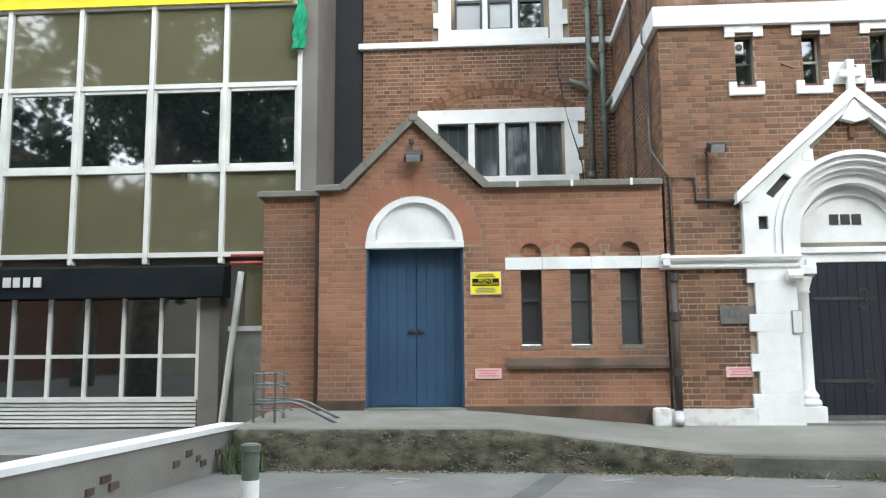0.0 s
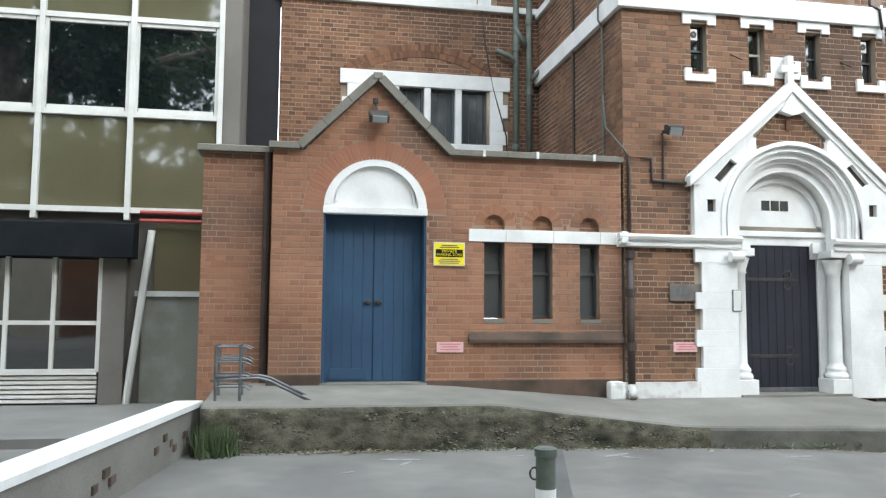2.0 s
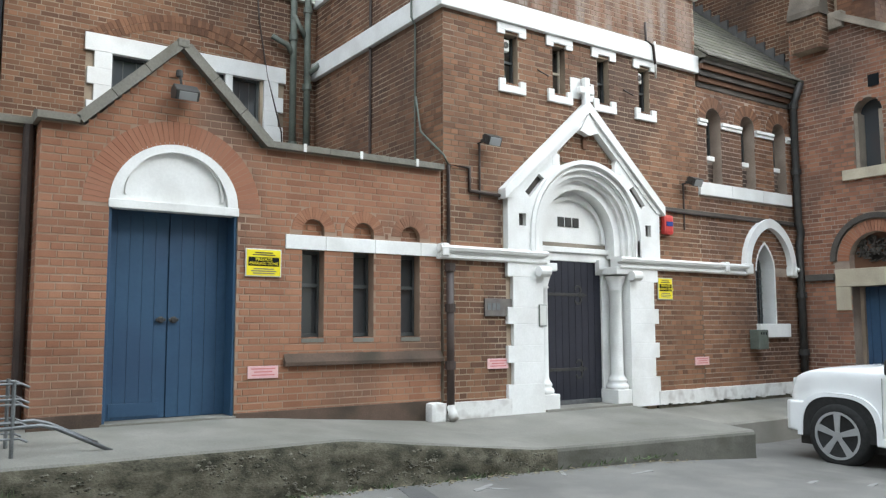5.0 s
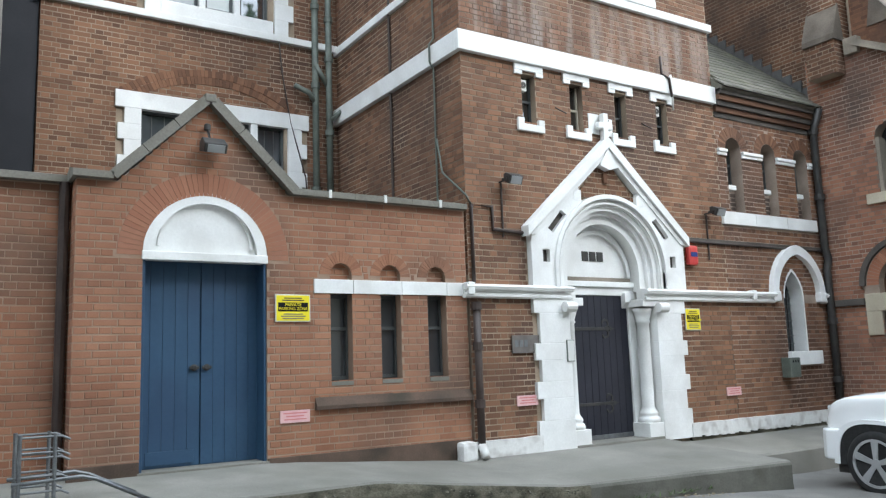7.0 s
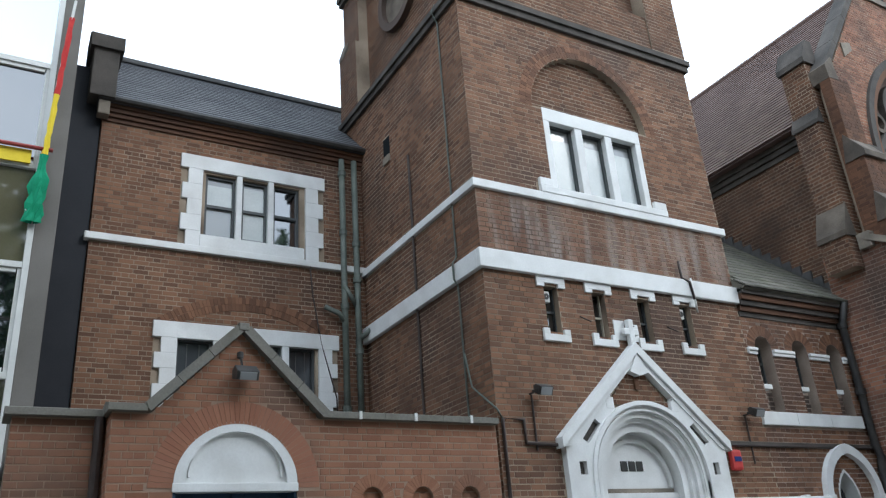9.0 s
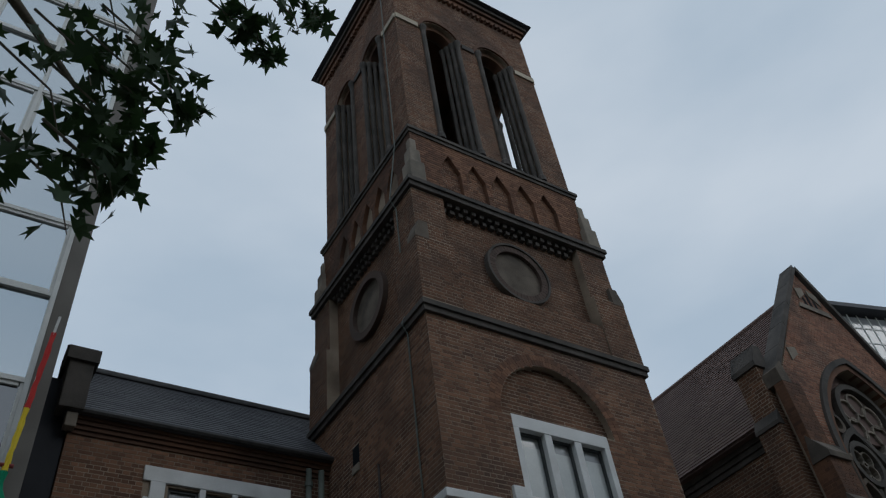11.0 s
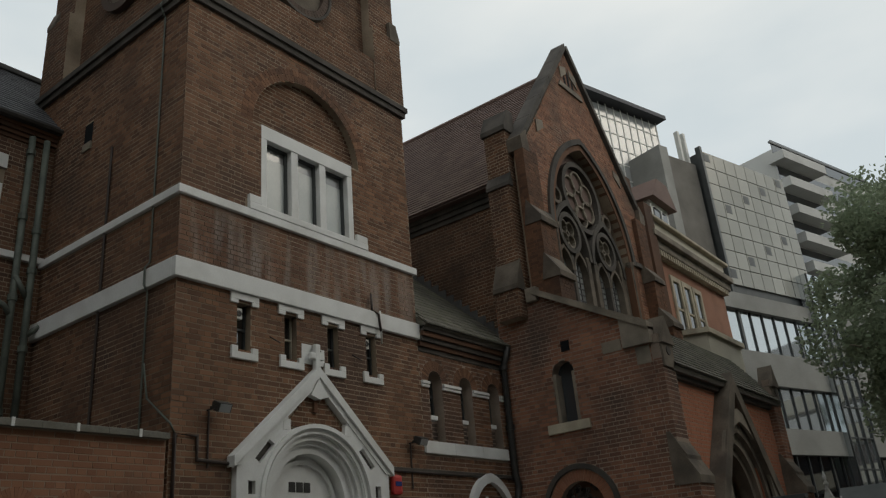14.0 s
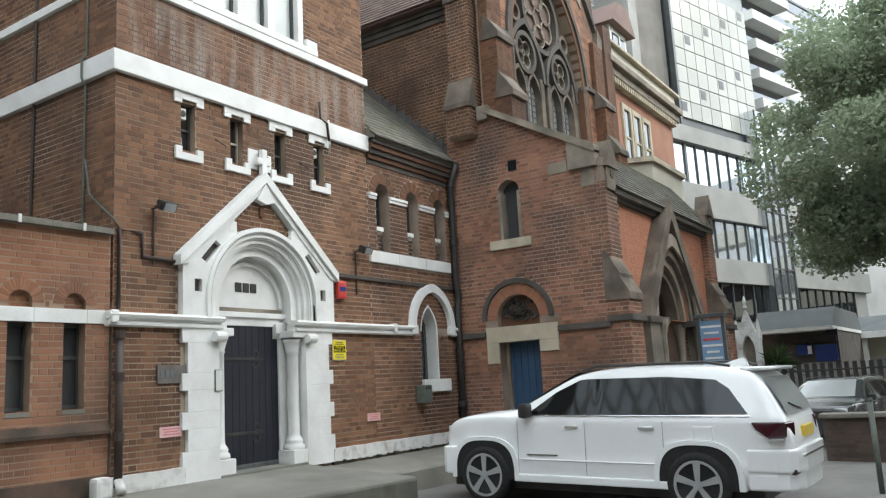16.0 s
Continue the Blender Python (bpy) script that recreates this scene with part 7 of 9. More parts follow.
def shops():
    t = thing("shop_kiosk", "single storey shop with grey canopy and blue signs", "shop", at=(30, 7, 0))
    # body coloured dark to hold the dimness under the canopy and inside
    part("body", boxes((27.6, 36, 6.0, 10.0, 0, 2.5)), STONE_DARK, t)
    part("canopy", prism(bmesh.new(), [(26.4, 2.62), (27.3, 3.3), (33, 3.3), (34, 2.62)], 5.95, 8.5), GREY_SHINY, t, "grey sloping sheet canopy")
    part("canopy_edge", boxes((26.4, 34, 5.95, 8.5, 2.5, 2.62)), FRAME, t)
    part("fascia", boxes((27.5, 27.6, 6.05, 7.4, 2.12, 2.4)), METAL_DARK, t)
    part("name_panel", boxes((26.9, 27.0, 5.9, 6.25, 2.3, 2.52)), DOOR_DARK, t)
    part("blue_sign", boxes((27.4, 27.5, 6.05, 6.75, 1.45, 2.02)), SHOP_BLUE, t)
    part("lit_sign", boxes((27.4, 27.5, 6.85, 7.35, 1.7, 2.05)), SHOP_BLUE, t)
    part("sign_mark", boxes((27.36, 27.4, 6.85, 6.98, 1.72, 2.0)), WHITE, t)
    part("shop_window", boxes((27.5, 27.58, 6.1, 9.0, 0.5, 1.42)), GLASS_PALE, t)
    t = thing("low_arcade", "pale low shop arcade behind railings", "shop", at=(38, 3, 0))
    part("body", boxes((34.6, 48, -4.0, 6.7, 0, 2.4)), CREAM, t)
    part("roof", prism(bmesh.new(), [(33.8, 2.55), (35.5, 3.25), (48, 3.25), (48, 2.55)], -4.5, 6.75), GREY_SHINY, t)
    part("fascia", boxes((33.8, 34.6, -4.5, 6.75, 2.3, 2.55)), WHITE, t)
    part("shop_window", boxes((34.52, 34.6, 0.5, 5.8, 0.5, 1.45)), GLASS_PALE, t)
    part("blue_sign", boxes((34.5, 34.6, 6.05, 6.7, 1.54, 1.96)), SHOP_BLUE, t)
    for y in (5.9, 4.2, 2.4):
        part("column", boxes((33.95, 34.15, y - 0.1, y + 0.1, 0, 2.3), bevel=0.02), FRAME, t)
    t = thing("flats_behind_trees", "pale flats with balconies beyond the trees", "building", at=(56, 6, 0))
    part("body", boxes((52, 64, -14, 12, 0, 14)), PANEL_LIGHT, t)
    for k in range(5):
        part("balcony", boxes((51.2, 52, -14, 12, 2.4 + 2.7 * k, 3.5 + 2.7 * k)), CREAM, t)
        part("window", boxes((51.9, 51.98, -13, 11, 3.6 + 2.7 * k, 4.9 + 2.7 * k)), GLASS_DARK, t)


shops()


def railings():
    t = thing("black_railings", "black pointed iron railings along the pavement", "fence", at=(19, 3, 0))
    for k in range(40):
        y = -1.2 + 0.2 * k
        x = 21.5 - 0.012 * k
        part("post", boxes((x - 0.015, x + 0.015, y - 0.06, y + 0.06, -0.4, 1.4), bevel=0.0), METAL_DARK, t)
    part("rail", tube(bmesh.new(), [(21.5, -1.3, 1.2), (21.03, 6.7, 1.2)], 0.025, 6), METAL_DARK, t)
    part("rail", tube(bmesh.new(), [(21.5, -1.3, 0.2), (21.03, 6.7, 0.2)], 0.025, 6), METAL_DARK, t)


railings()


def yard_wall():
    t = thing("yard_wall", "low dark brick yard wall with stone cap", "wall", at=(13, 3, 0))
    w = part("wall", boxes((12.6, 12.9, -6, 4.4, -0.6, 0.42)), STONE_DARK, t)
    brick_wall(brick_cells(rect(-6, 4.4, -0.4, 0.42), []), (12.6, 0, 0), (0, 1, 0), (-1, 0, 0), BRICK_SOOT_SHADE, w)
    part("cap", boxes((12.52, 12.98, -6, 4.45, 0.42, 0.5), bevel=0.02), COPING, t)
    b = thing("metal_post", "grey galvanised metal post by the yard wall", "bollard", at=(9.0, 3.2, 0))
    part("post", tube(bmesh.new(), [(9.0, 3.2, -0.36), (9.0, 3.2, 0.86)], 0.036, 14), PIPE_GREY, b, smooth=True)
    part("post_cap", tube(bmesh.new(), [(9.0, 3.2, 0.86), (9.0, 3.2, 0.9)], 0.042, 14), PIPE_GREY, b)


yard_wall()


def notice_board():
    t = thing("notice_board", "blue notice board in a dark frame on posts", "sign", at=(12.4, 6.12, LOW))
    y0, y1, z1 = 5.88, 6.35, 2.32
    part("board", boxes((12.38, 12.42, y0, y1, 0.9, z1)), SIGN_BLUE, t)
    for y in (y0, y1):
        part("post", boxes((12.35, 12.45, y - 0.03, y + 0.03, -0.3, z1 + 0.05)), FRAME_GREY, t)
    part("hood", boxes((12.3, 12.5, y0 - 0.06, y1 + 0.06, z1 + 0.05, z1 + 0.13), bevel=0.01), FRAME_GREY, t)
    mid = (y0 + y1) / 2
    for k, (w, m) in enumerate(((0.8, FRAME), (0.6, FRAME), (0.7, RED), (0.8, FRAME), (0.5, FRAME), (0.7, FRAME))):
        e = w * (y1 - y0) / 2
        part("text_bar", boxes((12.37, 12.381, mid - e, mid + e, z1 - 0.14 - 0.12 * k, z1 - 0.1 - 0.12 * k)), m, t, "bar of small print")


notice_board()


def monument():
    y, x = 7.45, 21.0
    t = thing("stone_shrine", "pale gabled stone shrine with a pointed niche", "monument", at=(x, y, LOW))
    part("plinth", boxes((x - 0.2, x + 0.3, y - 0.36, y + 0.36, LOW - 0.1, 0.5), bevel=0.03), WHITE_WORN, t)
    niche = [(y - 0.17, 0.7), (y + 0.17, 0.7)] + pointed(y, 1.9, 0.17, 0.4, 8)
    body = [(y - 0.3, 0.5), (y + 0.3, 0.5), (y + 0.3, 2.2), (y, 3.05), (y - 0.3, 2.2)]
    part("slab", pierced(body, [niche], x - 0.1, x + 0.1, "x"), WHITE_WORN, t)
    # darker stone than the slab puts the niche's shade into its back
    part("back", boxes((x + 0.1, x + 0.16, y - 0.28, y + 0.28, 0.5, 2.2)), STONE, t, "shaded back of the niche")
    for s in (-1, 1):
        part("pinnacle", lathe(bmesh.new(), x - 0.02, y + s * 0.3, [(0.09, 0.5), (0.07, 0.6), (0.07, 2.1), (0.1, 2.2), (0.02, 2.75)], 8), WHITE_WORN, t)
    part("finial", lathe(bmesh.new(), x, y, [(0.03, 3.0), (0.08, 3.1), (0.03, 3.18), (0.06, 3.28), (0.01, 3.45)], 8), WHITE_WORN, t)


monument()


def palm():
    t = thing("spiky_palm", "spiky dark green palm with narrow leaves", "plant", at=(21.2, 6.8, LOW))
    part("trunk", tube(bmesh.new(), [(21.2, 6.8, LOW), (21.2, 6.82, 0.7), (21.2, 6.8, 1.4)], [0.1, 0.08, 0.07], 10), BARK, t)
    rnd = random.Random(4)
    bm = bmesh.new()
    for k in range(110):
        a, e, n = rnd.uniform(0, 6.283), rnd.uniform(-0.5, 1.4), rnd.uniform(0.5, 0.85)
        d = Vector((math.cos(a) * math.cos(e), math.sin(a) * math.cos(e), math.sin(e)))
        s = d.cross(Vector((0, 0, 1))).normalized() * 0.022
        p = Vector((21.2, 6.8, 1.42))
        m, q = p + d * n * 0.6, p + d * n + Vector((0, 0, -0.12 * n))
        v = [bm.verts.new(c) for c in (p - s * 0.5, p + s * 0.5, m + s, q, m - s)]
        bm.faces.new(v)
    part("fronds", bm, LEAF, t)["kind"] = "stuff"


palm()


# ---- vehicles ----
def at_x(table, x):
    return float(np.interp(x, [p[0] for p in table], [p[1] for p in table]))


def bumper(tip, inner, half, z0, z1):
    """A bumper that wraps round the corners in plan: tip is its outermost x, inner where it ends on the flanks."""
    d = inner - tip
    side = [(inner, half), (tip + 0.42 * d, half * 0.985), (tip + 0.2 * d, half * 0.93), (tip + 0.07 * d, half * 0.8), (tip + 0.01 * d, half * 0.5), (tip, 0.15 * half)]
    bm = prism(bmesh.new(), side + [(x, -y) for x, y in reversed(side)], z0, z1, "z")
    rim = [e for e in bm.edges if abs(e.verts[0].co.z - e.verts[1].co.z) < 1e-5]
    bmesh.ops.bevel(bm, geom=rim, offset=0.03, segments=3, affect="EDGES", profile=0.5)
    return bm


def car(name, label, paint, place, turn, scale=(1, 1, 1), plate=None):
    """A large estate on four wheels; local x is ahead, the origin lies on the ground under its middle."""
    t = thing(name, label, "car")
    top = [(-2.47, 0.72), (-2.45, 0.98), (-2.40, 1.16), (-2.28, 1.38), (-2.14, 1.60), (-2.02, 1.70), (-1.75, 1.745), (-1.0, 1.77), (-0.2, 1.765), (0.18, 1.71), (0.6, 1.49), (1.0, 1.275), (1.12, 1.235), (1.6, 1.20), (1.96, 1.15), (2.16, 1.07), (2.26, 0.92), (2.31, 0.6)]
    wide = [(-2.47, 0.74), (-2.43, 0.86), (-2.3, 0.925), (-2.0, 0.95), (-1.0, 0.955), (0.9, 0.955), (1.6, 0.95), (1.95, 0.92), (2.14, 0.84), (2.26, 0.74), (2.31, 0.66)]
    def belt(x):
        return min(1.15, at_x(top, x) - 0.055)
    def roof_w(x):
        z = at_x(top, x)
        return at_x(wide, x) * (0.965 - 0.21 * max(0.0, min(1.0, (z - 1.15) / 0.6)))
    stations = [-2.47, -2.455, -2.42, -2.36, -2.26, -2.14, -2.04, -1.9, -1.6, -1.2, -0.8, -0.4, 0, 0.25, 0.5, 0.75, 0.95, 1.08, 1.2, 1.4, 1.7, 1.92, 2.08, 2.17, 2.24, 2.29, 2.31]
    bm = bmesh.new()
    rings = []
    for x in stations:
        w, zt, zb, wr = at_x(wide, x), at_x(top, x), belt(x), roof_w(x)
        low = 0.30 if abs(x) < 2.2 else 0.40
        half = [(w * 0.90, low), (w * 0.97, low + 0.06), (w * 0.995, 0.56), (w, 0.62), (w * 0.985, 0.68), (w * 0.99, 0.9), (w * 0.995, zb - 0.06), (w * 0.975, zb), (wr + (w * 0.975 - wr) * 0.5, zb + (max(zt - 0.09, zb + 0.02) - zb) * 0.5), (wr, max(zt - 0.085, zb + 0.02)), (wr * 0.95, max(zt - 0.03, zb + 0.035)), (wr * 0.8, max(zt - 0.008, zb + 0.045)), (wr * 0.4, zt + 0.005)]
        ring = [bm.verts.new((x, q, z)) for q, z in half] + [bm.verts.new((x, -q, z)) for q, z in reversed(half)]
        rings.append(ring)
    for a, b in zip(rings, rings[1:]):
        n = len(a)
        for k in range(n):
            bm.faces.new((a[k], a[(k + 1) % n], b[(k + 1) % n], b[k]))
    bm.faces.new(rings[0][::-1]), bm.faces.new(rings[-1])
    body = part("body", bm, paint, t, smooth=True)
    sub = body.modifiers.new("round", "SUBSURF")
    sub.levels = sub.render_levels = 2
    def skin(x, z, s, off):
        zt, zb = at_x(top, x), belt(x)
        k = max(0.0, min(1.0, (z - zb) / max(0.05, zt - 0.09 - zb)))
        w = at_x(wide, x) * 0.975
        return Vector((x, s * (w + (roof_w(x) - w) * k + off), z))
    for s in (-1, 1):
        for nm, poly in (("front_window", [(0.86, 1.175), (0.0, 1.175), (0.0, 1.625), (0.12, 1.61), (0.45, 1.46)]), ("rear_window", [(-0.004, 1.175), (-1.036, 1.175), (-1.036, 1.63), (-0.004, 1.625)]), ("quarter_window", [(-1.04, 1.175), (-2.02, 1.19), (-1.80, 1.48), (-1.64, 1.585), (-1.04, 1.63)])):
            g = bmesh.new()
            rows = []
            lo_x, hi_x = min(p[0] for p in poly), max(p[0] for p in poly)
            for i in range(33):
                x = lo_x + (hi_x - lo_x) * i / 32
                cut = cut_at([(p[1], p[0]) for p in poly], x + (1e-4 if i == 0 else -1e-4 if i == 32 else 0))
                if cut:
                    rows.append([g.verts.new(skin(x, cut[0][0] + (cut[0][1] - cut[0][0]) * j / 4, s, 0.006)) for j in range(5)])
            for a, b in zip(rows, rows[1:]):
                for j in range(4):
                    g.faces.new((a[j], a[j + 1], b[j + 1], b[j]))
            part(nm, g, CAR_GLASS, t, "dark tinted side window", True)
        part("belt_trim", tube(bmesh.new(), [skin(x, 1.168, s, 0.008) for x in (0.9, 0.5, 0.0, -0.5, -1.0, -1.5, -2.04)], 0.009, 6), CHROME, t)
        for x in (-0.002, -1.038):
            part("door_pillar", tube(bmesh.new(), [skin(x, z, s, 0.008) for z in (1.18, 1.3, 1.45, 1.6)], 0.016, 6), METAL_DARK, t, "black door pillar")
        for x in (0.0, -1.02, 0.98):
            part("door_seam", tube(bmesh.new(), [Vector((x, s * (at_x(wide, x) + 0.001), z)) for z in (0.42, 0.62, 0.8, 1.10)], 0.003, 5), PIPE_GREY, t)
        for x in (0.18, -0.82):
            hd = bmesh.new()
            box(hd, x - 0.1, x + 0.1, s * 0.955 - 0.02, s * 0.955 + 0.02, 1.01, 1.045, 0.012)
            part("door_handle", hd, CHROME, t, "chrome door handle")
        part("sill_trim", boxes((-1.05, 1.05, min(s * 0.9, s * 0.965), max(s * 0.9, s * 0.968), 0.31, 0.41), bevel=0.02), paint, t)
        part("crease", tube(bmesh.new(), [Vector((x, s * (at_x(wide, x) - 0.004), 0.60)) for x in (0.95, 0.5, 0, -0.5, -0.98)], 0.014, 6), paint, t)
        part("roof_rail", tube(bmesh.new(), [(0.1, s * 0.66, 1.74), (-0.1, s * 0.67, 1.785), (-1.5, s * 0.67, 1.795), (-1.8, s * 0.66, 1.74)], 0.016, 8), METAL_DARK, t)
        mir = boxes((0.74, 0.88, min(s * 0.94, s * 1.12), max(s * 0.94, s * 1.12), 1.14, 1.33), bevel=0.045)
        part("door_mirror", mir, METAL_DARK, t, "dark door mirror")
        part("badge_bar", boxes((0.4, 0.85, s * 0.957 - 0.004, s * 0.957 + 0.006, 0.655, 0.672)), PIPE_GREY, t)
        lamp = prism(bmesh.new(), [(-2.455, 1.10), (-2.05, 1.10), (-2.10, 1.02), (-2.22, 0.93), (-2.455, 0.93)], min(s * 0.62, s * 0.968), max(s * 0.62, s * 0.968))
        for v in lamp.verts:
            if v.co.x < -2.4 and abs(v.co.y) > 0.9:
                v.co.x, v.co.y = -2.40, s * 0.905
        bmesh.ops.bevel(lamp, geom=list(lamp.edges), offset=0.018, segments=2, affect="EDGES", profile=0.6)
        part("tail_lamp", lamp, LAMP_RED, t, "dark red tail lamp")
        part("lamp_strip", boxes((-2.40, -2.22, min(s * 0.90, s * 0.966), max(s * 0.90, s * 0.966), 0.89, 0.925), bevel=0.008), CHROME, t)
        part("reflector", boxes((-2.47, -2.40, min(s * 0.62, s * 0.84), max(s * 0.62, s * 0.84), 0.52, 0.58), bevel=0.01), LAMP_RED, t)
        part("headlamp", boxes((1.96, 2.2, min(s * 0.5, s * 0.81), max(s * 0.5, s * 0.81), 0.92, 1.02), bevel=0.03), LENS_GLASS, t)
        for wx in (1.505, -1.41):
            fl = bmesh.new()
            def opening(w, h, n=22):
                pts = []
                for q in range(n + 1):
                    a = math.pi * q / n
                    c, d = math.cos(a), math.sin(a)
                    pts.append((wx + w * math.copysign(abs(c) ** 0.72, c), 0.33 + (h - 0.33) * d ** 0.62))
                return pts
            ribbon(fl, opening(0.465, 0.835), opening(0.53, 0.885), min(s * 0.86, s * 0.978), max(s * 0.86, s * 0.978))
            part("arch_flare", fl, paint, t)
            # solid black plate over the uncut body paints the wheel arch's shade
            well = bmesh.new()
            prism(well, opening(0.47, 0.84), min(s * 0.55, s * 0.964), max(s * 0.55, s * 0.964))
            part("arch_dark_plate", well, RUBBER, t)
            w = bmesh.new()
            prof = [(0.27, 0.0), (0.34, 0.005), (0.372, 0.03), (0.38, 0.07), (0.38, 0.18), (0.372, 0.22), (0.34, 0.245), (0.285, 0.25), (0.27, 0.235)]
            lathe(w, 0, 0, prof, 32)
            ry = s * 0.72
            rot = Matrix.Rotation(radians(-90 * s), 3, "X")
            bmesh.ops.rotate(w, cent=(0, 0, 0), matrix=rot, verts=w.verts)
            bmesh.ops.translate(w, vec=(wx, s * 0.752, 0.38), verts=w.verts)
            tyre = part("wheel", w, RUBBER, t, "black tyre on a five spoke alloy wheel", True)
            rim = ribbon(bmesh.new(), arc(wx, 0.38, 0.255, 0, 360, 30), arc(wx, 0.38, 0.285, 0, 360, 30), min(s * 0.93, s * 1.004), max(s * 0.93, s * 1.004))
            part("rim", rim, ALLOY, tyre)
            sp = bmesh.new()
            for k in range(5):
                a = radians(72 * k + 18)
                d, n = Vector((math.cos(a), math.sin(a))), Vector((-math.sin(a), math.cos(a)))
                q = [Vector((wx, 0.38)) + d * r + n * e for r, e in ((0.03, 0.026), (0.265, 0.045), (0.265, -0.045), (0.03, -0.026))]
                prism(sp, [tuple(v) for v in q], s * 0.99, s * 1.0)
            prism(sp, arc(wx, 0.38, 0.055, 0, 360, 16)[:-1], s * 0.985, s * 1.006)
            part("spokes", sp, ALLOY, tyre)
            # black disc behind the spokes, painting the dark between them
            part("brake_disc", prism(bmesh.new(), arc(wx, 0.38, 0.272, 0, 360, 24)[:-1], s * 0.972, s * 0.978), RUBBER, tyre)
    def over(poly, name, material, lab=""):
        """A pane across the car, given as (x, z, half width) rows."""
        g = bmesh.new()
        rows = [[g.verts.new((x, hw * (j / 4 - 1), z)) for j in range(9)] for x, z, hw in poly]
        for a, b in zip(rows, rows[1:]):
            for j in range(8):
                g.faces.new((a[j], a[j + 1], b[j + 1], b[j]))
        return part(name, g, material, t, lab, True)
    # the pale screens carry reflected sky in their base colour
    over([(1.02, 1.275, 0.70), (0.62, 1.50, 0.64), (0.22, 1.71, 0.58)], "windscreen", CAR_GLASS if plate is None else GLASS_PALE, "windscreen")
    over([(-2.405, 1.19, 0.72), (-2.295, 1.38, 0.69), (-2.16, 1.60, 0.63)], "rear_screen", GLASS_PALE, "rear window under the spoiler")
    part("spoiler", boxes((-2.24, -1.9, -0.64, 0.64, 1.675, 1.72), bevel=0.02), paint, t, smooth=True)
    part("bumper", bumper(-2.53, -1.98, 0.955, 0.54, 0.80), paint, t)
    part("rear_valance", bumper(-2.50, -1.98, 0.94, 0.34, 0.535), paint, t)
    part("bumper_trim", boxes((-2.535, -2.48, -0.62, 0.62, 0.70, 0.73), bevel=0.008), CHROME, t)
    part("front_bumper", bumper(2.31, 1.98, 0.93, 0.36, 0.74), paint, t)
    for s in (-1, 1):
        part("fuel_flap" if s > 0 else "rear_panel_seam", boxes((-1.62, -1.38, min(s * 0.93, s * 0.953), max(s * 0.93, s * 0.953), 0.88, 1.05), bevel=0.012), paint, t)
    part("grille", boxes((2.18, 2.31, -0.5, 0.5, 0.78, 0.98), bevel=0.02), METAL_DARK, t)
    part("number_plate", boxes((-2.485, -2.44, -0.26, 0.26, 0.9, 1.02)), PLATE if plate is None else plate, t, "plain yellow number plate")
    part("rear_wiper", tube(bmesh.new(), [(-2.41, 0.0, 1.21), (-2.36, 0.38, 1.29)], 0.012, 6), METAL_DARK, t)
    part("fin_aerial", prism(bmesh.new(), [(-1.85, 1.73), (-1.5, 1.75), (-1.76, 1.83), (-1.82, 1.83)], -0.025, 0.025), paint, t)
    part("underbody", boxes((-2.1, 2.1, -0.8, 0.8, 0.2, 0.45)), METAL_DARK, t)
    t.matrix_basis = place @ pose(0, 0, 0, 0, 0, turn) @ Matrix.Diagonal((*scale, 1))
    return t


car("white_car", "large white estate car with dark tinted windows", CAR_WHITE, pose(7.34, 6.2, LOW - 0.047) @ pose(0, 0, 0, 1.49), 89.2)
car("dark_car", "dark grey parked hatchback behind the yard wall", CAR_GREY, pose(16.6, 4.7, LOW - 0.086), 172, (0.85, 0.88, 0.77), SIGN_PALE)


# ---- signs and fittings on the walls ----
def words(name, text, size, at, material, parent):
    cu = bpy.data.curves.new(name, "FONT")
    cu.body, cu.size, cu.align_x, cu.align_y, cu.extrude = text, size, "CENTER", "CENTER", 0.001
    cu.materials.append(material)
    tmp = new(name, cu)
    dg = bpy.context.evaluated_depsgraph_get()
    me = bpy.data.meshes.new_from_object(tmp.evaluated_get(dg))
    bpy.data.objects.remove(tmp)
    me.transform(Matrix.Translation(at) @ Matrix.Rotation(radians(90), 4, "X"))
    if not me.materials:
        me.materials.append(material)
    return under(new(name, me), parent)


def parking_sign(x, z, w, h):
    t = thing("parking_sign", "yellow private parking zone sign on the brick wall", "sign", "parking signs", at=(x + w / 2, F - 0.03, z - h / 2))
    part("plate", boxes((x, x + w, F - 0.028, F - 0.012, z - h, z), bevel=0.004), FRAME, t)
    part("face", boxes((x + 0.012, x + w - 0.012, F - 0.032, F - 0.0285, z - h + 0.012, z - 0.012)), YELLOW, t)
    part("black_band", boxes((x + 0.03, x + w - 0.03, F - 0.035, F - 0.0325, z - h * 0.62, z - h * 0.30)), BLACK, t)
    words("word", "PRIVATE", h * 0.17, (x + w / 2, F - 0.037, z - h * 0.385), YELLOW, t)
    words("word", "PARKING ZONE", h * 0.15, (x + w / 2, F - 0.037, z - h * 0.53), YELLOW, t)
    for k, (q, ww) in enumerate(((0.14, 0.5), (0.22, 0.62), (0.72, 0.55), (0.80, 0.7), (0.88, 0.6))):
        part("print_bar", boxes((x + w * (0.5 - ww / 2), x + w * (0.5 + ww / 2), F - 0.0345, F - 0.0325, z - h * q - 0.006, z - h * q + 0.006)), STONE_DARK if k < 2 else COPING, t, "line of small print")


parking_sign(0.0, 2.31, 0.405, 0.30)
parking_sign(6.47, 2.2, 0.33, 0.33)


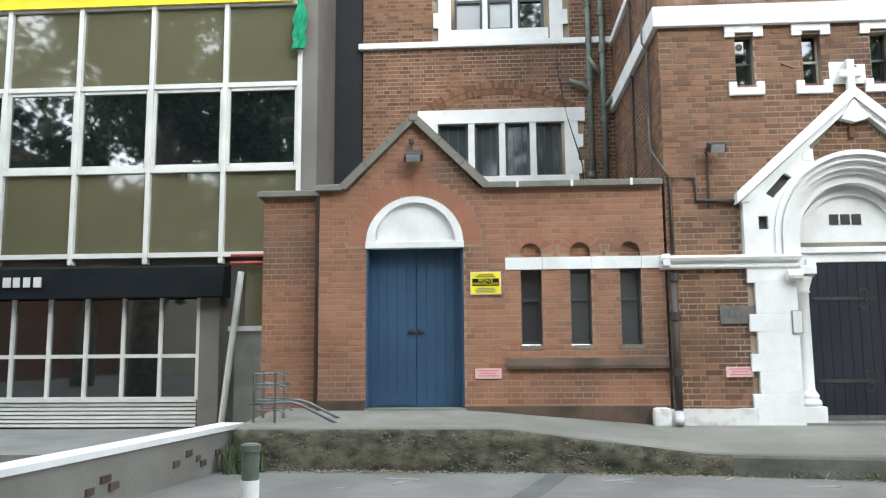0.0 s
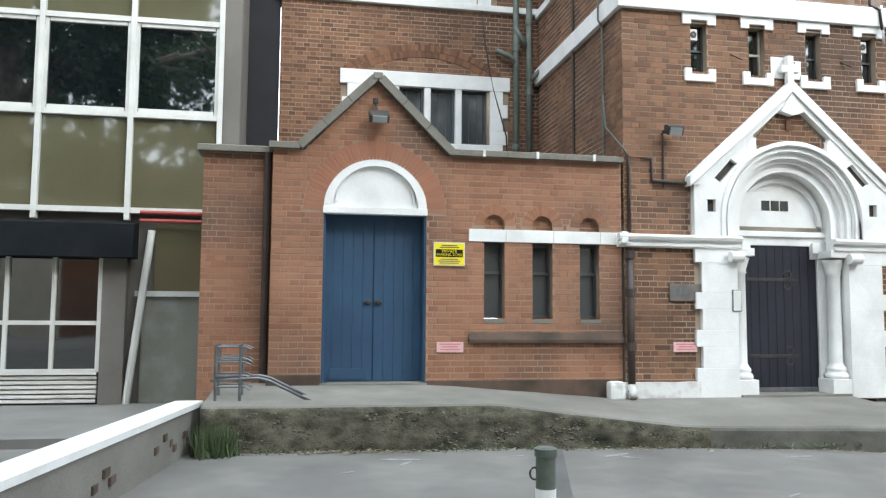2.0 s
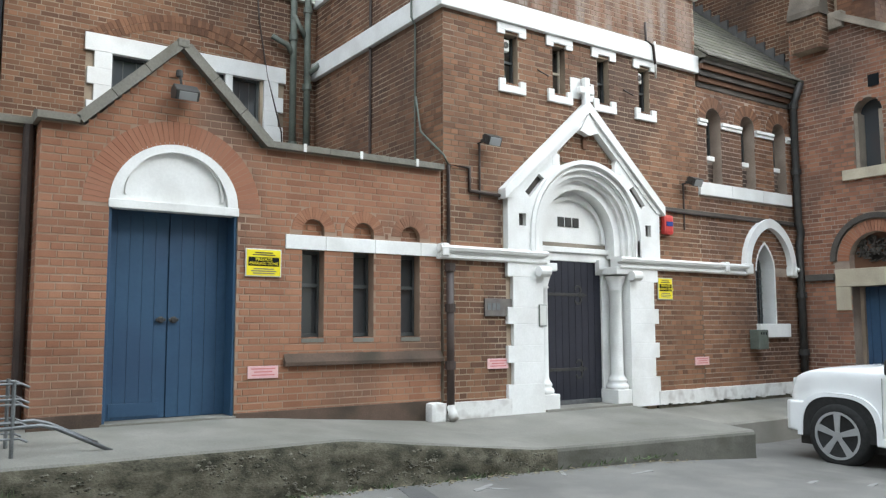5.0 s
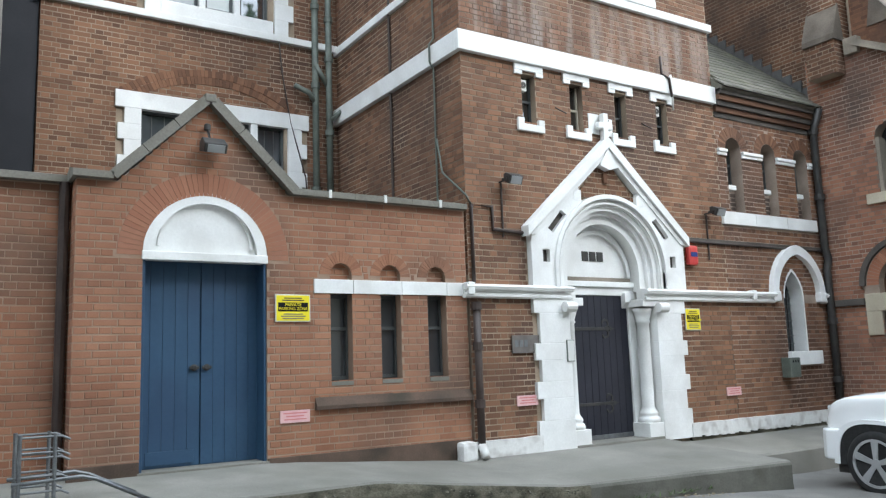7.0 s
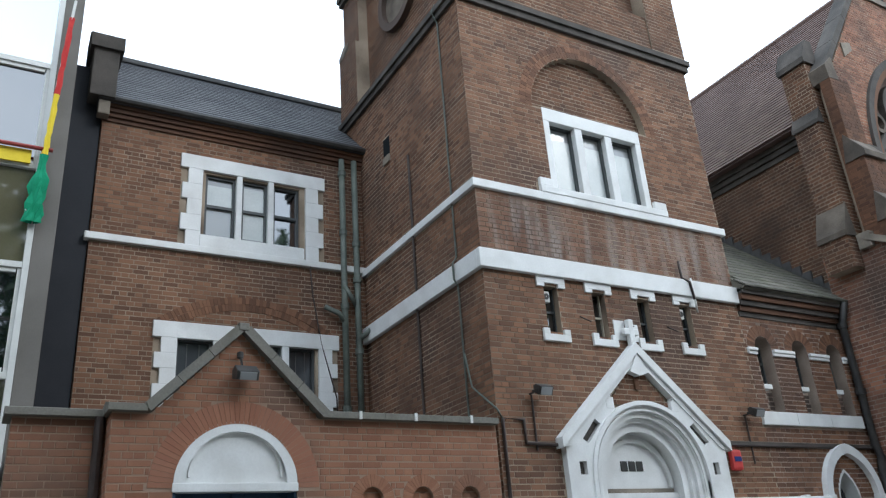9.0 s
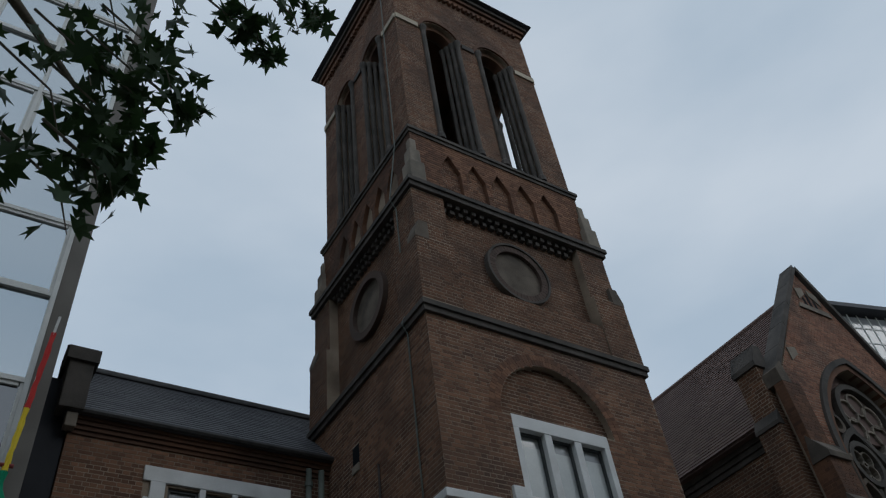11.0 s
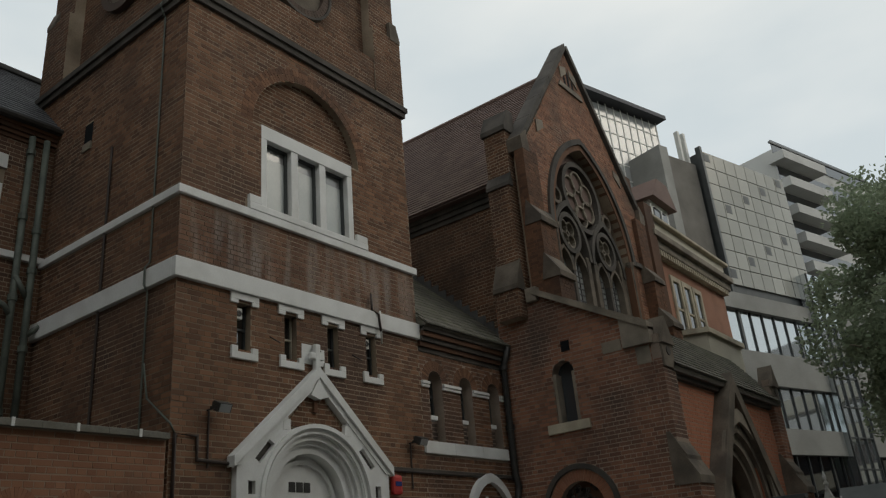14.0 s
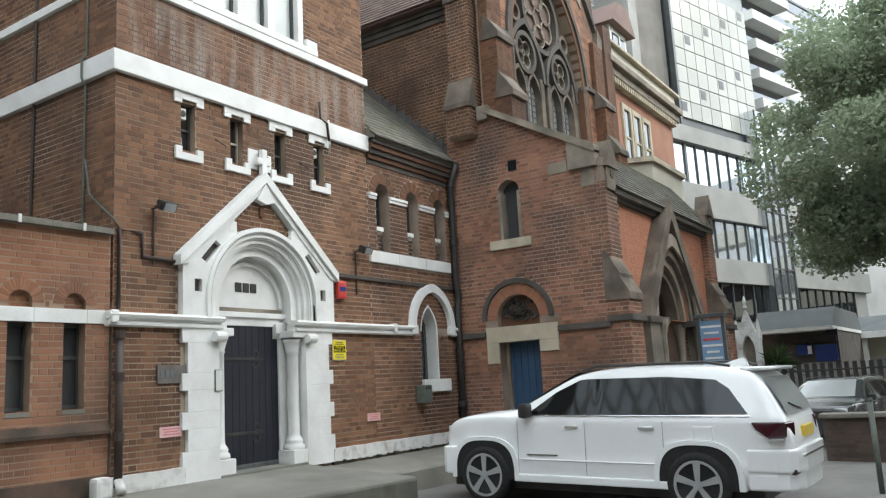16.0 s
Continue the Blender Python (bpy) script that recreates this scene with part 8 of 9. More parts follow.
def small_sign(x, z, w=0.34, h=0.13):
    t = thing("small_pink_sign", "small faded pink and red sign on the brick wall", "sign", "small pink signs", at=(x + w / 2, F - 0.02, z - h / 2))
    part("plate", boxes((x, x + w, F - 0.024, F - 0.01, z - h, z), bevel=0.003), PINK, t)
    for k, ww in enumerate((0.8, 0.6, 0.75)):
        part("print_bar", boxes((x + w * (0.5 - ww / 2), x + w * (0.5 + ww / 2), F - 0.0265, F - 0.0245, z - 0.035 - 0.033 * k, z - 0.022 - 0.033 * k)), PINK_TEXT, t, "line of small print")


for x, z in ((0.05, 1.06), (3.22, 1.06), (7.29, 0.985)):
    small_sign(x, z)


def fittings():
    t = thing("name_plaque", "dull metal name plaque on the brick wall", "sign", at=(3.43, F - 0.02, 1.7))
    part("plate", boxes((3.18, 3.70, F - 0.03, F - 0.008, 1.60, 1.83), bevel=0.004), BRONZE, t)
    for k in range(3):
        part("letter_bar", boxes((3.22 + 0.075 * k, 3.275 + 0.075 * k, F - 0.034, F - 0.0305, 1.68, 1.77)), STEEL, t, "pale bar of lettering")
    t = thing("alarm_box", "red alarm box on the brick wall", "alarm", at=(6.68, F - 0.05, 3.0))
    bm = boxes((6.58, 6.80, F - 0.10, F - 0.005, 2.86, 3.17), bevel=0.05)
    part("case", bm, RED, t, smooth=False)
    part("label_plate", boxes((6.62, 6.76, F - 0.108, F - 0.099, 2.99, 3.06)), SHOP_BLUE, t)
    t = thing("ash_bin", "grey metal wall ash bin under the lancet", "bin", at=(8.83, F - 0.1, 1.2))
    part("case", boxes((8.70, 8.96, F - 0.2, F - 0.02, 1.08, 1.40), bevel=0.015), PIPE_GREY, t)
    for k in range(3):
        part("slot", boxes((8.75 + 0.065 * k, 8.775 + 0.065 * k, F - 0.205, F - 0.198, 1.32, 1.36)), BLACK, t)
    for x, z in ((3.2, 3.86), (7.22, 3.72)):
        t = thing("floodlight", "small black floodlight on a bracket", "lamp", "wall floodlights", at=(x, F - 0.1, z))
        part("bracket", tube(bmesh.new(), [(x - 0.1, F - 0.01, z - 0.02), (x - 0.1, F - 0.12, z - 0.02), (x, F - 0.16, z)], 0.012, 6), METAL_DARK, t)
        bm = prism(bmesh.new(), [(F - 0.12, z - 0.02), (F - 0.12, z + 0.07), (F - 0.17, z + 0.08), (F - 0.27, z + 0.03), (F - 0.22, z - 0.08)], x - 0.11, x + 0.11, "x")
        bmesh.ops.bevel(bm, geom=list(bm.edges), offset=0.008, segments=2, affect="EDGES", profile=0.6)
        part("housing", bm, METAL_DARK, t)
        part("lens", prism(bmesh.new(), [(F - 0.272, z + 0.018), (F - 0.276, z + 0.014), (F - 0.232, z - 0.078), (F - 0.226, z - 0.074)], x - 0.085, x + 0.085, "x"), GLASS_PALE, t, "grey glass lens")
        for e in (-0.118, 0.118):
            part("yoke", boxes((x + e - 0.006, x + e + 0.006, F - 0.2, F - 0.1, z - 0.03, z + 0.01)), METAL_DARK, t)
        part("conduit", tube(bmesh.new(), [(x - 0.08, F - 0.02, z - 0.03), (x - 0.08, F - 0.02, z - 0.75)], 0.014, 6), PIPE_DARK, t)
    t = thing("bulkhead_floodlight", "dark floodlight on the brick gable", "lamp", at=(-0.72, F - 0.15, 3.85))
    part("arm", tube(bmesh.new(), [(-0.76, F - 0.0, 4.08), (-0.76, F - 0.09, 4.05), (-0.74, F - 0.13, 3.86)], 0.018, 8), METAL_DARK, t)
    bm = prism(bmesh.new(), [(F - 0.06, 3.80), (F - 0.06, 3.90), (F - 0.16, 3.93), (F - 0.28, 3.84), (F - 0.24, 3.75)], -0.84, -0.60, "x")
    bmesh.ops.bevel(bm, geom=list(bm.edges), offset=0.012, segments=2, affect="EDGES", profile=0.6)
    part("housing", bm, METAL_DARK, t)
    part("lens", prism(bmesh.new(), [(F - 0.285, 3.825), (F - 0.29, 3.82), (F - 0.252, 3.748), (F - 0.246, 3.75)], -0.81, -0.63, "x"), GLASS_PALE, t, "grey glass lens")
    part("sensor", lathe(bmesh.new(), -0.76, F - 0.08, [(0.02, 4.02), (0.035, 4.03), (0.035, 4.09), (0.02, 4.10)], 12), METAL_DARK, t)


fittings()


def pipes():
    def pipe(name, label, pts, r, m, collars=()):
        t = thing(name, label, "pipe", at=pts[0])
        part("pipe", tube(bmesh.new(), pts, r, 10), m, t, smooth=True)
        for p in collars:
            part("collar", tube(bmesh.new(), [(p[0], p[1], p[2] - 0.05), (p[0], p[1], p[2] + 0.05)], r * 1.35, 10), m, t)
    g, y = PIPE_GREY, 14.2
    pipe("soil_pipe", "grey green iron soil pipe in the corner", [(2.12, y, 3.1), (2.12, y, 9.1)], 0.055, g, [(2.12, y, z) for z in (4.4, 6.2, 7.6, 8.8)])
    pipe("soil_pipe", "grey green iron soil pipe with branches", [(2.36, y - 0.02, 3.1), (2.36, y - 0.02, 9.1)], 0.055, g, [(2.36, y - 0.02, z) for z in (3.9, 5.4, 6.7, 7.4)])
    pipe("branch_pipe", "grey branch pipe to the corner stack", [(1.75, y, 6.15), (2.0, y - 0.02, 6.05), (2.12, y, 5.9)], 0.045, g)
    pipe("branch_pipe", "grey branch pipe to the corner stack", [(2.36, y, 6.2), (2.1, y - 0.05, 6.55)], 0.045, g)
    pipe("branch_pipe", "grey branch pipe to the corner stack", [(2.36, y, 5.6), (2.5, y - 0.2, 5.75)], 0.045, g)
    pipe("waste_cable", "thin cable hanging down the brick wall", [(1.5, y + 0.04, 6.9), (1.55, y + 0.06, 6.4), (1.7, y + 0.06, 5.5), (1.95, y + 0.04, 4.6), (2.0, y + 0.04, 3.6)], 0.012, PIPE_DARK)
    pipe("drainpipe", "dark brown downpipe at the wall corner", [(2.6, F - 0.09, 0.42), (2.6, F - 0.09, 2.25)], 0.05, PIPE_DARK, [(2.6, F - 0.09, z) for z in (1.0, 1.7, 2.2)])
    pipe("drainpipe", "dark brown downpipe shoe with white foot", [(2.6, F - 0.09, 0.5), (2.58, F - 0.2, 0.36)], 0.055, WHITE_WORN)
    pipe("conduit", "dark conduit along the brick wall", [(2.62, F - 0.03, 2.5), (2.62, F - 0.03, 3.5), (2.95, F - 0.03, 3.5), (2.95, F - 0.03, 3.2), (3.5, F - 0.03, 3.18)], 0.025, PIPE_DARK)
    pipe("conduit", "dark conduit along the brick wall", [(6.5, F - 0.03, 3.24), (10.1, F - 0.03, 3.24)], 0.018, PIPE_DARK)
    pipe("drainpipe", "black iron downpipe between link and church", [(10.13, F - 0.26, 5.8), (10.13, F - 0.1, 5.4), (10.13, F - 0.1, 3.3), (10.2, F - 0.1, 3.1), (10.13, F - 0.1, 2.9), (10.13, F - 0.1, 0.15)], 0.065, METAL_DARK, [(10.13, F - 0.1, z) for z in (5.4, 4.2, 2.0, 1.0)])
    pipe("cable", "pale cable across the brick face", [(2.5, F + 0.55, 4.5), (2.48, F + 0.4, 4.0), (2.56, F - 0.02, 3.62), (2.62, F - 0.03, 3.5)], 0.014, PIPE_GREY)
    pipe("spout", "rusty spout pipe with white drips", [(6.32, F - 0.05, 6.15), (6.32, F - 0.06, 5.86), (6.45, F - 0.09, 5.80), (6.47, F - 0.1, 5.5)], 0.02, PIPE_DARK)
    pipe("drip_pipe", "thin pale drip pipe over the white band", [(6.47, F - 0.1, 5.86), (6.48, F - 0.1, 5.5), (6.52, F - 0.06, 5.3)], 0.016, WHITE_WORN)
    for x in (4.15, 4.95, 5.85):
        pipe("wall_hook", "small rusty bracket on the brick", [(x, F, 5.02), (x + 0.12, F - 0.1, 4.92)], 0.01, PIPE_DARK)


pipes()


def bike_rails():
    t = thing("guard_rail", "galvanised steel guard rail at the ramp", "railing", at=(-2.3, 9.4, 0.45))
    z = 0.44
    for y in (9.35, 9.75):
        part("rail", tube(bmesh.new(), [(-2.55, y, z + 0.25), (-2.05, y, z + 0.27), (-1.94, y, z + 0.24), (-1.5, y - 0.02, z + 0.02)], 0.017, 8), STEEL, t, smooth=True)
    for x, y in ((-2.5, 9.35), (-2.5, 9.75), (-2.25, 9.75), (-2.25, 9.35)):
        part("post", tube(bmesh.new(), [(x, y, z - 0.05), (x, y, z + 0.62)], 0.016, 8), STEEL, t)
    for zz in (0.18, 0.30, 0.44, 0.48, 0.60):
        part("bar", tube(bmesh.new(), [(-2.5, 9.35, z + zz), (-2.2, 9.35, z + zz), (-2.14, 9.36, z + zz - 0.03)], 0.010, 8), STEEL, t)
        part("bar", tube(bmesh.new(), [(-2.5, 9.75, z + zz), (-2.2, 9.75, z + zz), (-2.14, 9.74, z + zz - 0.03)], 0.010, 8), STEEL, t)
    bx, by, h = -0.765, 3.5, 0.885
    t = thing("bollard", "slim grey steel bollard with a padlock loop", "bollard", at=(bx, by, 0))
    part("post", lathe(bmesh.new(), bx, by, [(0.037, 0.0), (0.037, h - 0.03), (0.042, h - 0.028), (0.042, h), (0.029, h + 0.006)], 24), PIPE_GREY, t)
    part("base_plate", boxes((bx - 0.09, bx + 0.09, by - 0.09, by + 0.09, 0.0, 0.012), bevel=0.003), PIPE_GREY, t)
    ring = [(bx - 0.043 + 0.018 * math.cos(radians(a)), by, h - 0.09 + 0.022 * math.sin(radians(a))) for a in range(60, 331, 30)]
    part("loop", tube(bmesh.new(), ring, 0.004, 6), METAL_DARK, t, "small iron padlock loop")
    part("band", lathe(bmesh.new(), bx, by, [(0.0384, h - 0.30), (0.0384, h - 0.145)], 24), WHITE, t, "white painted band")
    part("band", lathe(bmesh.new(), bx, by, [(0.0387, h - 0.30), (0.0387, h - 0.25)], 24), SIGN_BLUE, t, "pale blue band")


bike_rails()


def ground_marks():
    """Worn white paint flecks on the asphalt and weeds at the wall's foot."""
    rnd = random.Random(11)
    for k, (x, y, a, w) in enumerate(((-0.67, 8.36, -14, 0.19), (-0.66, 8.12, 60, 0.13), (1.5, 8.3, 25, 0.17), (1.58, 8.18, -50, 0.10), (3.42, 8.1, 5, 0.15), (4.5, 6.93, 10, 0.12), (0.5, 8.39, 15, 0.07), (-1.2, 7.8, 30, 0.05), (2.62, 8.45, 60, 0.09), (5.0, 6.6, 8, 0.14), (2.2, 6.4, 30, 0.06))):
        bm = bmesh.new()
        pts = []
        for i in range(14):
            b = 2 * math.pi * i / 14
            r = (w * abs(math.cos(b)) ** 0.6 + 0.05) * rnd.uniform(0.6, 1.1)
            pts.append((x + r * math.cos(b) * math.cos(radians(a)) - 0.3 * r * math.sin(b) * math.sin(radians(a)), y + r * math.cos(b) * math.sin(radians(a)) + 0.3 * r * math.sin(b) * math.cos(radians(a))))
        prism(bm, pts, ground_z(x) - 0.02, ground_z(x) + 0.004, "z")
        tagged(part("paint_mark", bm, OLD_PAINT), "worn pale paint patch on the asphalt", "road marking", "paint marks", "structure")
    bm = prism(bmesh.new(), [(0.84, 8.72), (1.08, 8.72), (0.50, 6.8), (-0.15, 4.6), (-0.40, 4.6), (0.26, 6.8)], -0.02, 0.0035, "z")
    tagged(part("asphalt_patch", bm, TARMAC_DARK), "darker trench repair in the asphalt", "road patch", kind="structure")
    verts, faces = [], []
    for k in range(420):
        x = rnd.uniform(-2.5, 4.6) if k % 3 else rnd.gauss(-1.0, 0.35)
        y = terrace_edge(x) - 0.06 - abs(rnd.gauss(0, 0.10))
        r, a, z = rnd.uniform(0.012, 0.035), rnd.uniform(0, 6.28), ground_z(x) + rnd.uniform(0.004, 0.015)
        n = len(verts)
        for q, e in ((0, 1.0), (1.3, 0.5), (3.14, 1.0), (4.6, 0.45)):
            verts.append((x + r * e * math.cos(a + q), y + r * e * math.sin(a + q), z + rnd.uniform(0, 0.014)))
        faces.append((n, n + 1, n + 2, n + 3))
    me = bpy.data.meshes.new("leaf_litter")
    me.from_pydata(verts, [], faces)
    me.materials.append(LITTER)
    tagged(new("leaf_litter", me), "dry leaf litter along the terrace foot", "litter", kind="stuff")
    verts, faces = [], []
    for k in range(900):
        s = rnd.random()
        if k < 640:
            c = Vector((-2.5 + rnd.gauss(0.05, 0.09), 8.82 + rnd.gauss(0, 0.08), 0))
        else:
            x = rnd.uniform(-2.4, 4.5)
            c = Vector((x, terrace_edge(x) - 0.05 + rnd.gauss(0, 0.02), 0))
        h = rnd.uniform(0.06, 0.36 if k < 640 else 0.05)
        a = rnd.uniform(0, 6.28)
        d = Vector((math.cos(a), math.sin(a), 0))
        n = len(verts)
        verts += [c - d * 0.012, c + d * 0.012, c + Vector((rnd.gauss(0, 0.06), rnd.gauss(0, 0.06), h))]
        faces.append((n, n + 1, n + 2))
    me = bpy.data.meshes.new("weeds")
    me.from_pydata(verts, [], faces)
    me.materials.append(GRASS)
    tagged(new("weeds", me), "green weeds at the foot of the wall", "weeds", kind="stuff")


ground_marks()


# ---- trees ----
def leaf_shape(kind):
    if kind == "plane":
        out = []
        for a, r in ((-90, 0.30), (-60, 0.36), (-20, 0.85), (5, 0.45), (32, 0.95), (60, 0.5), (90, 1.15), (120, 0.5), (148, 0.95), (175, 0.45), (200, 0.85), (240, 0.36)):
            out.append((r * math.cos(radians(a)), r * math.sin(radians(a))))
        return out
    return [(0, -1), (0.55, -0.2), (0.35, 0.6), (0, 1), (-0.45, 0.5), (-0.5, -0.3)]


def leaves(name, clumps, count, size, material, parent, kind, seed, drop=0.0):
    rnd = random.Random(seed)
    shape = leaf_shape(kind)
    verts, faces = [], []
    for k in range(count):
        c, r, squash = clumps[rnd.randrange(len(clumps))]
        d = Vector((rnd.gauss(0, 1), rnd.gauss(0, 1), rnd.gauss(0, 1))).normalized()
        p = Vector(c) + Vector((d.x, d.y, d.z * squash)) * r * rnd.uniform(0.35, 1.0) ** 0.6
        q = Euler((rnd.gauss(0, 1.0) + drop, rnd.gauss(0, 1.0), rnd.uniform(0, 6.283))).to_matrix() * (size * rnd.uniform(0.6, 1.15))
        n = len(verts)
        bend = rnd.uniform(-0.25, 0.1)
        verts += [p + q @ Vector((x, y, bend * abs(x))) for x, y in shape]
        faces.append(tuple(range(n, n + len(shape))))
    me = bpy.data.meshes.new(name)
    me.from_pydata(verts, [], faces)
    me.materials.append(material)
    ob = under(new(name, me), parent)
    ob["kind"] = "stuff"
    return ob


def tree(base, height, spread, name, label, seed, count, size, material, kind="plane", crown_from=0.35, squash=0.8):
    rnd = random.Random(seed)
    t = thing(name, label, "tree", at=base)
    b = Vector(base)
    pts, rad = [], []
    for i in range(7):
        s = i / 6
        pts.append(b + Vector((0.25 * math.sin(s * 3 + seed), 0.2 * math.cos(s * 2 + seed), height * 0.8 * s)))
        rad.append(0.30 * (height / 12) * (1 - 0.75 * s) + 0.03)
    part("trunk", tube(bmesh.new(), pts, rad, 12), BARK, t, smooth=True)
    clumps = []
    for k in range(16):
        s = crown_from + (1 - crown_from) * (k + 0.5) / 16
        a = k * 2.4 + seed
        reach = spread * (0.55 + 0.45 * math.sin(math.pi * min(1, 0.25 + (s - crown_from) / (1 - crown_from) * 0.75))) * rnd.uniform(0.75, 1.0)
        p0 = b + Vector((0, 0, height * s * 0.72))
        tip = b + Vector((math.cos(a) * reach, math.sin(a) * reach, height * s))
        mid = p0.lerp(tip, 0.5) + Vector((0, 0, 0.35))
        part("limb", tube(bmesh.new(), [p0, mid, tip], [0.10, 0.06, 0.02], 7), BARK, t, smooth=True)
        for q, r in ((tip, 0.34), (mid.lerp(tip, 0.5), 0.32), (mid, 0.3)):
            for _ in range(2):
                clumps.append((q + Vector((rnd.gauss(0, 0.5), rnd.gauss(0, 0.5), rnd.gauss(0, 0.4))), spread * r * rnd.uniform(0.6, 1.1), squash))
    leaves("crown", clumps, count, size, material, t, kind, seed)
    return t


tree((21.9, 2.35, -0.36), 11.74, 3.85, "street_tree", "leafy green street tree beyond the parked cars", 5, 130000, 0.08, LEAF_HAZED, "oval", 0.42)
tree((27.5, -1.5, 0), 11, 4.0, "street_tree", "leafy green street tree by the shops", 9, 24000, 0.09, LEAF_HAZED, "oval", 0.32)


def plane_tree():
    t = thing("plane_tree", "large plane tree with hanging leafy branches", "tree", at=(-9.2, 4.0, 0))
    part("trunk", tube(bmesh.new(), [(-9.2, 4.0, 0), (-9.15, 4.1, 3), (-8.9, 4.2, 6), (-8.6, 4.2, 9), (-8.5, 4.3, 12)], [0.48, 0.36, 0.3, 0.22, 0.1], 16), BARK, t, smooth=True)
    tips = [((-8.9, 4.2, 6.2), (-6.5, 5.4, 8.4), (-4.2, 6.2, 8.0), (-3.25, 6.35, 7.0)), ((-8.8, 4.2, 7.2), (-6, 4.9, 10.2), (-3.6, 5.2, 10.6), (-2.0, 5.0, 9.4)), ((-8.9, 4.2, 5.4), (-7.0, 6.2, 7.0), (-5.6, 7.4, 6.4), (-4.9, 7.9, 5.5)), ((-8.7, 4.2, 8.2), (-6.6, 3.4, 11.4), (-4.4, 3.2, 12.0), (-2.4, 3.6, 11.6))]
    clumps = []
    for p in tips:
        part("limb", tube(bmesh.new(), p, [0.16, 0.09, 0.05, 0.012], 8), BARK, t, smooth=True)
    for c, r in (((-2.49, 5.6, 7.97), 0.20), ((-2.28, 5.6, 7.93), 0.22), ((-2.14, 5.6, 7.74), 0.16), ((-1.94, 5.6, 8.49), 0.20), ((-1.68, 5.6, 8.67), 0.16), ((-3.14, 5.6, 7.15), 0.30), ((-2.93, 5.6, 6.88), 0.28), ((-2.77, 5.6, 6.51), 0.16), ((-3.18, 5.6, 6.74), 0.30), ((-3.05, 5.6, 6.43), 0.22), ((-3.28, 5.6, 6.19), 0.32), ((-3.15, 5.6, 5.98), 0.28), ((-3.03, 5.6, 5.89), 0.18), ((-3.12, 5.6, 5.56), 0.22), ((-3.23, 5.6, 5.64), 0.30), ((-3.48, 5.6, 6.70), 0.40), ((-3.45, 5.6, 7.50), 0.50), ((-2.48, 5.6, 8.62), 0.40), ((-1.95, 5.6, 9.29), 0.40), ((-3.07, 5.6, 8.09), 0.50), ((-3.60, 5.6, 6.19), 0.50), ((-3.37, 5.6, 5.35), 0.40),
                 ((-4.9, 7.8, 5.75), 0.5), ((-5.5, 7.3, 6.6), 0.8), ((-4.9, 5.6, 8.8), 1.0), ((-6.0, 5.8, 8.4), 1.2), ((-6.8, 6.2, 7.3), 1.1), ((-5.2, 4.6, 10.2), 1.2), ((-3.2, 4.3, 11), 0.9), ((-7.5, 4.2, 10.5), 1.6), ((-6.0, 3.2, 11.6), 1.5), ((-9.5, 5.0, 9.5), 1.8), ((-9.8, 3.4, 11.5), 1.8), ((-8.2, 6.0, 8.6), 1.3)):
        clumps.append((c, r, 0.85))
    # crown out of view, added to dim the left and fill glass reflections
    unseen_crown = (((-7.0, 0.0, 8.6), 1.6), ((-4.6, -2.0, 9.4), 1.6), ((-2.2, -4.0, 10.0), 1.6), ((-9.0, -3.0, 9.2), 1.8), ((-6.2, -5.0, 10.8), 1.8), ((-0.4, -6.2, 10.6), 1.5), ((-11.2, 0.5, 9.0), 1.8), ((-4.2, -6.4, 8.2), 1.4), ((-9.0, 6.0, 12.0), 2.2), ((-11.0, 3.0, 13.0), 2.2), ((-8.0, 2.0, 14.0), 2.2), ((-12.0, 6.0, 10.0), 2.0))
    for c, r in unseen_crown:
        clumps.append((c, r, 0.85))
        part("limb", tube(bmesh.new(), [(-8.8, 4.15, 6.6), ((c[0] - 8.8) / 2, (c[1] + 4.1) / 2, c[2] - 0.6), c], [0.13, 0.07, 0.02], 7), BARK, t, smooth=True)
    small = clumps[:22]
    leaves("hanging_leaves", small, 470, 0.115, LEAF, t, "plane", 21, 0.5)
    leaves("crown", clumps[22:], 21000, 0.13, LEAF, t, "plane", 22, 0.3)
    for c, r, _ in small:
        c = Vector(c)
        part("twig", tube(bmesh.new(), [c + Vector((-0.5 * r - 0.2, 0, 0.5 * r + 0.1)), c, c + Vector((0.3 * r, 0.2 * r, -0.7 * r))], [0.012, 0.008, 0.004], 5), BARK, t)


plane_tree()
for k, (x, y) in enumerate(((-17, -8), (-9, -10), (0, -9.5), (9, -11), (18, -12))):
    tree((x, y, 0), 18 + k % 2, 5.6, "plane_tree", "large plane tree along the far side of the yard", 31 + k, 7000, 0.30, LEAF, "plane", 0.25)


def far_side():
    for k, (x0, x1, h) in enumerate(((-40, -16, 13), (-16, 4, 11), (4, 22, 14), (22, 50, 12))):
        t = thing("far_side_building", "plain brick building across the street", "building", "far side buildings", at=((x0 + x1) / 2, -30, 0))
        part("wall", boxes((x0, x1 - 0.02, -36, -28, 0, h)), BRICK_RED if k % 2 else CREAM, t)
    t = thing("yard_end_building", "plain brick building closing the yard", "building", at=(-30, 0, 0))
    part("wall", boxes((-34, -24, -26, 22, 0, 12)), BRICK_RED, t)


far_side()

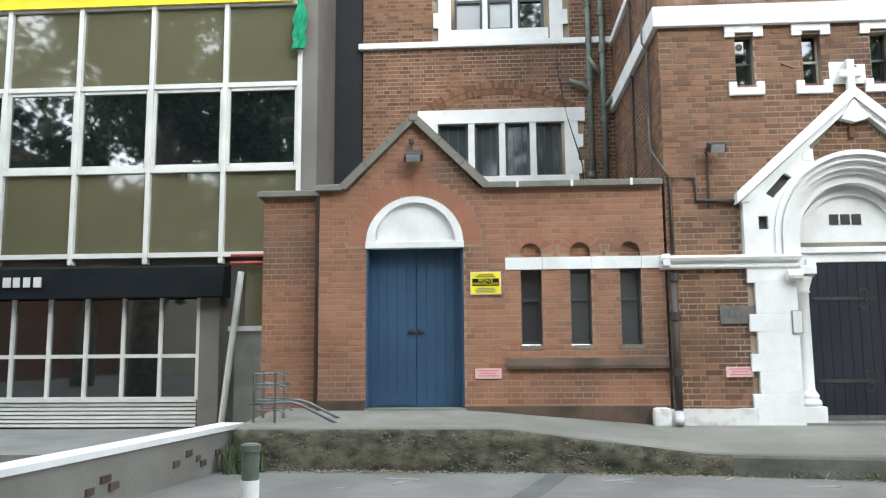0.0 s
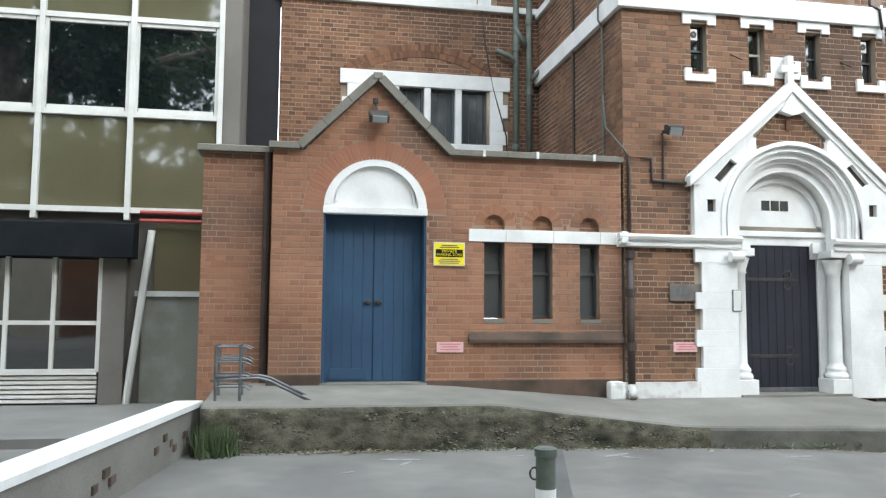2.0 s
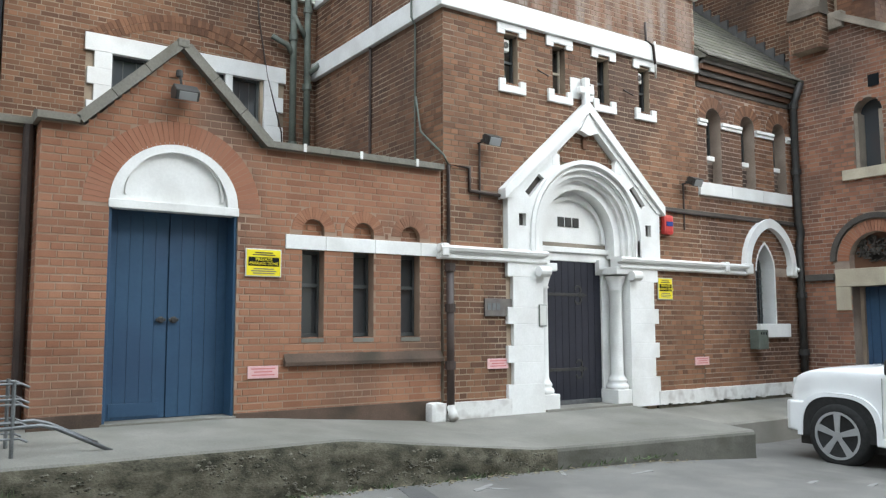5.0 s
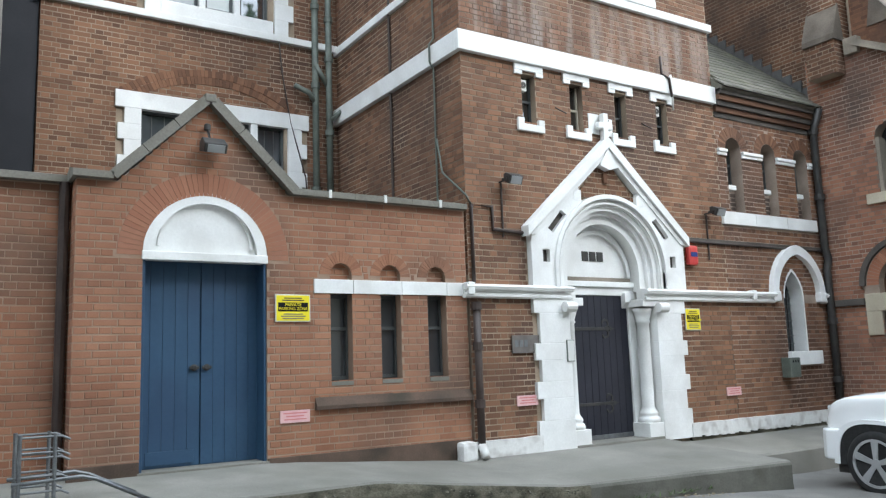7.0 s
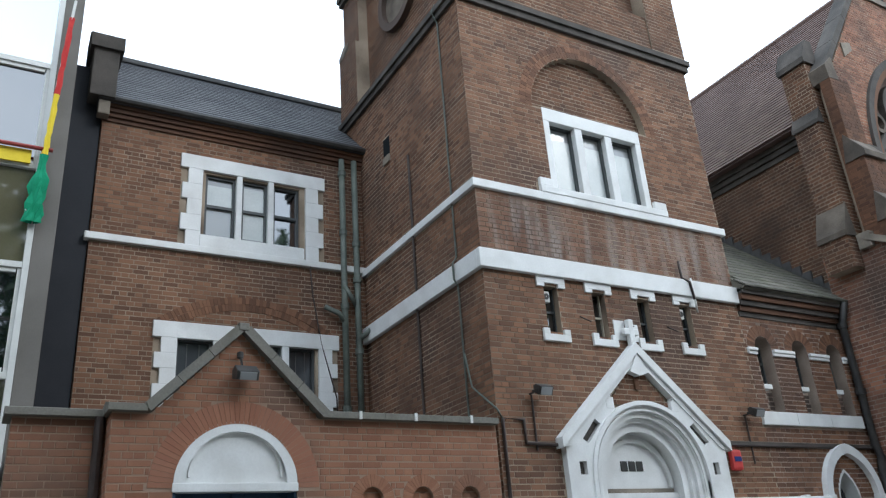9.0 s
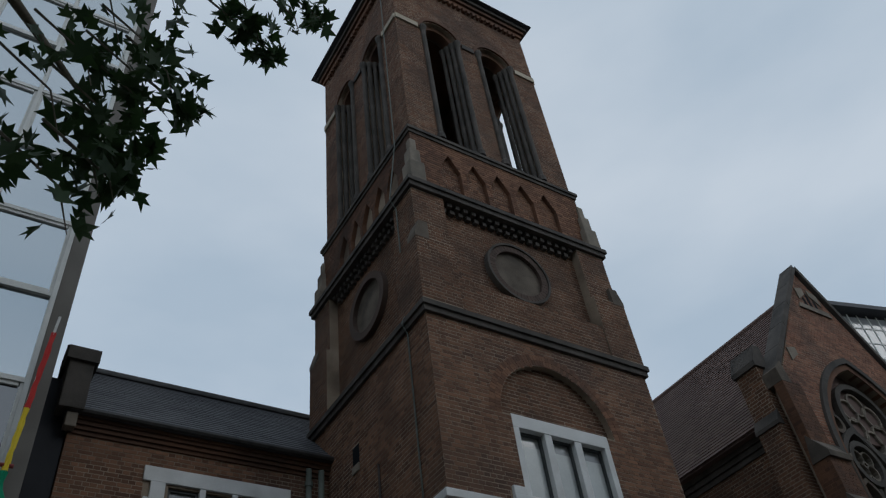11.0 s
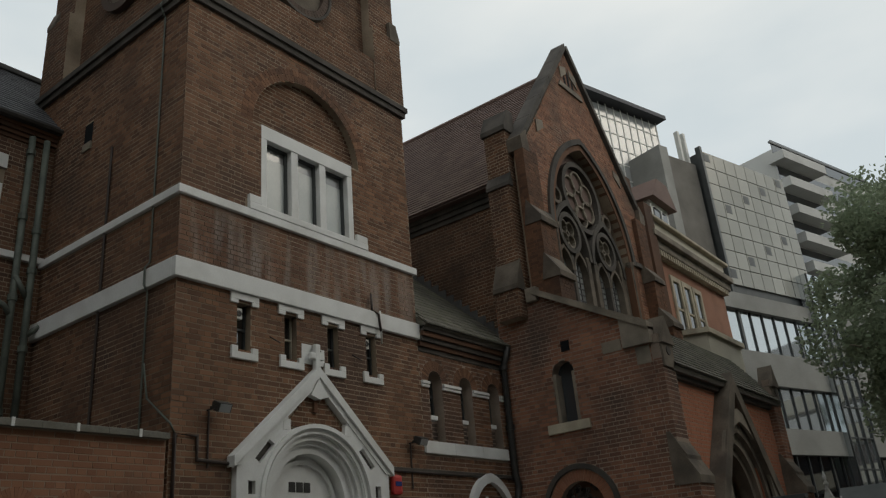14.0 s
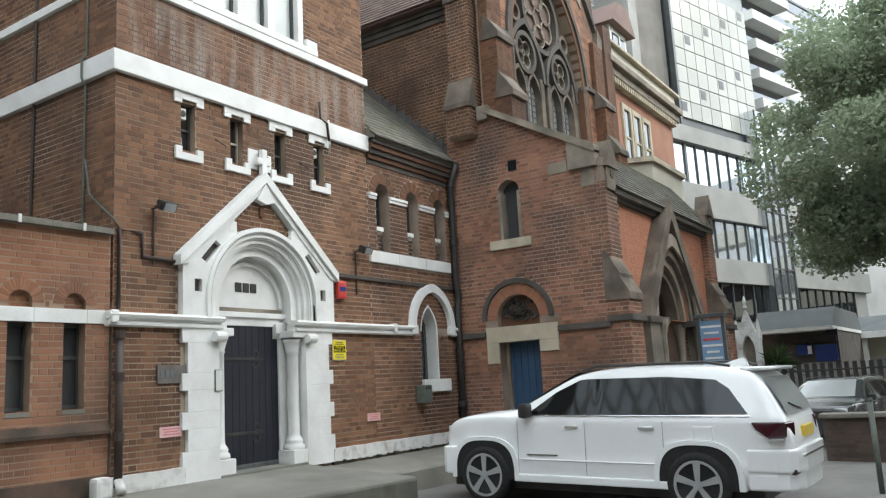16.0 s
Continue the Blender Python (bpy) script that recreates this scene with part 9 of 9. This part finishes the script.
# ---- the bricks nearest the yard, one by one ----
rnd = random.Random(17)
kinds = {}
for c0, c1, z0, z1 in ANNEX_BRICKS:
    key = (round(c1 - c0, 2), round(z1 - z0, 3))
    if key not in kinds:
        w, h = key[0], key[1]
        bmk = bmesh.new()
        e = 0.004
        lo = [bmk.verts.new((x, 0.004, z)) for x, z in ((0, 0), (w, 0), (w, h), (0, h))]
        hi = [bmk.verts.new((x, -0.004, z)) for x, z in ((e, e), (w - e, e), (w - e, h - e), (e, h - e))]
        bmk.faces.new(hi)
        for i in range(4):
            bmk.faces.new((lo[i], lo[(i + 1) % 4], hi[(i + 1) % 4], hi[i]))
        me = bpy.data.meshes.new("brick")
        bmk.to_mesh(me)
        bmk.free()
        me.materials.append(BRICK_ORANGE)
        kinds[key] = me
    ob = under(new("brick", kinds[key]), ANNEX_WALL)
    ob.location = ob.location + Vector((c0, F + rnd.uniform(-0.002, 0.002), z0))
